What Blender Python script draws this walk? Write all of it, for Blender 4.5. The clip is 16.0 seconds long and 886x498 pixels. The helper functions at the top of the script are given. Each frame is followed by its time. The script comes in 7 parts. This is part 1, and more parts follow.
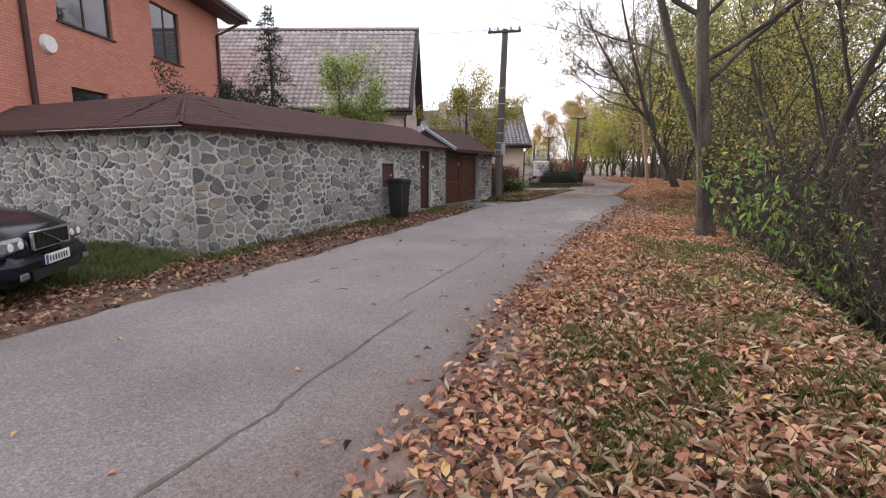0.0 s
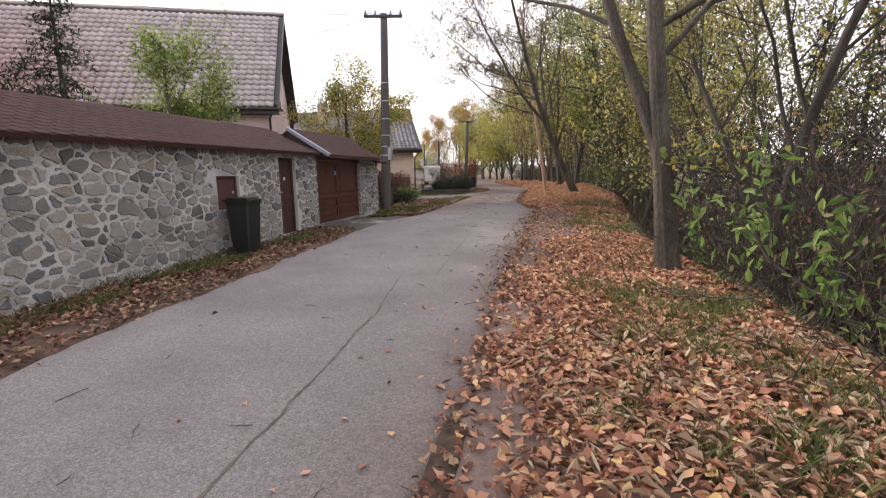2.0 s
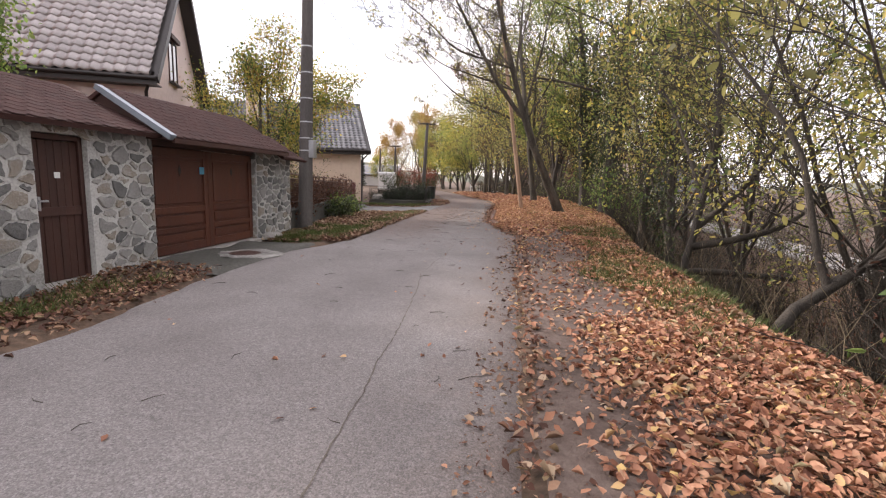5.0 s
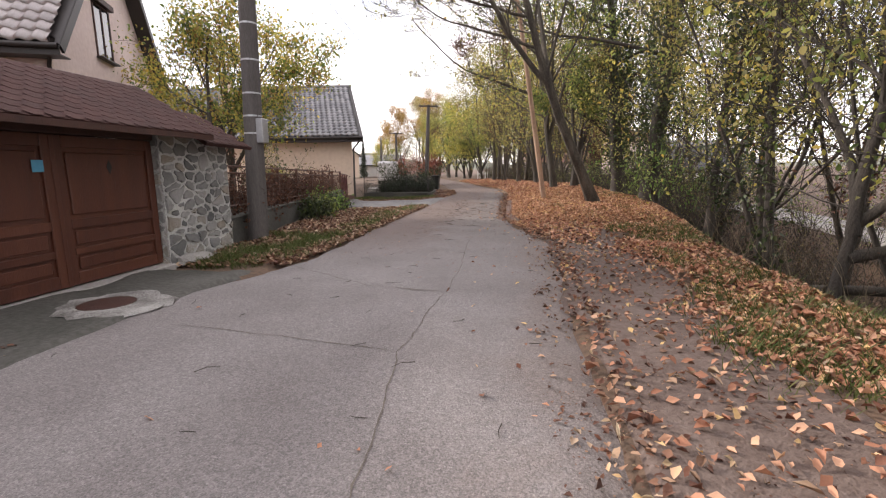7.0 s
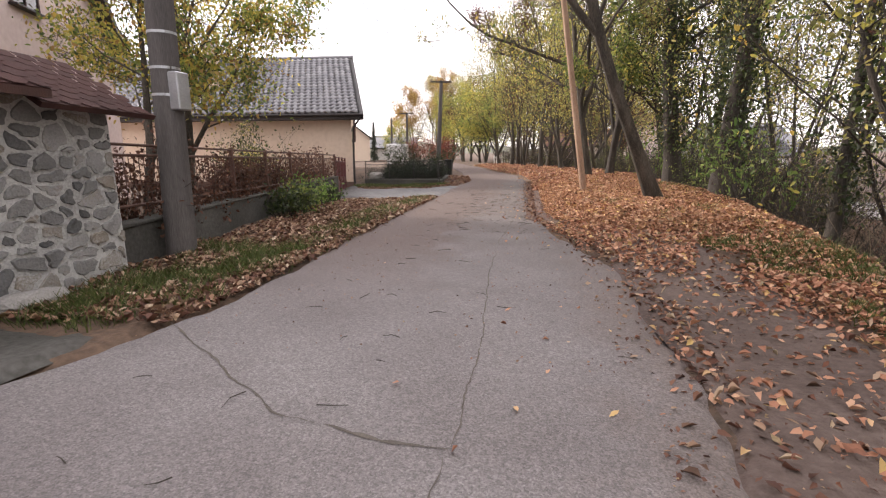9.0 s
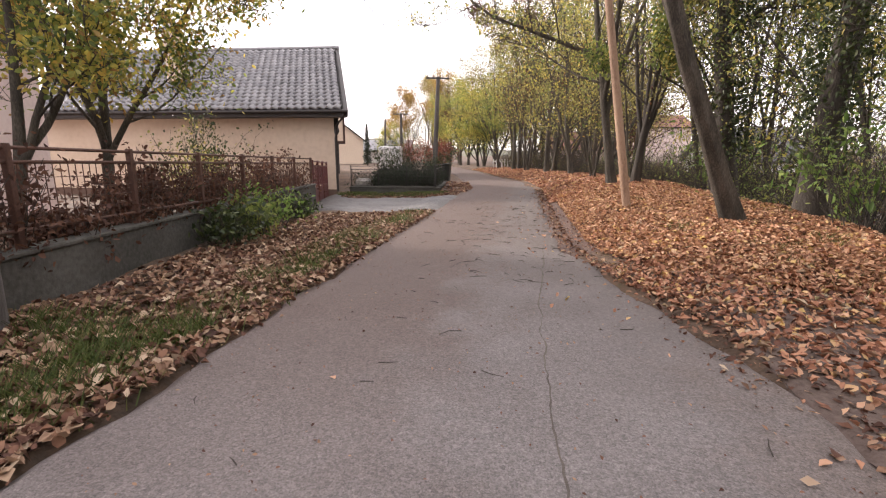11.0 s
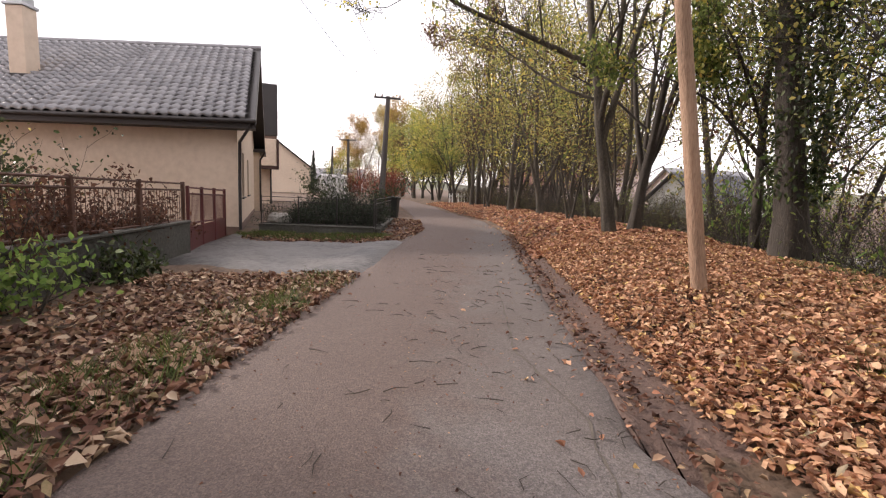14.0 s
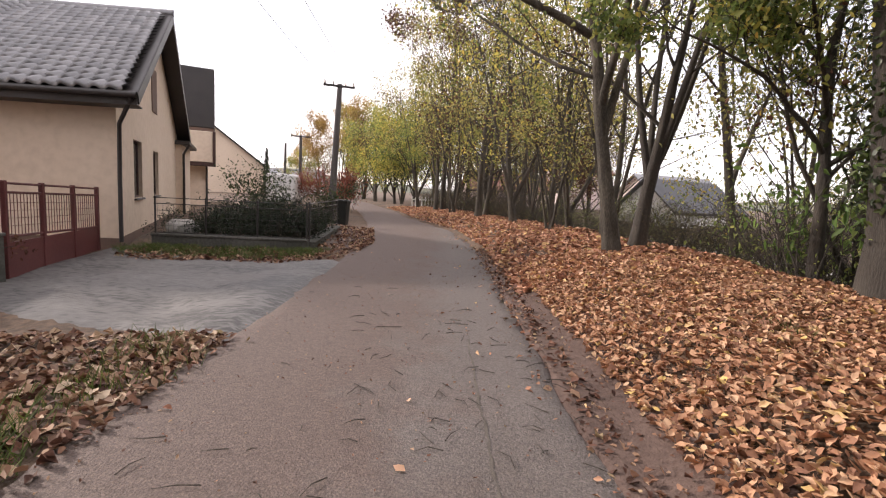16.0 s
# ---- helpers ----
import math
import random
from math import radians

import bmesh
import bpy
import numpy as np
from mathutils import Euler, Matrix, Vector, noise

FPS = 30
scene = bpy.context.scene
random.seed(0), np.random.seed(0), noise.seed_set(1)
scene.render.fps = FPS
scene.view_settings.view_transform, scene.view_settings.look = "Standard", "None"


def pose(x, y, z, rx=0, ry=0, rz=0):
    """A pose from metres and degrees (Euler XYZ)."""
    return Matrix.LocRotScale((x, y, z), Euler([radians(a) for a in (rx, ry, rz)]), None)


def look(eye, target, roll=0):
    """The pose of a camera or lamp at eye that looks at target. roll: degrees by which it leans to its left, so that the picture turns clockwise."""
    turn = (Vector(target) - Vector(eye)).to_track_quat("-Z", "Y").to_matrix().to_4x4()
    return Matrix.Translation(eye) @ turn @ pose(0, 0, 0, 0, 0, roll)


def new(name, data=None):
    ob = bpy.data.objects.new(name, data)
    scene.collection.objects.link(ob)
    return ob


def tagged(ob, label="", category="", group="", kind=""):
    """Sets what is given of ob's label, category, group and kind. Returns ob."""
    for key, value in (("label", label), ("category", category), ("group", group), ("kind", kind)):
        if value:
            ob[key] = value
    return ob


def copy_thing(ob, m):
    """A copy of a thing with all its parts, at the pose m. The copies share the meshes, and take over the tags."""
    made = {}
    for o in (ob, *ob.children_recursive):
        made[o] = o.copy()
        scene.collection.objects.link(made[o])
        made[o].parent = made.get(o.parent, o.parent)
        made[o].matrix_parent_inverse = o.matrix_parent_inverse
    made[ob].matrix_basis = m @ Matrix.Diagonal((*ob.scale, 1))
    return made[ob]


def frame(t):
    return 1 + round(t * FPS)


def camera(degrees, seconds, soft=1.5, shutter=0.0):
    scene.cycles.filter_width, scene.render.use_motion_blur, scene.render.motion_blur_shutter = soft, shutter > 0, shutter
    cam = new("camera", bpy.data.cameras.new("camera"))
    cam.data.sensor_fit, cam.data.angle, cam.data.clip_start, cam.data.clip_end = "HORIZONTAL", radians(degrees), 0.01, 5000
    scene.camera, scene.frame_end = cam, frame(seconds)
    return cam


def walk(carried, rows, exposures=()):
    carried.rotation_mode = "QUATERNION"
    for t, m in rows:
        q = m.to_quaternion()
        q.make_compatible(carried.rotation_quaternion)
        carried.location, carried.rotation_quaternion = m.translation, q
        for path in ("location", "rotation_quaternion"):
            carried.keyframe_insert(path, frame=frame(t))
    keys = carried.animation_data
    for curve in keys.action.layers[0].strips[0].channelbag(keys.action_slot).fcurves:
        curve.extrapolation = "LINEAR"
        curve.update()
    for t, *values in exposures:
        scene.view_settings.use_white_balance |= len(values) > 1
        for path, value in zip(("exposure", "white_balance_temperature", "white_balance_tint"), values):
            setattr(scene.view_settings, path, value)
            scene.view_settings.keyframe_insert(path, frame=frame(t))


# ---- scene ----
cam = camera(86.65, 16.0, 1.2)
PATH = [
    (0, (2.986, -18.018, 1.428), (-1.296, -9.145, -0.284), 0.27),
    (0.5, (2.729, -17.267, 1.459), (-1.033, -8.243, -0.643), -1.43),
    (1, (2.483, -16.454, 1.500), (-0.852, -7.207, -0.333), -0.27),
    (1.5, (2.221, -15.647, 1.522), (-0.430, -6.133, -0.046), -0.98),
    (2, (2.020, -14.736, 1.542), (-0.193, -5.119, -0.079), -1.07),
    (2.5, (1.854, -13.841, 1.551), (0.238, -4.136, -0.238), -1.93),
    (3, (1.715, -12.925, 1.547), (0.326, -3.185, -0.242), -2.02),
    (3.5, (1.582, -12.006, 1.563), (0.526, -2.231, -0.263), -1.91),
    (4, (1.440, -11.063, 1.560), (0.412, -1.266, -0.162), -1.47),
    (4.2, (1.388, -10.685, 1.549), (0.295, -0.879, -0.080), 0.30),
    (6.3, (0.953, -6.644, 1.491), (-0.607, 3.137, 0.121), 1.13),
    (6.5, (0.911, -6.276, 1.490), (-0.657, 3.496, 0.058), 0.54),
    (7, (0.802, -5.393, 1.486), (-0.710, 4.348, -0.196), -0.62),
    (7.5, (0.651, -4.514, 1.470), (-1.108, 5.215, -0.028), 0.51),
    (8, (0.567, -3.648, 1.457), (-1.091, 6.089, -0.104), 0.04),
    (8.5, (0.442, -2.822, 1.452), (-1.378, 6.859, -0.272), -0.03),
    (9, (0.342, -2.008, 1.468), (-1.443, 7.623, -0.545), -0.27),
    (9.2, (0.287, -1.699, 1.477), (-1.535, 7.951, -0.405), -0.15),
    (11.3, (-0.386, 1.529, 1.491), (-2.007, 11.201, -0.469), 0.11),
    (11.5, (-0.434, 1.852, 1.491), (-1.989, 11.554, -0.370), 0.22),
    (12, (-0.531, 2.702, 1.492), (-1.800, 12.491, -0.109), 0.24),
    (12.5, (-0.599, 3.492, 1.499), (-1.785, 13.310, 0.014), 0.42),
    (13, (-0.675, 4.258, 1.512), (-1.813, 14.095, 0.118), 1.44),
    (13.5, (-0.731, 5.053, 1.495), (-1.709, 14.912, 0.133), 1.50),
    (14, (-0.749, 5.838, 1.474), (-1.488, 15.731, 0.211), 2.14),
    (14.5, (-0.731, 6.660, 1.472), (-1.105, 16.565, 0.146), 1.58),
    (15, (-0.712, 7.450, 1.489), (-0.701, 17.354, 0.107), 1.15),
    (15.5, (-0.709, 8.179, 1.485), (-0.462, 18.086, 0.151), 1.88),
    (16, (-0.722, 9.022, 1.478), (-0.723, 18.954, 0.316), 3.01),
]
walk(cam, [(t, look(eye, target, roll)) for t, eye, target, roll in PATH], [(0, 0.2, 6450, 17), (2.5, 0.22, 6600, 18), (4.2, 0.38, 6650, 18), (7, 0.38, 6700, 17), (9, 0.52, 6750, 18), (11.3, 0.54, 6850, 19), (12.2, 0.5, 6850, 19), (13, 0.3, 6900, 19), (14.5, 0.22, 6800, 19), (16, 0.26, 6750, 18)])

# ---- light ----
SUN_AZ, SUN_EL = radians(-68), radians(25)      # from the left, somewhat ahead, low autumn sun behind thin cloud
world = bpy.data.worlds.new("sky")
scene.world = world
world.use_nodes = True
wn, wl = world.node_tree.nodes, world.node_tree.links
wn.clear()
w_out = wn.new("ShaderNodeOutputWorld")
w_bg = wn.new("ShaderNodeBackground")
w_sky = wn.new("ShaderNodeTexSky")
w_sky.sky_type, w_sky.sun_disc = "NISHITA", False
w_sky.sun_elevation, w_sky.sun_rotation = SUN_EL, SUN_AZ
w_sky.air_density, w_sky.dust_density, w_sky.ozone_density = 1.0, 0.8, 1.5
w_co = wn.new("ShaderNodeTexCoord")
w_map = wn.new("ShaderNodeMapping")
w_map.inputs["Scale"].default_value = (1.0, 1.0, 3.0)
w_noise = wn.new("ShaderNodeTexNoise")
w_noise.inputs["Scale"].default_value, w_noise.inputs["Detail"].default_value = 2.2, 7
w_ramp = wn.new("ShaderNodeValToRGB")
w_ramp.color_ramp.elements[0].position, w_ramp.color_ramp.elements[1].position = 0.36, 0.60
w_ramp.color_ramp.elements[0].color = (0.45, 0.45, 0.45, 1)
w_mix = wn.new("ShaderNodeMix")
w_mix.data_type = "RGBA"
w_mix.inputs["B"].default_value = (13.0, 12.9, 13.2, 1)    # thin bright cloud
wl.new(w_co.outputs["Generated"], w_map.inputs["Vector"])
wl.new(w_map.outputs["Vector"], w_noise.inputs["Vector"])
wl.new(w_noise.outputs["Fac"], w_ramp.inputs["Fac"])
wl.new(w_ramp.outputs["Color"], w_mix.inputs["Factor"])
wl.new(w_sky.outputs["Color"], w_mix.inputs["A"])
wl.new(w_mix.outputs["Result"], w_bg.inputs["Color"])
w_bg.inputs["Strength"].default_value = 0.13
wl.new(w_bg.outputs["Background"], w_out.inputs["Surface"])
sun_data = bpy.data.lights.new("sun", "SUN")
sun_data.energy, sun_data.angle, sun_data.color = 3.8, radians(5), (1.0, 0.93, 0.84)
sun = new("sun", sun_data)
sun.matrix_world = look((0, 0, 30), (-math.sin(SUN_AZ) * 50 * math.cos(SUN_EL), -math.cos(SUN_AZ) * 50 * math.cos(SUN_EL), 30 - 50 * math.sin(SUN_EL)))
scene.view_settings.exposure = 0.0

# ---- materials ----


def mat(name, stops, rough=0.8, metal=0.0, scale=6.0, detail=6.0, bump=0.2, bump_scale=None, by=None, mixin=0.35, space="Object", stretch=(1, 1, 1), spec=0.5, trans=0.0, rough_vary=0.1, fine_k=9.0):
    """A procedural surface: colours from coarse and fine noise (or one random number a piece), with relief."""
    m = bpy.data.materials.new(name)
    m.use_nodes = True
    n, l = m.node_tree.nodes, m.node_tree.links
    b = n["Principled BSDF"]
    b.inputs["Metallic"].default_value = metal
    b.inputs["Specular IOR Level"].default_value = spec
    co = n.new("ShaderNodeTexCoord")
    mp = n.new("ShaderNodeMapping")
    mp.inputs["Scale"].default_value = stretch
    l.new(co.outputs[space], mp.inputs["Vector"])
    fine = n.new("ShaderNodeTexNoise")
    fine.inputs["Scale"].default_value, fine.inputs["Detail"].default_value = scale * fine_k, detail
    wide = n.new("ShaderNodeTexNoise")
    wide.inputs["Scale"].default_value, wide.inputs["Detail"].default_value = scale * 0.35, 4
    for q in (fine, wide):
        l.new(mp.outputs["Vector"], q.inputs["Vector"])
    mixer = n.new("ShaderNodeMix")
    mixer.inputs["Factor"].default_value = 0.45
    l.new(wide.outputs["Fac"], mixer.inputs["A"])
    l.new(fine.outputs["Fac"], mixer.inputs["B"])
    value = mixer.outputs["Result"]
    stretchv = n.new("ShaderNodeMapRange")
    stretchv.inputs["From Min"].default_value, stretchv.inputs["From Max"].default_value = 0.3, 0.7
    l.new(value, stretchv.inputs["Value"])
    value = stretchv.outputs["Result"]
    if by:
        if by == "object":
            src = n.new("ShaderNodeObjectInfo").outputs["Random"]
        else:
            src = n.new("ShaderNodeNewGeometry").outputs["Random Per Island"]
        mm = n.new("ShaderNodeMix")
        mm.inputs["Factor"].default_value = mixin
        l.new(src, mm.inputs["A"])
        l.new(value, mm.inputs["B"])
        value = mm.outputs["Result"]
    ramp = n.new("ShaderNodeValToRGB")
    els = ramp.color_ramp.elements
    for i, (p, c) in enumerate(stops):
        e = els[i] if i < 2 else els.new(p)
        e.position, e.color = p, (*c, 1)
    l.new(value, ramp.inputs["Fac"])
    l.new(ramp.outputs["Color"], b.inputs["Base Color"])
    rr = n.new("ShaderNodeMapRange")
    rr.inputs["To Min"].default_value, rr.inputs["To Max"].default_value = max(0.02, rough - rough_vary), min(1, rough + rough_vary)
    l.new(wide.outputs["Fac"], rr.inputs["Value"])
    l.new(rr.outputs["Result"], b.inputs["Roughness"])
    if bump:
        bn = n.new("ShaderNodeTexNoise")
        bn.inputs["Scale"].default_value, bn.inputs["Detail"].default_value = bump_scale or scale * 6, 6
        l.new(mp.outputs["Vector"], bn.inputs["Vector"])
        bp = n.new("ShaderNodeBump")
        bp.inputs["Strength"].default_value, bp.inputs["Distance"].default_value = bump, 0.02
        l.new(bn.outputs["Fac"], bp.inputs["Height"])
        l.new(bp.outputs["Normal"], b.inputs["Normal"])
    if trans:
        tr = n.new("ShaderNodeBsdfTranslucent")
        l.new(ramp.outputs["Color"], tr.inputs["Color"])
        mx = n.new("ShaderNodeMixShader")
        mx.inputs["Fac"].default_value = trans
        l.new(b.outputs["BSDF"], mx.inputs[1])
        l.new(tr.outputs["BSDF"], mx.inputs[2])
        l.new(mx.outputs["Shader"], n["Material Output"].inputs["Surface"])
    return m


ASPHALT = mat("old_asphalt", [(0.0, (0.125, 0.108, 0.102)), (0.45, (0.19, 0.170, 0.164)), (1.0, (0.255, 0.235, 0.228))], 0.8, scale=2.2, bump=0.6, bump_scale=75, fine_k=45.0)
def dusty(m, y0, y1, tint, amount):
    """Brown dirt trodden over part of the lane, uneven at its border."""
    n, l = m.node_tree.nodes, m.node_tree.links
    b = n["Principled BSDF"]
    src = b.inputs["Base Color"].links[0].from_socket
    co = n.new("ShaderNodeTexCoord")
    sep = n.new("ShaderNodeSeparateXYZ")
    ns = n.new("ShaderNodeTexNoise")
    ns.inputs["Scale"].default_value, ns.inputs["Detail"].default_value = 0.7, 5
    ad = n.new("ShaderNodeMath")
    ad.operation = "MULTIPLY_ADD"
    ad.inputs[1].default_value = 9.0
    mr = n.new("ShaderNodeMapRange")
    mr.inputs["From Min"].default_value, mr.inputs["From Max"].default_value = y0 + 4.5, y1 + 4.5
    mr.inputs["To Max"].default_value = amount
    mx = n.new("ShaderNodeMix")
    mx.data_type, mx.blend_type = "RGBA", "MIX"
    mx.inputs["B"].default_value = (*tint, 1)
    l.new(co.outputs["Object"], sep.inputs["Vector"])
    l.new(co.outputs["Object"], ns.inputs["Vector"])
    l.new(ns.outputs["Fac"], ad.inputs[0])
    l.new(sep.outputs["Y"], ad.inputs[2])
    l.new(ad.outputs["Value"], mr.inputs["Value"])
    l.new(mr.outputs["Result"], mx.inputs["Factor"])
    l.new(src, mx.inputs["A"])
    l.new(mx.outputs["Result"], b.inputs["Base Color"])


def speckle(m, scale, amount):
    """Aggregate grains showing in a worn surface."""
    n, l = m.node_tree.nodes, m.node_tree.links
    b = n["Principled BSDF"]
    src = b.inputs["Base Color"].links[0].from_socket
    co = n.new("ShaderNodeTexCoord")
    vo = n.new("ShaderNodeTexVoronoi")
    vo.inputs["Scale"].default_value = scale
    mr = n.new("ShaderNodeMapRange")
    mr.inputs["To Min"].default_value, mr.inputs["To Max"].default_value = 1 - amount, 1 + amount
    sep = n.new("ShaderNodeSeparateColor")
    mx = n.new("ShaderNodeVectorMath")
    mx.operation = "SCALE"
    l.new(co.outputs["Object"], vo.inputs["Vector"])
    l.new(vo.outputs["Color"], sep.inputs["Color"])
    l.new(sep.outputs["Red"], mr.inputs["Value"])
    l.new(src, mx.inputs[0])
    l.new(mr.outputs["Result"], mx.inputs["Scale"])
    l.new(mx.outputs["Vector"], b.inputs["Base Color"])


def edge_dirt(m, tint):
    """Reddish dirt washed over the left edge of the lane along the fence."""
    n, l = m.node_tree.nodes, m.node_tree.links
    b = n["Principled BSDF"]
    src = b.inputs["Base Color"].links[0].from_socket
    co = n.new("ShaderNodeTexCoord")
    sep = n.new("ShaderNodeSeparateXYZ")
    ns = n.new("ShaderNodeTexNoise")
    ns.inputs["Scale"].default_value, ns.inputs["Detail"].default_value, ns.inputs["Roughness"].default_value = 1.6, 8, 0.7
    ad = n.new("ShaderNodeMath")
    ad.operation = "MULTIPLY_ADD"
    ad.inputs[1].default_value = 2.6
    across = n.new("ShaderNodeMapRange")
    across.inputs["From Min"].default_value, across.inputs["From Max"].default_value = 0.8, 0.0
    along = n.new("ShaderNodeMapRange")
    along.inputs["From Min"].default_value, along.inputs["From Max"].default_value = 1.5, 5.0
    along.inputs["To Max"].default_value = 0.55
    both = n.new("ShaderNodeMath")
    both.operation = "MULTIPLY"
    mx = n.new("ShaderNodeMix")
    mx.data_type = "RGBA"
    mx.inputs["B"].default_value = (*tint, 1)
    l.new(co.outputs["Object"], sep.inputs["Vector"])
    l.new(co.outputs["Object"], ns.inputs["Vector"])
    l.new(ns.outputs["Fac"], ad.inputs[0])
    l.new(sep.outputs["X"], ad.inputs[2])
    l.new(ad.outputs["Value"], across.inputs["Value"])
    l.new(sep.outputs["Y"], along.inputs["Value"])
    l.new(across.outputs["Result"], both.inputs[0])
    l.new(along.outputs["Result"], both.inputs[1])
    l.new(both.outputs["Value"], mx.inputs["Factor"])
    l.new(src, mx.inputs["A"])
    l.new(mx.outputs["Result"], b.inputs["Base Color"])


def worn_margin(m, tint):
    """Trodden dust over the frayed right edge of the lane, up to the pale pole."""
    n, l = m.node_tree.nodes, m.node_tree.links
    b = n["Principled BSDF"]
    src = b.inputs["Base Color"].links[0].from_socket
    co = n.new("ShaderNodeTexCoord")
    sep = n.new("ShaderNodeSeparateXYZ")
    ns = n.new("ShaderNodeTexNoise")
    ns.inputs["Scale"].default_value, ns.inputs["Detail"].default_value, ns.inputs["Roughness"].default_value = 1.3, 9, 0.72
    ad = n.new("ShaderNodeMath")
    ad.operation = "MULTIPLY_ADD"
    ad.inputs[1].default_value = 2.2
    across = n.new("ShaderNodeMapRange")
    across.inputs["From Min"].default_value, across.inputs["From Max"].default_value = 1.75, 2.75
    across.inputs["To Max"].default_value = 0.9
    mx = n.new("ShaderNodeMix")
    mx.data_type = "RGBA"
    mx.inputs["B"].default_value = (*tint, 1)
    l.new(co.outputs["Object"], sep.inputs["Vector"])
    l.new(co.outputs["Object"], ns.inputs["Vector"])
    l.new(ns.outputs["Fac"], ad.inputs[0])
    l.new(sep.outputs["X"], ad.inputs[2])
    l.new(ad.outputs["Value"], across.inputs["Value"])
    l.new(across.outputs["Result"], mx.inputs["Factor"])
    l.new(src, mx.inputs["A"])
    l.new(mx.outputs["Result"], b.inputs["Base Color"])


dusty(ASPHALT, 2.5, 9.0, (0.100, 0.078, 0.066), 0.62)
edge_dirt(ASPHALT, (0.105, 0.062, 0.046))
worn_margin(ASPHALT, (0.165, 0.128, 0.110))
speckle(ASPHALT, 120.0, 0.27)
speckle(ASPHALT, 62.0, 0.18)
PATCH = mat("damp_driveway_concrete", [(0.0, (0.022, 0.021, 0.02)), (0.36, (0.045, 0.042, 0.04)), (0.52, (0.115, 0.108, 0.103)), (1.0, (0.18, 0.17, 0.162))], 0.6, scale=1.3, bump=0.4, bump_scale=60, stretch=(0.6, 1.6, 1), rough_vary=0.25)
CRACK = mat("crack_dirt", [(0.0, (0.060, 0.051, 0.044)), (1.0, (0.170, 0.145, 0.119))], 0.95, scale=14)
CONCRETE = mat("concrete", [(0.0, (0.20, 0.19, 0.17)), (0.5, (0.33, 0.31, 0.29)), (1.0, (0.42, 0.40, 0.37))], 0.85, scale=2.5, bump=0.3, bump_scale=40)
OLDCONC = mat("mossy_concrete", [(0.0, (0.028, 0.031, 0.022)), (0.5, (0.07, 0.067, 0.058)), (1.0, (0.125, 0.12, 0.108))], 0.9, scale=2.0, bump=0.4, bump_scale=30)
BROKEN = mat("crumbling_concrete", [(0.0, (0.06, 0.052, 0.045)), (0.4, (0.15, 0.14, 0.13)), (0.7, (0.32, 0.31, 0.29)), (1.0, (0.42, 0.40, 0.38))], 0.9, scale=7, bump=0.8, bump_scale=30)
SOIL = mat("soil_and_litter", [(0.0, (0.03, 0.022, 0.014)), (0.4, (0.085, 0.055, 0.036)), (0.7, (0.15, 0.095, 0.062)), (1.0, (0.07, 0.075, 0.03))], 0.95, scale=1.2, bump=0.9, bump_scale=25)
DIRT = mat("trodden_dirt", [(0.0, (0.062, 0.042, 0.034)), (0.5, (0.122, 0.087, 0.072)), (1.0, (0.185, 0.142, 0.121))], 0.95, scale=2.0, bump=0.8, bump_scale=45)
PINKDIRT = mat("pinkish_dirt", [(0.0, (0.11, 0.072, 0.058)), (0.5, (0.20, 0.142, 0.118)), (1.0, (0.27, 0.20, 0.17))], 0.95, scale=2.0, bump=0.8, bump_scale=45)
REDDIRT = mat("reddish_dirt", [(0.0, (0.05, 0.030, 0.024)), (0.5, (0.095, 0.060, 0.048)), (1.0, (0.15, 0.10, 0.08))], 0.95, scale=2.0, bump=0.8, bump_scale=45)
MORTAR = mat("pale_mortar", [(0.0, (0.18, 0.175, 0.16)), (0.35, (0.35, 0.345, 0.325)), (0.6, (0.49, 0.485, 0.46)), (1.0, (0.58, 0.575, 0.55))], 0.92, scale=3.5, bump=0.5, bump_scale=50)
STONE_TONES = [(0.0, (0.050, 0.050, 0.048)), (0.22, (0.115, 0.116, 0.112)), (0.45, (0.20, 0.197, 0.187)), (0.62, (0.30, 0.295, 0.28)), (0.78, (0.24, 0.205, 0.16)), (0.9, (0.40, 0.39, 0.365)), (1.0, (0.17, 0.17, 0.10))]
STONE = mat("field_stone", STONE_TONES, 0.88, scale=5, bump=0.8, bump_scale=34, by="object", mixin=0.32)
STONES = mat("field_stones", STONE_TONES, 0.88, scale=5, bump=0.8, bump_scale=34, by="island", mixin=0.32)
SHINGLE = mat("brown_shingle", [(0.0, (0.036, 0.013, 0.010)), (0.5, (0.054, 0.020, 0.016)), (1.0, (0.072, 0.029, 0.023))], 0.9, scale=5, bump=0.35, bump_scale=160, by="island", mixin=0.6)
SHINGLE1 = mat("brown_shingle_tab", [(0.0, (0.036, 0.013, 0.010)), (0.5, (0.054, 0.020, 0.016)), (1.0, (0.072, 0.029, 0.023))], 0.9, scale=5, bump=0.35, bump_scale=160, by="object", mixin=0.6)
GATEWOOD = mat("stained_gate_wood", [(0.0, (0.040, 0.011, 0.006)), (0.5, (0.078, 0.022, 0.011)), (1.0, (0.120, 0.039, 0.019))], 0.5, scale=3, bump=0.25, stretch=(6, 6, 0.6), by="object", mixin=0.7)
DOORWOOD = mat("dark_door_wood", [(0.0, (0.028, 0.011, 0.008)), (1.0, (0.07, 0.027, 0.018))], 0.6, scale=3, bump=0.25, stretch=(6, 6, 0.6))
REDPAINT = mat("brown_red_paint", [(0.0, (0.06, 0.024, 0.02)), (1.0, (0.10, 0.042, 0.034))], 0.5, scale=4, bump=0.1)
FLASH = mat("grey_flashing", [(0.0, (0.20, 0.24, 0.28)), (1.0, (0.34, 0.38, 0.42))], 0.4, 0.6, scale=4, bump=0.05)
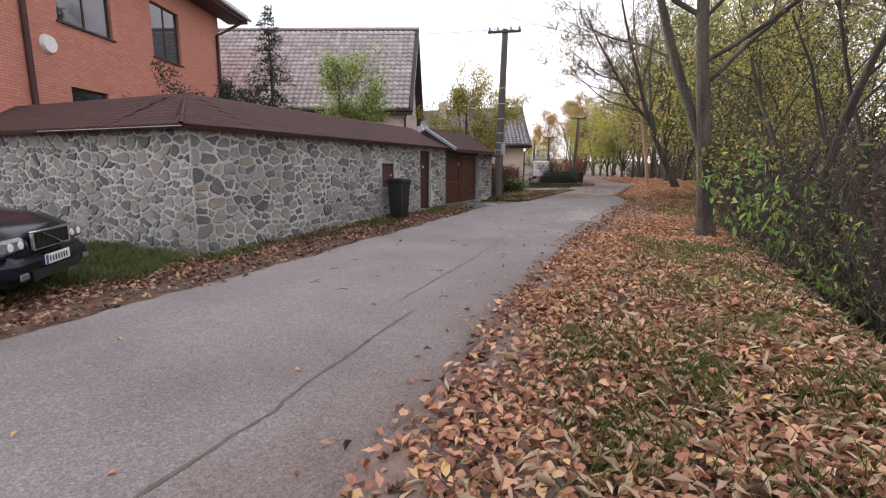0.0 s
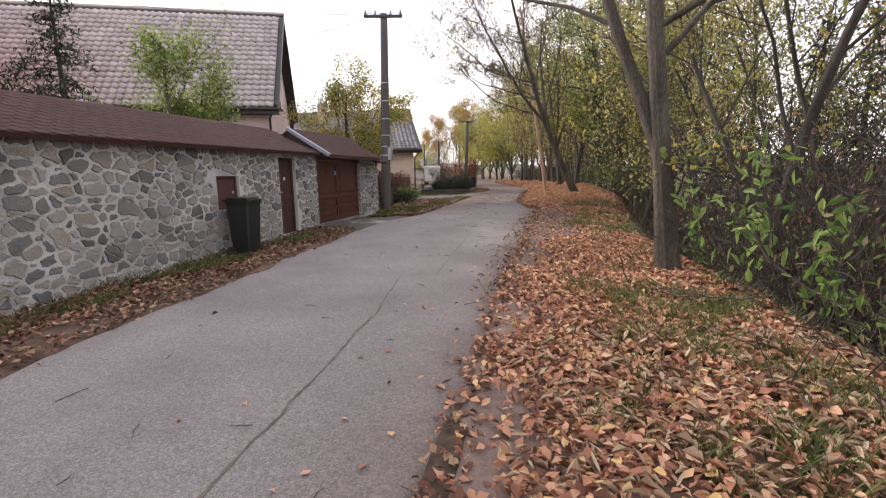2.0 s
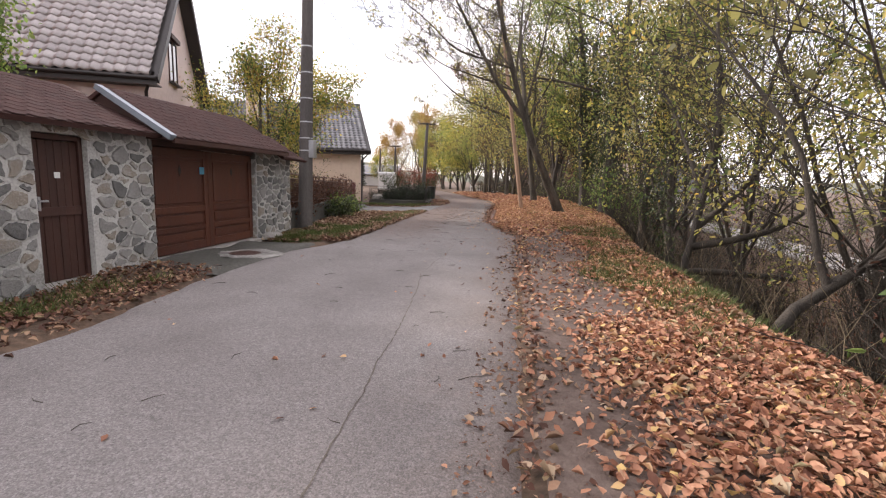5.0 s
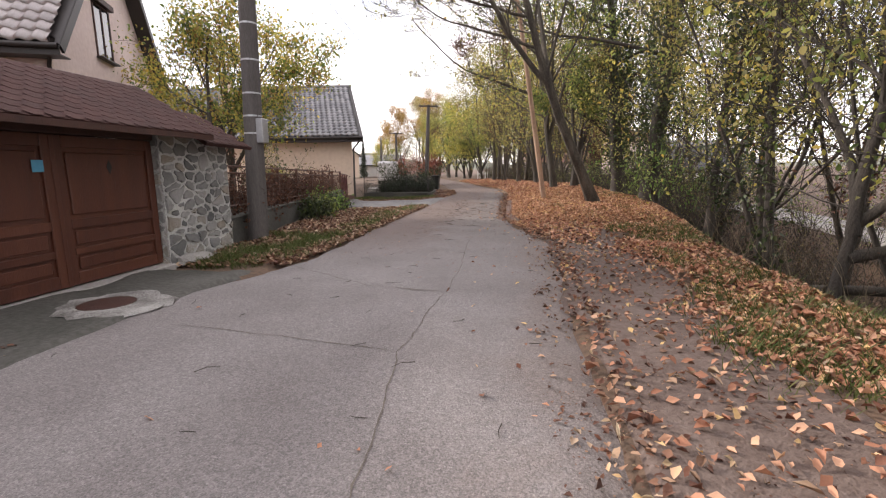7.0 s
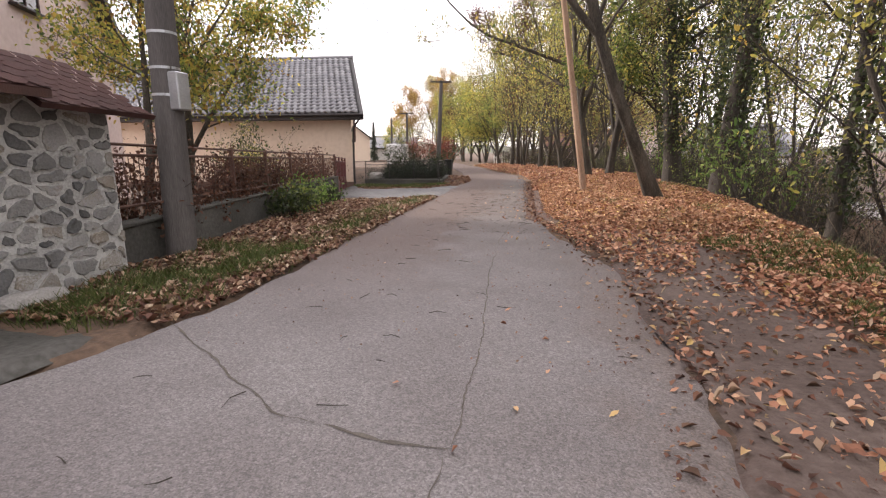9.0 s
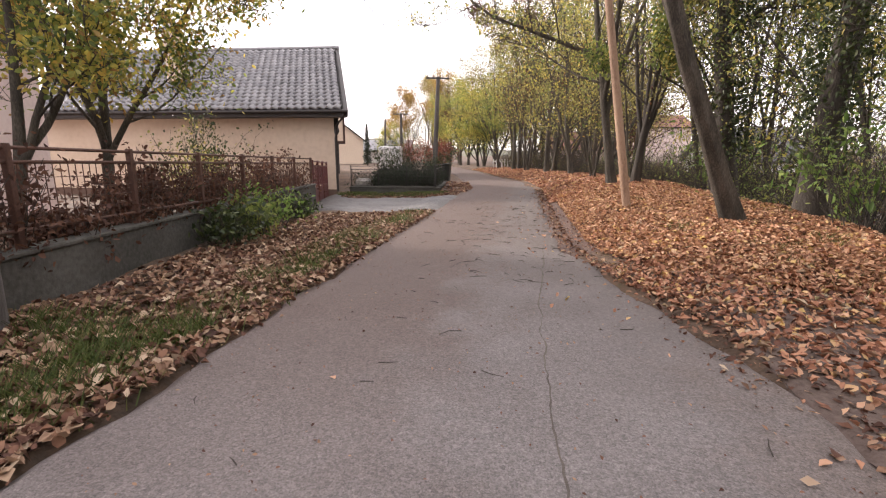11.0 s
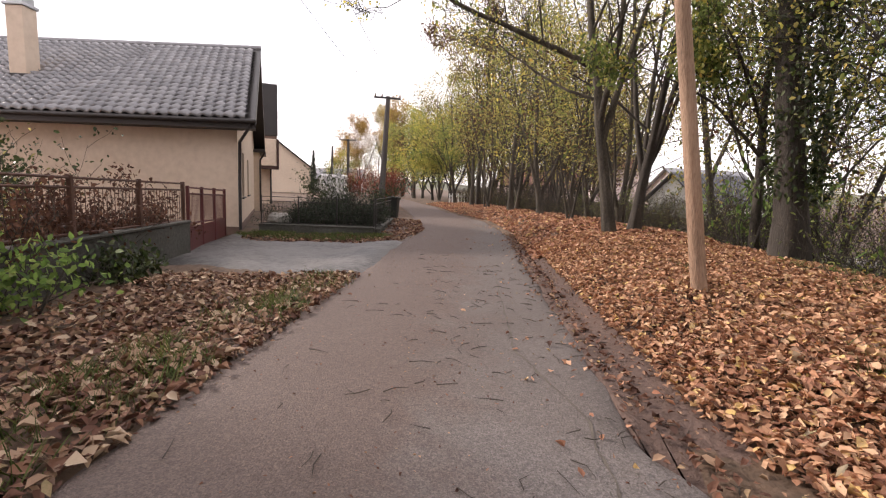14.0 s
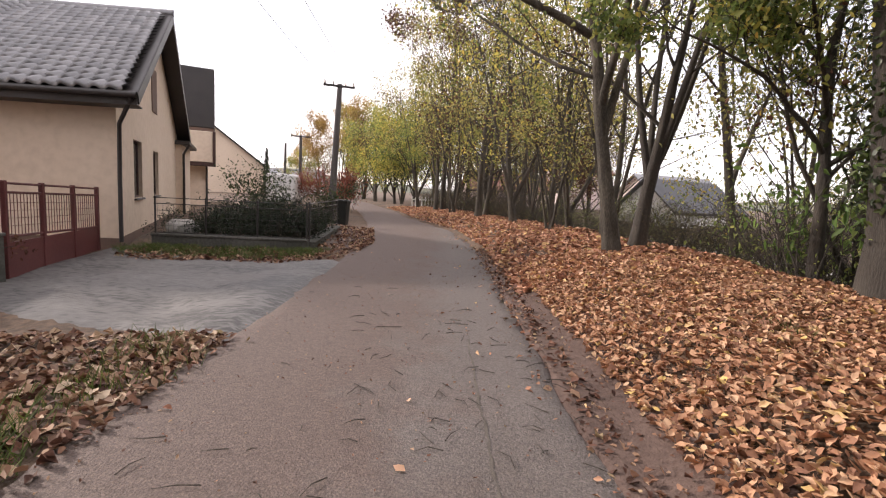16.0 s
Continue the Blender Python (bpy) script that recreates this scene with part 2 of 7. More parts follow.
STICKER = mat("blue_sticker", [(0.0, (0.05, 0.25, 0.42)), (1.0, (0.12, 0.42, 0.58))], 0.4, scale=20, bump=0)
WHITE = mat("white_paint", [(0.0, (0.66, 0.66, 0.64)), (1.0, (0.82, 0.82, 0.80))], 0.5, scale=3, bump=0.05)
PLASTIC = mat("black_green_plastic", [(0.0, (0.006, 0.008, 0.007)), (1.0, (0.016, 0.020, 0.018))], 0.5, scale=5, bump=0.08)
RUBBER = mat("rubber", [(0.0, (0.012, 0.012, 0.012)), (1.0, (0.03, 0.03, 0.03))], 0.8, scale=8)
REDLABEL = mat("red_label", [(0.0, (0.55, 0.06, 0.06)), (1.0, (0.70, 0.10, 0.09))], 0.5, scale=10, bump=0)
PINK = mat("pink_render", [(0.0, (0.56, 0.44, 0.40)), (0.5, (0.66, 0.54, 0.50)), (1.0, (0.72, 0.61, 0.57))], 0.9, scale=0.8, bump=0.2, bump_scale=120)
CREAM = mat("peach_render", [(0.0, (0.56, 0.44, 0.335)), (0.5, (0.67, 0.54, 0.42)), (1.0, (0.73, 0.6, 0.48))], 0.9, scale=0.6, bump=0.2, bump_scale=120)
PLINTH = mat("dark_plinth", [(0.0, (0.10, 0.06, 0.045)), (1.0, (0.20, 0.13, 0.10))], 0.85, scale=4, bump=0.3)
FASCIA = mat("dark_fascia", [(0.0, (0.018, 0.015, 0.015)), (1.0, (0.045, 0.038, 0.036))], 0.5, scale=3, bump=0.08)
TILE = mat("grey_roof_tile", [(0.0, (0.1, 0.1, 0.108)), (0.5, (0.19, 0.187, 0.195)), (1.0, (0.31, 0.3, 0.305))], 0.22, spec=1.0, scale=4, bump=0.1, by="object", mixin=0.5)
TILES = mat("grey_roof_tiles", [(0.0, (0.1, 0.1, 0.108)), (0.5, (0.19, 0.187, 0.195)), (1.0, (0.31, 0.3, 0.305))], 0.22, spec=1.0, scale=4, bump=0.1, by="island", mixin=0.5)
TILES_B = mat("brown_roof_tiles", [(0.0, (0.21, 0.18, 0.175)), (0.5, (0.35, 0.31, 0.3)), (1.0, (0.52, 0.47, 0.46))], 0.22, spec=1.0, scale=4, bump=0.1, by="island", mixin=0.5)
REDTILES = mat("red_roof", [(0.0, (0.17, 0.07, 0.05)), (1.0, (0.26, 0.12, 0.085))], 0.7, scale=3, bump=0.3)
GREYROOF = mat("pale_grey_roof", [(0.0, (0.20, 0.20, 0.21)), (1.0, (0.34, 0.34, 0.35))], 0.7, scale=2, bump=0.2)
SLATE = mat("dark_slate", [(0.0, (0.05, 0.05, 0.055)), (1.0, (0.10, 0.10, 0.105))], 0.7, scale=2, bump=0.2)
BARK = mat("grey_brown_bark", [(0.0, (0.02, 0.016, 0.012)), (0.4, (0.055, 0.046, 0.035)), (0.75, (0.115, 0.098, 0.076)), (1.0, (0.185, 0.162, 0.127))], 0.95, scale=3.5, bump=1.0, bump_scale=34, stretch=(3, 3, 0.7), fine_k=6.0)
BARK_D = mat("dark_bark", [(0.0, (0.02, 0.016, 0.013)), (0.5, (0.05, 0.042, 0.034)), (1.0, (0.105, 0.088, 0.07))], 0.95, scale=3, bump=1.0, bump_scale=14, stretch=(3, 3, 0.6))
POLEWOOD = mat("weathered_pole", [(0.0, (0.045, 0.040, 0.038)), (0.5, (0.095, 0.085, 0.080)), (1.0, (0.16, 0.145, 0.135))], 0.9, scale=3, bump=0.5, stretch=(5, 5, 0.35))
POLENEW = mat("orange_pole", [(0.0, (0.12, 0.085, 0.065)), (0.3, (0.28, 0.18, 0.12)), (0.6, (0.40, 0.265, 0.18)), (1.0, (0.50, 0.36, 0.26))], 0.85, scale=3, bump=0.6, stretch=(4, 4, 0.5))
STEEL = mat("galvanised_steel", [(0.0, (0.35, 0.36, 0.37)), (1.0, (0.55, 0.56, 0.57))], 0.45, 0.8, scale=6, bump=0.05)
PORCELAIN = mat("insulator", [(0.0, (0.12, 0.07, 0.05)), (1.0, (0.5, 0.47, 0.44))], 0.25, scale=3, bump=0, by="object", mixin=0.2)
RUST = mat("brown_fence_paint", [(0.0, (0.055, 0.028, 0.020)), (0.5, (0.10, 0.048, 0.034)), (1.0, (0.15, 0.075, 0.05))], 0.6, 0.1, scale=5, bump=0.25)
MAROON = mat("maroon_gate_paint", [(0.0, (0.085, 0.022, 0.024)), (1.0, (0.15, 0.045, 0.042))], 0.5, scale=4, bump=0.1)
CARPAINT = mat("navy_car_paint", [(0.0, (0.0025, 0.003, 0.008)), (1.0, (0.005, 0.006, 0.014))], 0.2, 0.0, scale=3, bump=0, rough_vary=0.03, spec=0.35)
CHROME = mat("chrome", [(0.0, (0.6, 0.6, 0.6)), (1.0, (0.75, 0.75, 0.75))], 0.15, 1.0, scale=3, bump=0, rough_vary=0.03)
BLACK = mat("black_trim", [(0.0, (0.008, 0.008, 0.008)), (1.0, (0.02, 0.02, 0.02))], 0.5, scale=4, bump=0)
LAMPGLASS = mat("headlamp_glass", [(0.0, (0.1, 0.105, 0.115)), (1.0, (0.32, 0.33, 0.35))], 0.1, 0.4, scale=8, bump=0.2, rough_vary=0.03)
PLATE = mat("number_plate_white", [(0.0, (0.72, 0.72, 0.70)), (1.0, (0.80, 0.80, 0.78))], 0.4, scale=6, bump=0)
BLUE = mat("plate_blue", [(0.0, (0.02, 0.06, 0.30)), (1.0, (0.03, 0.08, 0.36))], 0.4, scale=6, bump=0)
ROCK = mat("pale_rock", [(0.0, (0.22, 0.21, 0.19)), (1.0, (0.45, 0.43, 0.40))], 0.9, scale=6, bump=0.6)
# leaves: one colour a leaf
LITTER = mat("fallen_leaves", [(0.0, (0.08, 0.034, 0.022)), (0.15, (0.19, 0.078, 0.047)), (0.35, (0.37, 0.165, 0.095)), (0.6, (0.52, 0.26, 0.155)), (0.82, (0.63, 0.38, 0.245)), (0.95, (0.66, 0.46, 0.17)), (1.0, (0.27, 0.25, 0.08))], 0.75, scale=10, bump=0.2, by="island", mixin=0.12, trans=0.15)
LITTER_G = mat("golden_fallen_leaves", [(0.0, (0.08, 0.036, 0.022)), (0.15, (0.2, 0.09, 0.052)), (0.4, (0.4, 0.2, 0.11)), (0.65, (0.55, 0.305, 0.175)), (0.85, (0.63, 0.41, 0.255)), (0.96, (0.66, 0.46, 0.14)), (1.0, (0.27, 0.28, 0.08))], 0.75, scale=10, bump=0.2, by="island", mixin=0.12, trans=0.15)
SLIVER = mat("narrow_pale_leaves", [(0.0, (0.22, 0.13, 0.085)), (0.5, (0.42, 0.29, 0.19)), (0.85, (0.50, 0.40, 0.27)), (1.0, (0.30, 0.28, 0.09))], 0.75, scale=10, bump=0.1, by="island", mixin=0.12, trans=0.1)
LITTER_D = mat("dull_fallen_leaves", [(0.0, (0.045, 0.021, 0.014)), (0.35, (0.13, 0.055, 0.034)), (0.65, (0.25, 0.125, 0.075)), (0.88, (0.4, 0.26, 0.165)), (1.0, (0.17, 0.16, 0.055))], 0.8, scale=10, bump=0.2, by="island", mixin=0.12, trans=0.1)
LITTER_P = mat("pale_fallen_leaves", [(0.0, (0.07, 0.036, 0.022)), (0.25, (0.19, 0.105, 0.065)), (0.5, (0.33, 0.21, 0.135)), (0.8, (0.48, 0.35, 0.24)), (0.95, (0.55, 0.43, 0.31)), (1.0, (0.2, 0.2, 0.07))], 0.8, scale=10, bump=0.2, by="island", mixin=0.12, trans=0.1)
GREENLEAF = mat("green_leaves", [(0.0, (0.06, 0.095, 0.03)), (0.4, (0.15, 0.205, 0.055)), (0.75, (0.28, 0.33, 0.09)), (1.0, (0.46, 0.42, 0.12))], 0.55, scale=10, bump=0.1, by="island", mixin=0.15, trans=0.6)
OLIVELEAF = mat("olive_autumn_leaves", [(0.0, (0.11, 0.11, 0.045)), (0.4, (0.26, 0.25, 0.09)), (0.7, (0.42, 0.38, 0.13)), (1.0, (0.52, 0.39, 0.14))], 0.6, scale=10, bump=0.1, by="island", mixin=0.15, trans=0.6)
DULLLEAF = mat("dull_brownish_leaves", [(0.0, (0.06, 0.052, 0.026)), (0.45, (0.14, 0.122, 0.06)), (0.8, (0.23, 0.19, 0.095)), (1.0, (0.30, 0.25, 0.13))], 0.65, scale=10, bump=0.1, by="island", mixin=0.15, trans=0.5)
YELLOWLEAF = mat("yellow_autumn_leaves", [(0.0, (0.27, 0.27, 0.06)), (0.4, (0.45, 0.43, 0.1)), (0.75, (0.64, 0.53, 0.12)), (1.0, (0.68, 0.4, 0.09))], 0.6, scale=10, bump=0.1, by="island", mixin=0.15, trans=0.6)
IVYLEAF = mat("dark_ivy_leaves", [(0.0, (0.014, 0.024, 0.009)), (0.5, (0.038, 0.060, 0.017)), (1.0, (0.093, 0.111, 0.030))], 0.45, scale=10, bump=0.1, by="island", mixin=0.15, trans=0.25)
BRIGHTLEAF = mat("bright_green_leaves", [(0.0, (0.08, 0.15, 0.035)), (0.6, (0.2, 0.31, 0.08)), (1.0, (0.36, 0.44, 0.14))], 0.5, scale=10, bump=0.1, by="island", mixin=0.15, trans=0.6)
PEACHLEAF = mat("orange_autumn_leaves", [(0.0, (0.22, 0.12, 0.04)), (0.5, (0.40, 0.25, 0.08)), (1.0, (0.48, 0.36, 0.13))], 0.7, scale=10, bump=0, by="island", mixin=0.15, trans=0.5)
REDLEAF = mat("red_autumn_leaves", [(0.0, (0.10, 0.025, 0.02)), (0.5, (0.24, 0.065, 0.04)), (1.0, (0.34, 0.13, 0.07))], 0.7, scale=10, bump=0, by="island", mixin=0.15, trans=0.35)
BROWNLEAF = mat("withered_brown_leaves", [(0.0, (0.045, 0.022, 0.015)), (0.5, (0.11, 0.05, 0.034)), (1.0, (0.20, 0.10, 0.06))], 0.8, scale=10, bump=0, by="island", mixin=0.15, trans=0.25)
NEEDLE = mat("spruce_needles", [(0.0, (0.012, 0.022, 0.012)), (0.6, (0.030, 0.045, 0.025)), (1.0, (0.06, 0.075, 0.04))], 0.7, scale=10, bump=0, by="island", mixin=0.2, trans=0.15)
GRASSBLADE = mat("grass_blades", [(0.0, (0.035, 0.055, 0.012)), (0.6, (0.085, 0.12, 0.025)), (1.0, (0.19, 0.18, 0.06))], 0.7, scale=10, bump=0, by="island", mixin=0.2, trans=0.3)
STRAW = mat("dry_stems", [(0.0, (0.09, 0.07, 0.045)), (1.0, (0.26, 0.21, 0.13))], 0.85, scale=10, bump=0, by="island", mixin=0.2)
HILLMAT = mat("distant_wooded_hill", [(0.0, (0.10, 0.12, 0.10)), (0.5, (0.17, 0.17, 0.13)), (1.0, (0.26, 0.22, 0.15))], 0.95, scale=0.05, bump=0)


def glass_mat():
    m = bpy.data.materials.new("window_glass")
    m.use_nodes = True
    b = m.node_tree.nodes["Principled BSDF"]
    b.inputs["Base Color"].default_value = (0.03, 0.035, 0.04, 1)
    b.inputs["Roughness"].default_value = 0.04
    b.inputs["Specular IOR Level"].default_value = 0.9
    return m


GLASS = glass_mat()


def brick_mat():
    m = bpy.data.materials.new("orange_brick")
    m.use_nodes = True
    n, l = m.node_tree.nodes, m.node_tree.links
    b = n["Principled BSDF"]
    b.inputs["Roughness"].default_value = 0.85
    co = n.new("ShaderNodeTexCoord")
    sp = n.new("ShaderNodeSeparateXYZ")
    mp = n.new("ShaderNodeCombineXYZ")
    br = n.new("ShaderNodeTexBrick")
    br.inputs["Color1"].default_value = (0.55, 0.215, 0.15, 1)
    br.inputs["Color2"].default_value = (0.63, 0.27, 0.195, 1)
    br.inputs["Mortar"].default_value = (0.40, 0.165, 0.12, 1)
    br.inputs["Scale"].default_value = 1.0
    br.inputs["Brick Width"].default_value, br.inputs["Row Height"].default_value = 0.25, 0.075
    br.inputs["Mortar Size"].default_value = 0.008
    ns = n.new("ShaderNodeTexNoise")
    ns.inputs["Scale"].default_value = 2.5
    mx = n.new("ShaderNodeMix")
    mx.data_type, mx.blend_type = "RGBA", "MULTIPLY"
    mx.inputs["Factor"].default_value = 0.15
    l.new(co.outputs["Object"], sp.inputs["Vector"])
    l.new(sp.outputs["Y"], mp.inputs["X"])
    l.new(sp.outputs["Z"], mp.inputs["Y"])
    l.new(mp.outputs["Vector"], br.inputs["Vector"])
    l.new(co.outputs["Object"], ns.inputs["Vector"])
    l.new(br.outputs["Color"], mx.inputs["A"])
    l.new(ns.outputs["Fac"], mx.inputs["B"])
    l.new(mx.outputs["Result"], b.inputs["Base Color"])
    bp = n.new("ShaderNodeBump")
    bp.inputs["Strength"].default_value, bp.inputs["Distance"].default_value, bp.invert = 0.6, 0.01, True
    l.new(br.outputs["Fac"], bp.inputs["Height"])
    l.new(bp.outputs["Normal"], b.inputs["Normal"])
    return m


BRICK = brick_mat()

# ---- building helpers ----
def link_mesh(name, verts, faces, material, parent=None, label="", smooth=False):
    me = bpy.data.meshes.new(name)
    me.from_pydata([tuple(v) for v in verts], [], [tuple(f) for f in faces])
    me.materials.append(material)
    if smooth:
        me.shade_smooth()
    ob = new(name, me)
    if parent is not None:
        ob.parent = parent
    return tagged(ob, label)


def part(name, bm, material, parent=None, label="", smooth=False):
    me = bpy.data.meshes.new(name)
    bmesh.ops.recalc_face_normals(bm, faces=bm.faces)
    bm.to_mesh(me)
    bm.free()
    me.materials.append(material)
    if smooth:
        me.shade_smooth()
    ob = new(name, me)
    if parent is not None:
        ob.parent = parent
    return tagged(ob, label)


def thing(name, m, label, category, group="", kind=""):
    ob = new(name)
    ob.matrix_basis = m
    ob.empty_display_size = 0.2
    return tagged(ob, label, category, group, kind)


def box(bm, x0, x1, y0, y1, z0, z1, bevel=0.0):
    g = bmesh.ops.create_cube(bm, size=1, matrix=Matrix.Translation(((x0 + x1) / 2, (y0 + y1) / 2, (z0 + z1) / 2)) @ Matrix.Diagonal((abs(x1 - x0), abs(y1 - y0), abs(z1 - z0), 1)))
    if bevel:
        edges = list({e for v in g["verts"] for e in v.link_edges})
        bmesh.ops.bevel(bm, geom=edges, offset=bevel, segments=1, affect="EDGES")


def boxes(*args, bevel=0.0):
    bm = bmesh.new()
    for a in args:
        box(bm, *a, bevel=bevel)
    return bm


def frames_of(pts):
    """Side vectors along a polyline."""
    pts = np.asarray(pts, float)
    d = np.gradient(pts, axis=0)
    d /= np.linalg.norm(d, axis=1, keepdims=True) + 1e-9
    ref = np.where(np.abs(d[:, 2:3]) > 0.9, np.array([[1.0, 0, 0]]), np.array([[0, 0, 1.0]]))
    ref = np.repeat(ref[len(ref) // 2:len(ref) // 2 + 1], len(d), 0)
    a = np.cross(d, ref)
    a /= np.linalg.norm(a, axis=1, keepdims=True) + 1e-9
    return a, np.cross(d, a)


class Tubes:
    """Collects round limbs into one mesh."""

    def __init__(self):
        self.v, self.f, self.n = [], [], 0

    def add(self, pts, radii, sides=5, knob=0.0, rng=None, ridge=0.0):
        pts, radii = np.asarray(pts, float), np.asarray(radii, float)
        a, b = frames_of(pts)
        ang = np.arange(sides) * 2 * np.pi / sides
        r = radii[:, None] * (1 + (knob * rng.normal(size=(len(pts), sides)) if knob else 0) + (ridge * rng.normal(size=(1, sides)) if ridge else 0))
        ring = pts[:, None] + r[..., None] * (np.cos(ang)[None, :, None] * a[:, None] + np.sin(ang)[None, :, None] * b[:, None])
        self.v.append(ring.reshape(-1, 3))
        i = np.arange(len(pts) - 1)[:, None] * sides + self.n
        j = np.arange(sides)[None]
        k = (j + 1) % sides
        self.f.append(np.stack([i + j, i + k, i + k + sides, i + j + sides], -1).reshape(-1, 4))
        self.n += len(pts) * sides

    def build(self, name, material, parent=None, label="", caps=False, smooth=True):
        return quads(name, np.concatenate(self.v), np.concatenate(self.f), material, parent, label, smooth)


def quads(name, v, f, material, parent=None, label="", smooth=False):
    """A mesh from arrays of points and of faces with equally many corners."""
    me = bpy.data.meshes.new(name)
    k = f.shape[1]
    me.vertices.add(len(v))
    me.vertices.foreach_set("co", np.asarray(v, np.float32).ravel())
    me.loops.add(f.size)
    me.loops.foreach_set("vertex_index", f.astype(np.int32).ravel())
    me.polygons.add(len(f))
    me.polygons.foreach_set("loop_start", np.arange(0, f.size, k, dtype=np.int32))
    me.polygons.foreach_set("loop_total", np.full(len(f), k, np.int32))
    me.update(calc_edges=True)
    me.validate()
    me.materials.append(material)
    if smooth:
        me.shade_smooth()
    ob = new(name, me)
    if parent is not None:
        ob.parent = parent
    return tagged(ob, label)


def leaf_mesh(name, pos, size, rng, material, parent=None, label="", flat=0.0, narrow=0.55, droop=0.0, ragged=False):
    """Folded leaves, six corners each, at pos; flat 1 lays them down, 0 turns them anyhow."""
    pos = np.asarray(pos, float)
    n = len(pos)
    size = np.broadcast_to(np.asarray(size, float), (n,)) * rng.uniform(0.65, 1.3, n)
    yaw = rng.uniform(0, 2 * np.pi, n)
    tilt = rng.normal(0, 0.35, n) * flat + (1 - flat) * rng.uniform(-1.3, 1.3, n) - droop
    roll = rng.normal(0, 0.35, n) * flat + (1 - flat) * rng.uniform(-1.5, 1.5, n)
    d = np.stack([np.cos(yaw) * np.cos(tilt), np.sin(yaw) * np.cos(tilt), np.sin(tilt)], 1)
    side = np.stack([-np.sin(yaw), np.cos(yaw), 0 * yaw], 1)
    up = np.cross(d, side)
    s2 = side * np.cos(roll)[:, None] + up * np.sin(roll)[:, None]
    up2 = np.cross(d, s2)
    w = size * narrow * rng.uniform(0.7, 1.2, n)
    curl = size * (rng.uniform(0.04, 0.4, n) if ragged else rng.uniform(0.02, 0.22, n))
    S, W, C = size[:, None], w[:, None], curl[:, None]
    spans = ((0.44, 0.56), (0.3, 0.42), (0.3, 0.42), (0.44, 0.56), (-0.22, -0.1), (0.16, 0.3), (0.16, 0.3), (-0.22, -0.1), (-0.5, 1.2), (0.6, 1.3))
    if ragged:
        spans = ((0.36, 0.62), (0.2, 0.5), (0.2, 0.5), (0.36, 0.62), (-0.24, 0.0), (0.1, 0.36), (0.1, 0.36), (-0.24, 0.0), (-0.5, 1.6), (0.3, 1.7))
    k = [rng.uniform(*r, n)[:, None] for r in spans]
    pts = np.stack([pos - d * S * 0.5, pos + d * S * k[4] + s2 * W * k[0] + up2 * C, pos + d * S * k[5] + s2 * W * k[1] + up2 * C * k[9],
                    pos + d * S * 0.5 + up2 * C * k[8], pos + d * S * k[6] - s2 * W * k[2] + up2 * C, pos + d * S * k[7] - s2 * W * k[3] + up2 * C * k[9]], 1)
    base = np.arange(n)[:, None] * 6
    f = np.concatenate([base + np.array([[0, 1, 2, 3]]), base + np.array([[0, 3, 4, 5]])], 0)
    return quads(name, pts.reshape(-1, 3), f, material, parent, label)


def smooth01(t):
    t = np.clip(t, 0, 1)
    return t * t * (3 - 2 * t)


# ---- the lie of the land ----
LEFT_Y, LEFT_X = (-60, -30, -16, -12, -6, -1, 1.6, 13, 19, 22, 28, 36, 41, 60, 90), (-0.8, -1.5, -2.05, -2.4, -3.0, -3.5, -2.85, -2.85, -3.05, -2.95, -3.9, -5.5, -6.6, -12, -22)
RIGHT_Y, RIGHT_X = (-60, -30, -16, -13.5, -8, 4, 6.5, 9, 22, 28, 36, 41, 60, 90), (2.8, 2.1, 1.9, 1.58, 1.42, 1.6, 1.0, 0.4, 0.3, -0.3, -2.7, -3.6, -8.5, -18)


def road_left(y):
    return np.interp(y, LEFT_Y, LEFT_X)


def road_right(y):
    return np.interp(y, RIGHT_Y, RIGHT_X)


def bank_edge(y):
    return np.interp(y, (-30, -9, -4, 4, 10, 18, 25, 40, 60), (4.9, 4.05, 3.65, 4.1, 4.8, 4.6, 4.4, 1.5, -4))


def ground_z(x, y):
    x, y = np.asarray(x, float), np.asarray(y, float)
    rise = np.interp(y, (-30, 3, 9, 18, 30, 55), (0.06, 0.06, 0.32, 0.46, 0.35, 0.15))
    z = rise * smooth01((x - road_right(y)) / 1.5)
    d = x - bank_edge(y)
    fade = np.interp(y, (-40, 40, 60), (1, 1, 0))
    z = z - fade * (1.9 * smooth01(d / 2.3) - 1.0 * smooth01((d - 3.2) / 3.0))
    low = np.interp(y, (-30, -9, -3, 8, 12, 16, 22, 28), (-0.24, -0.16, -0.02, -0.02, -0.1, -0.2, -0.1, 0))
    z = z + low * smooth01((road_left(y) - x) / 1.8)
    near = np.exp(-((np.abs(x) / 60) ** 4)) * np.exp(-((np.abs(y) / 90) ** 4))
    off = np.maximum(smooth01((road_left(y) - x) / 0.6), smooth01((x - road_right(y)) / 0.6))
    bumps = 0.025 * np.sin(2.1 * x + 1.3 * np.sin(0.9 * y)) + 0.02 * np.sin(3.3 * y + 2 * np.sin(1.4 * x)) + 0.015 * np.sin(7.1 * x + 5.3 * y)
    return z + bumps * off * near


def ground_at(x, y):
    return float(ground_z(x, y))


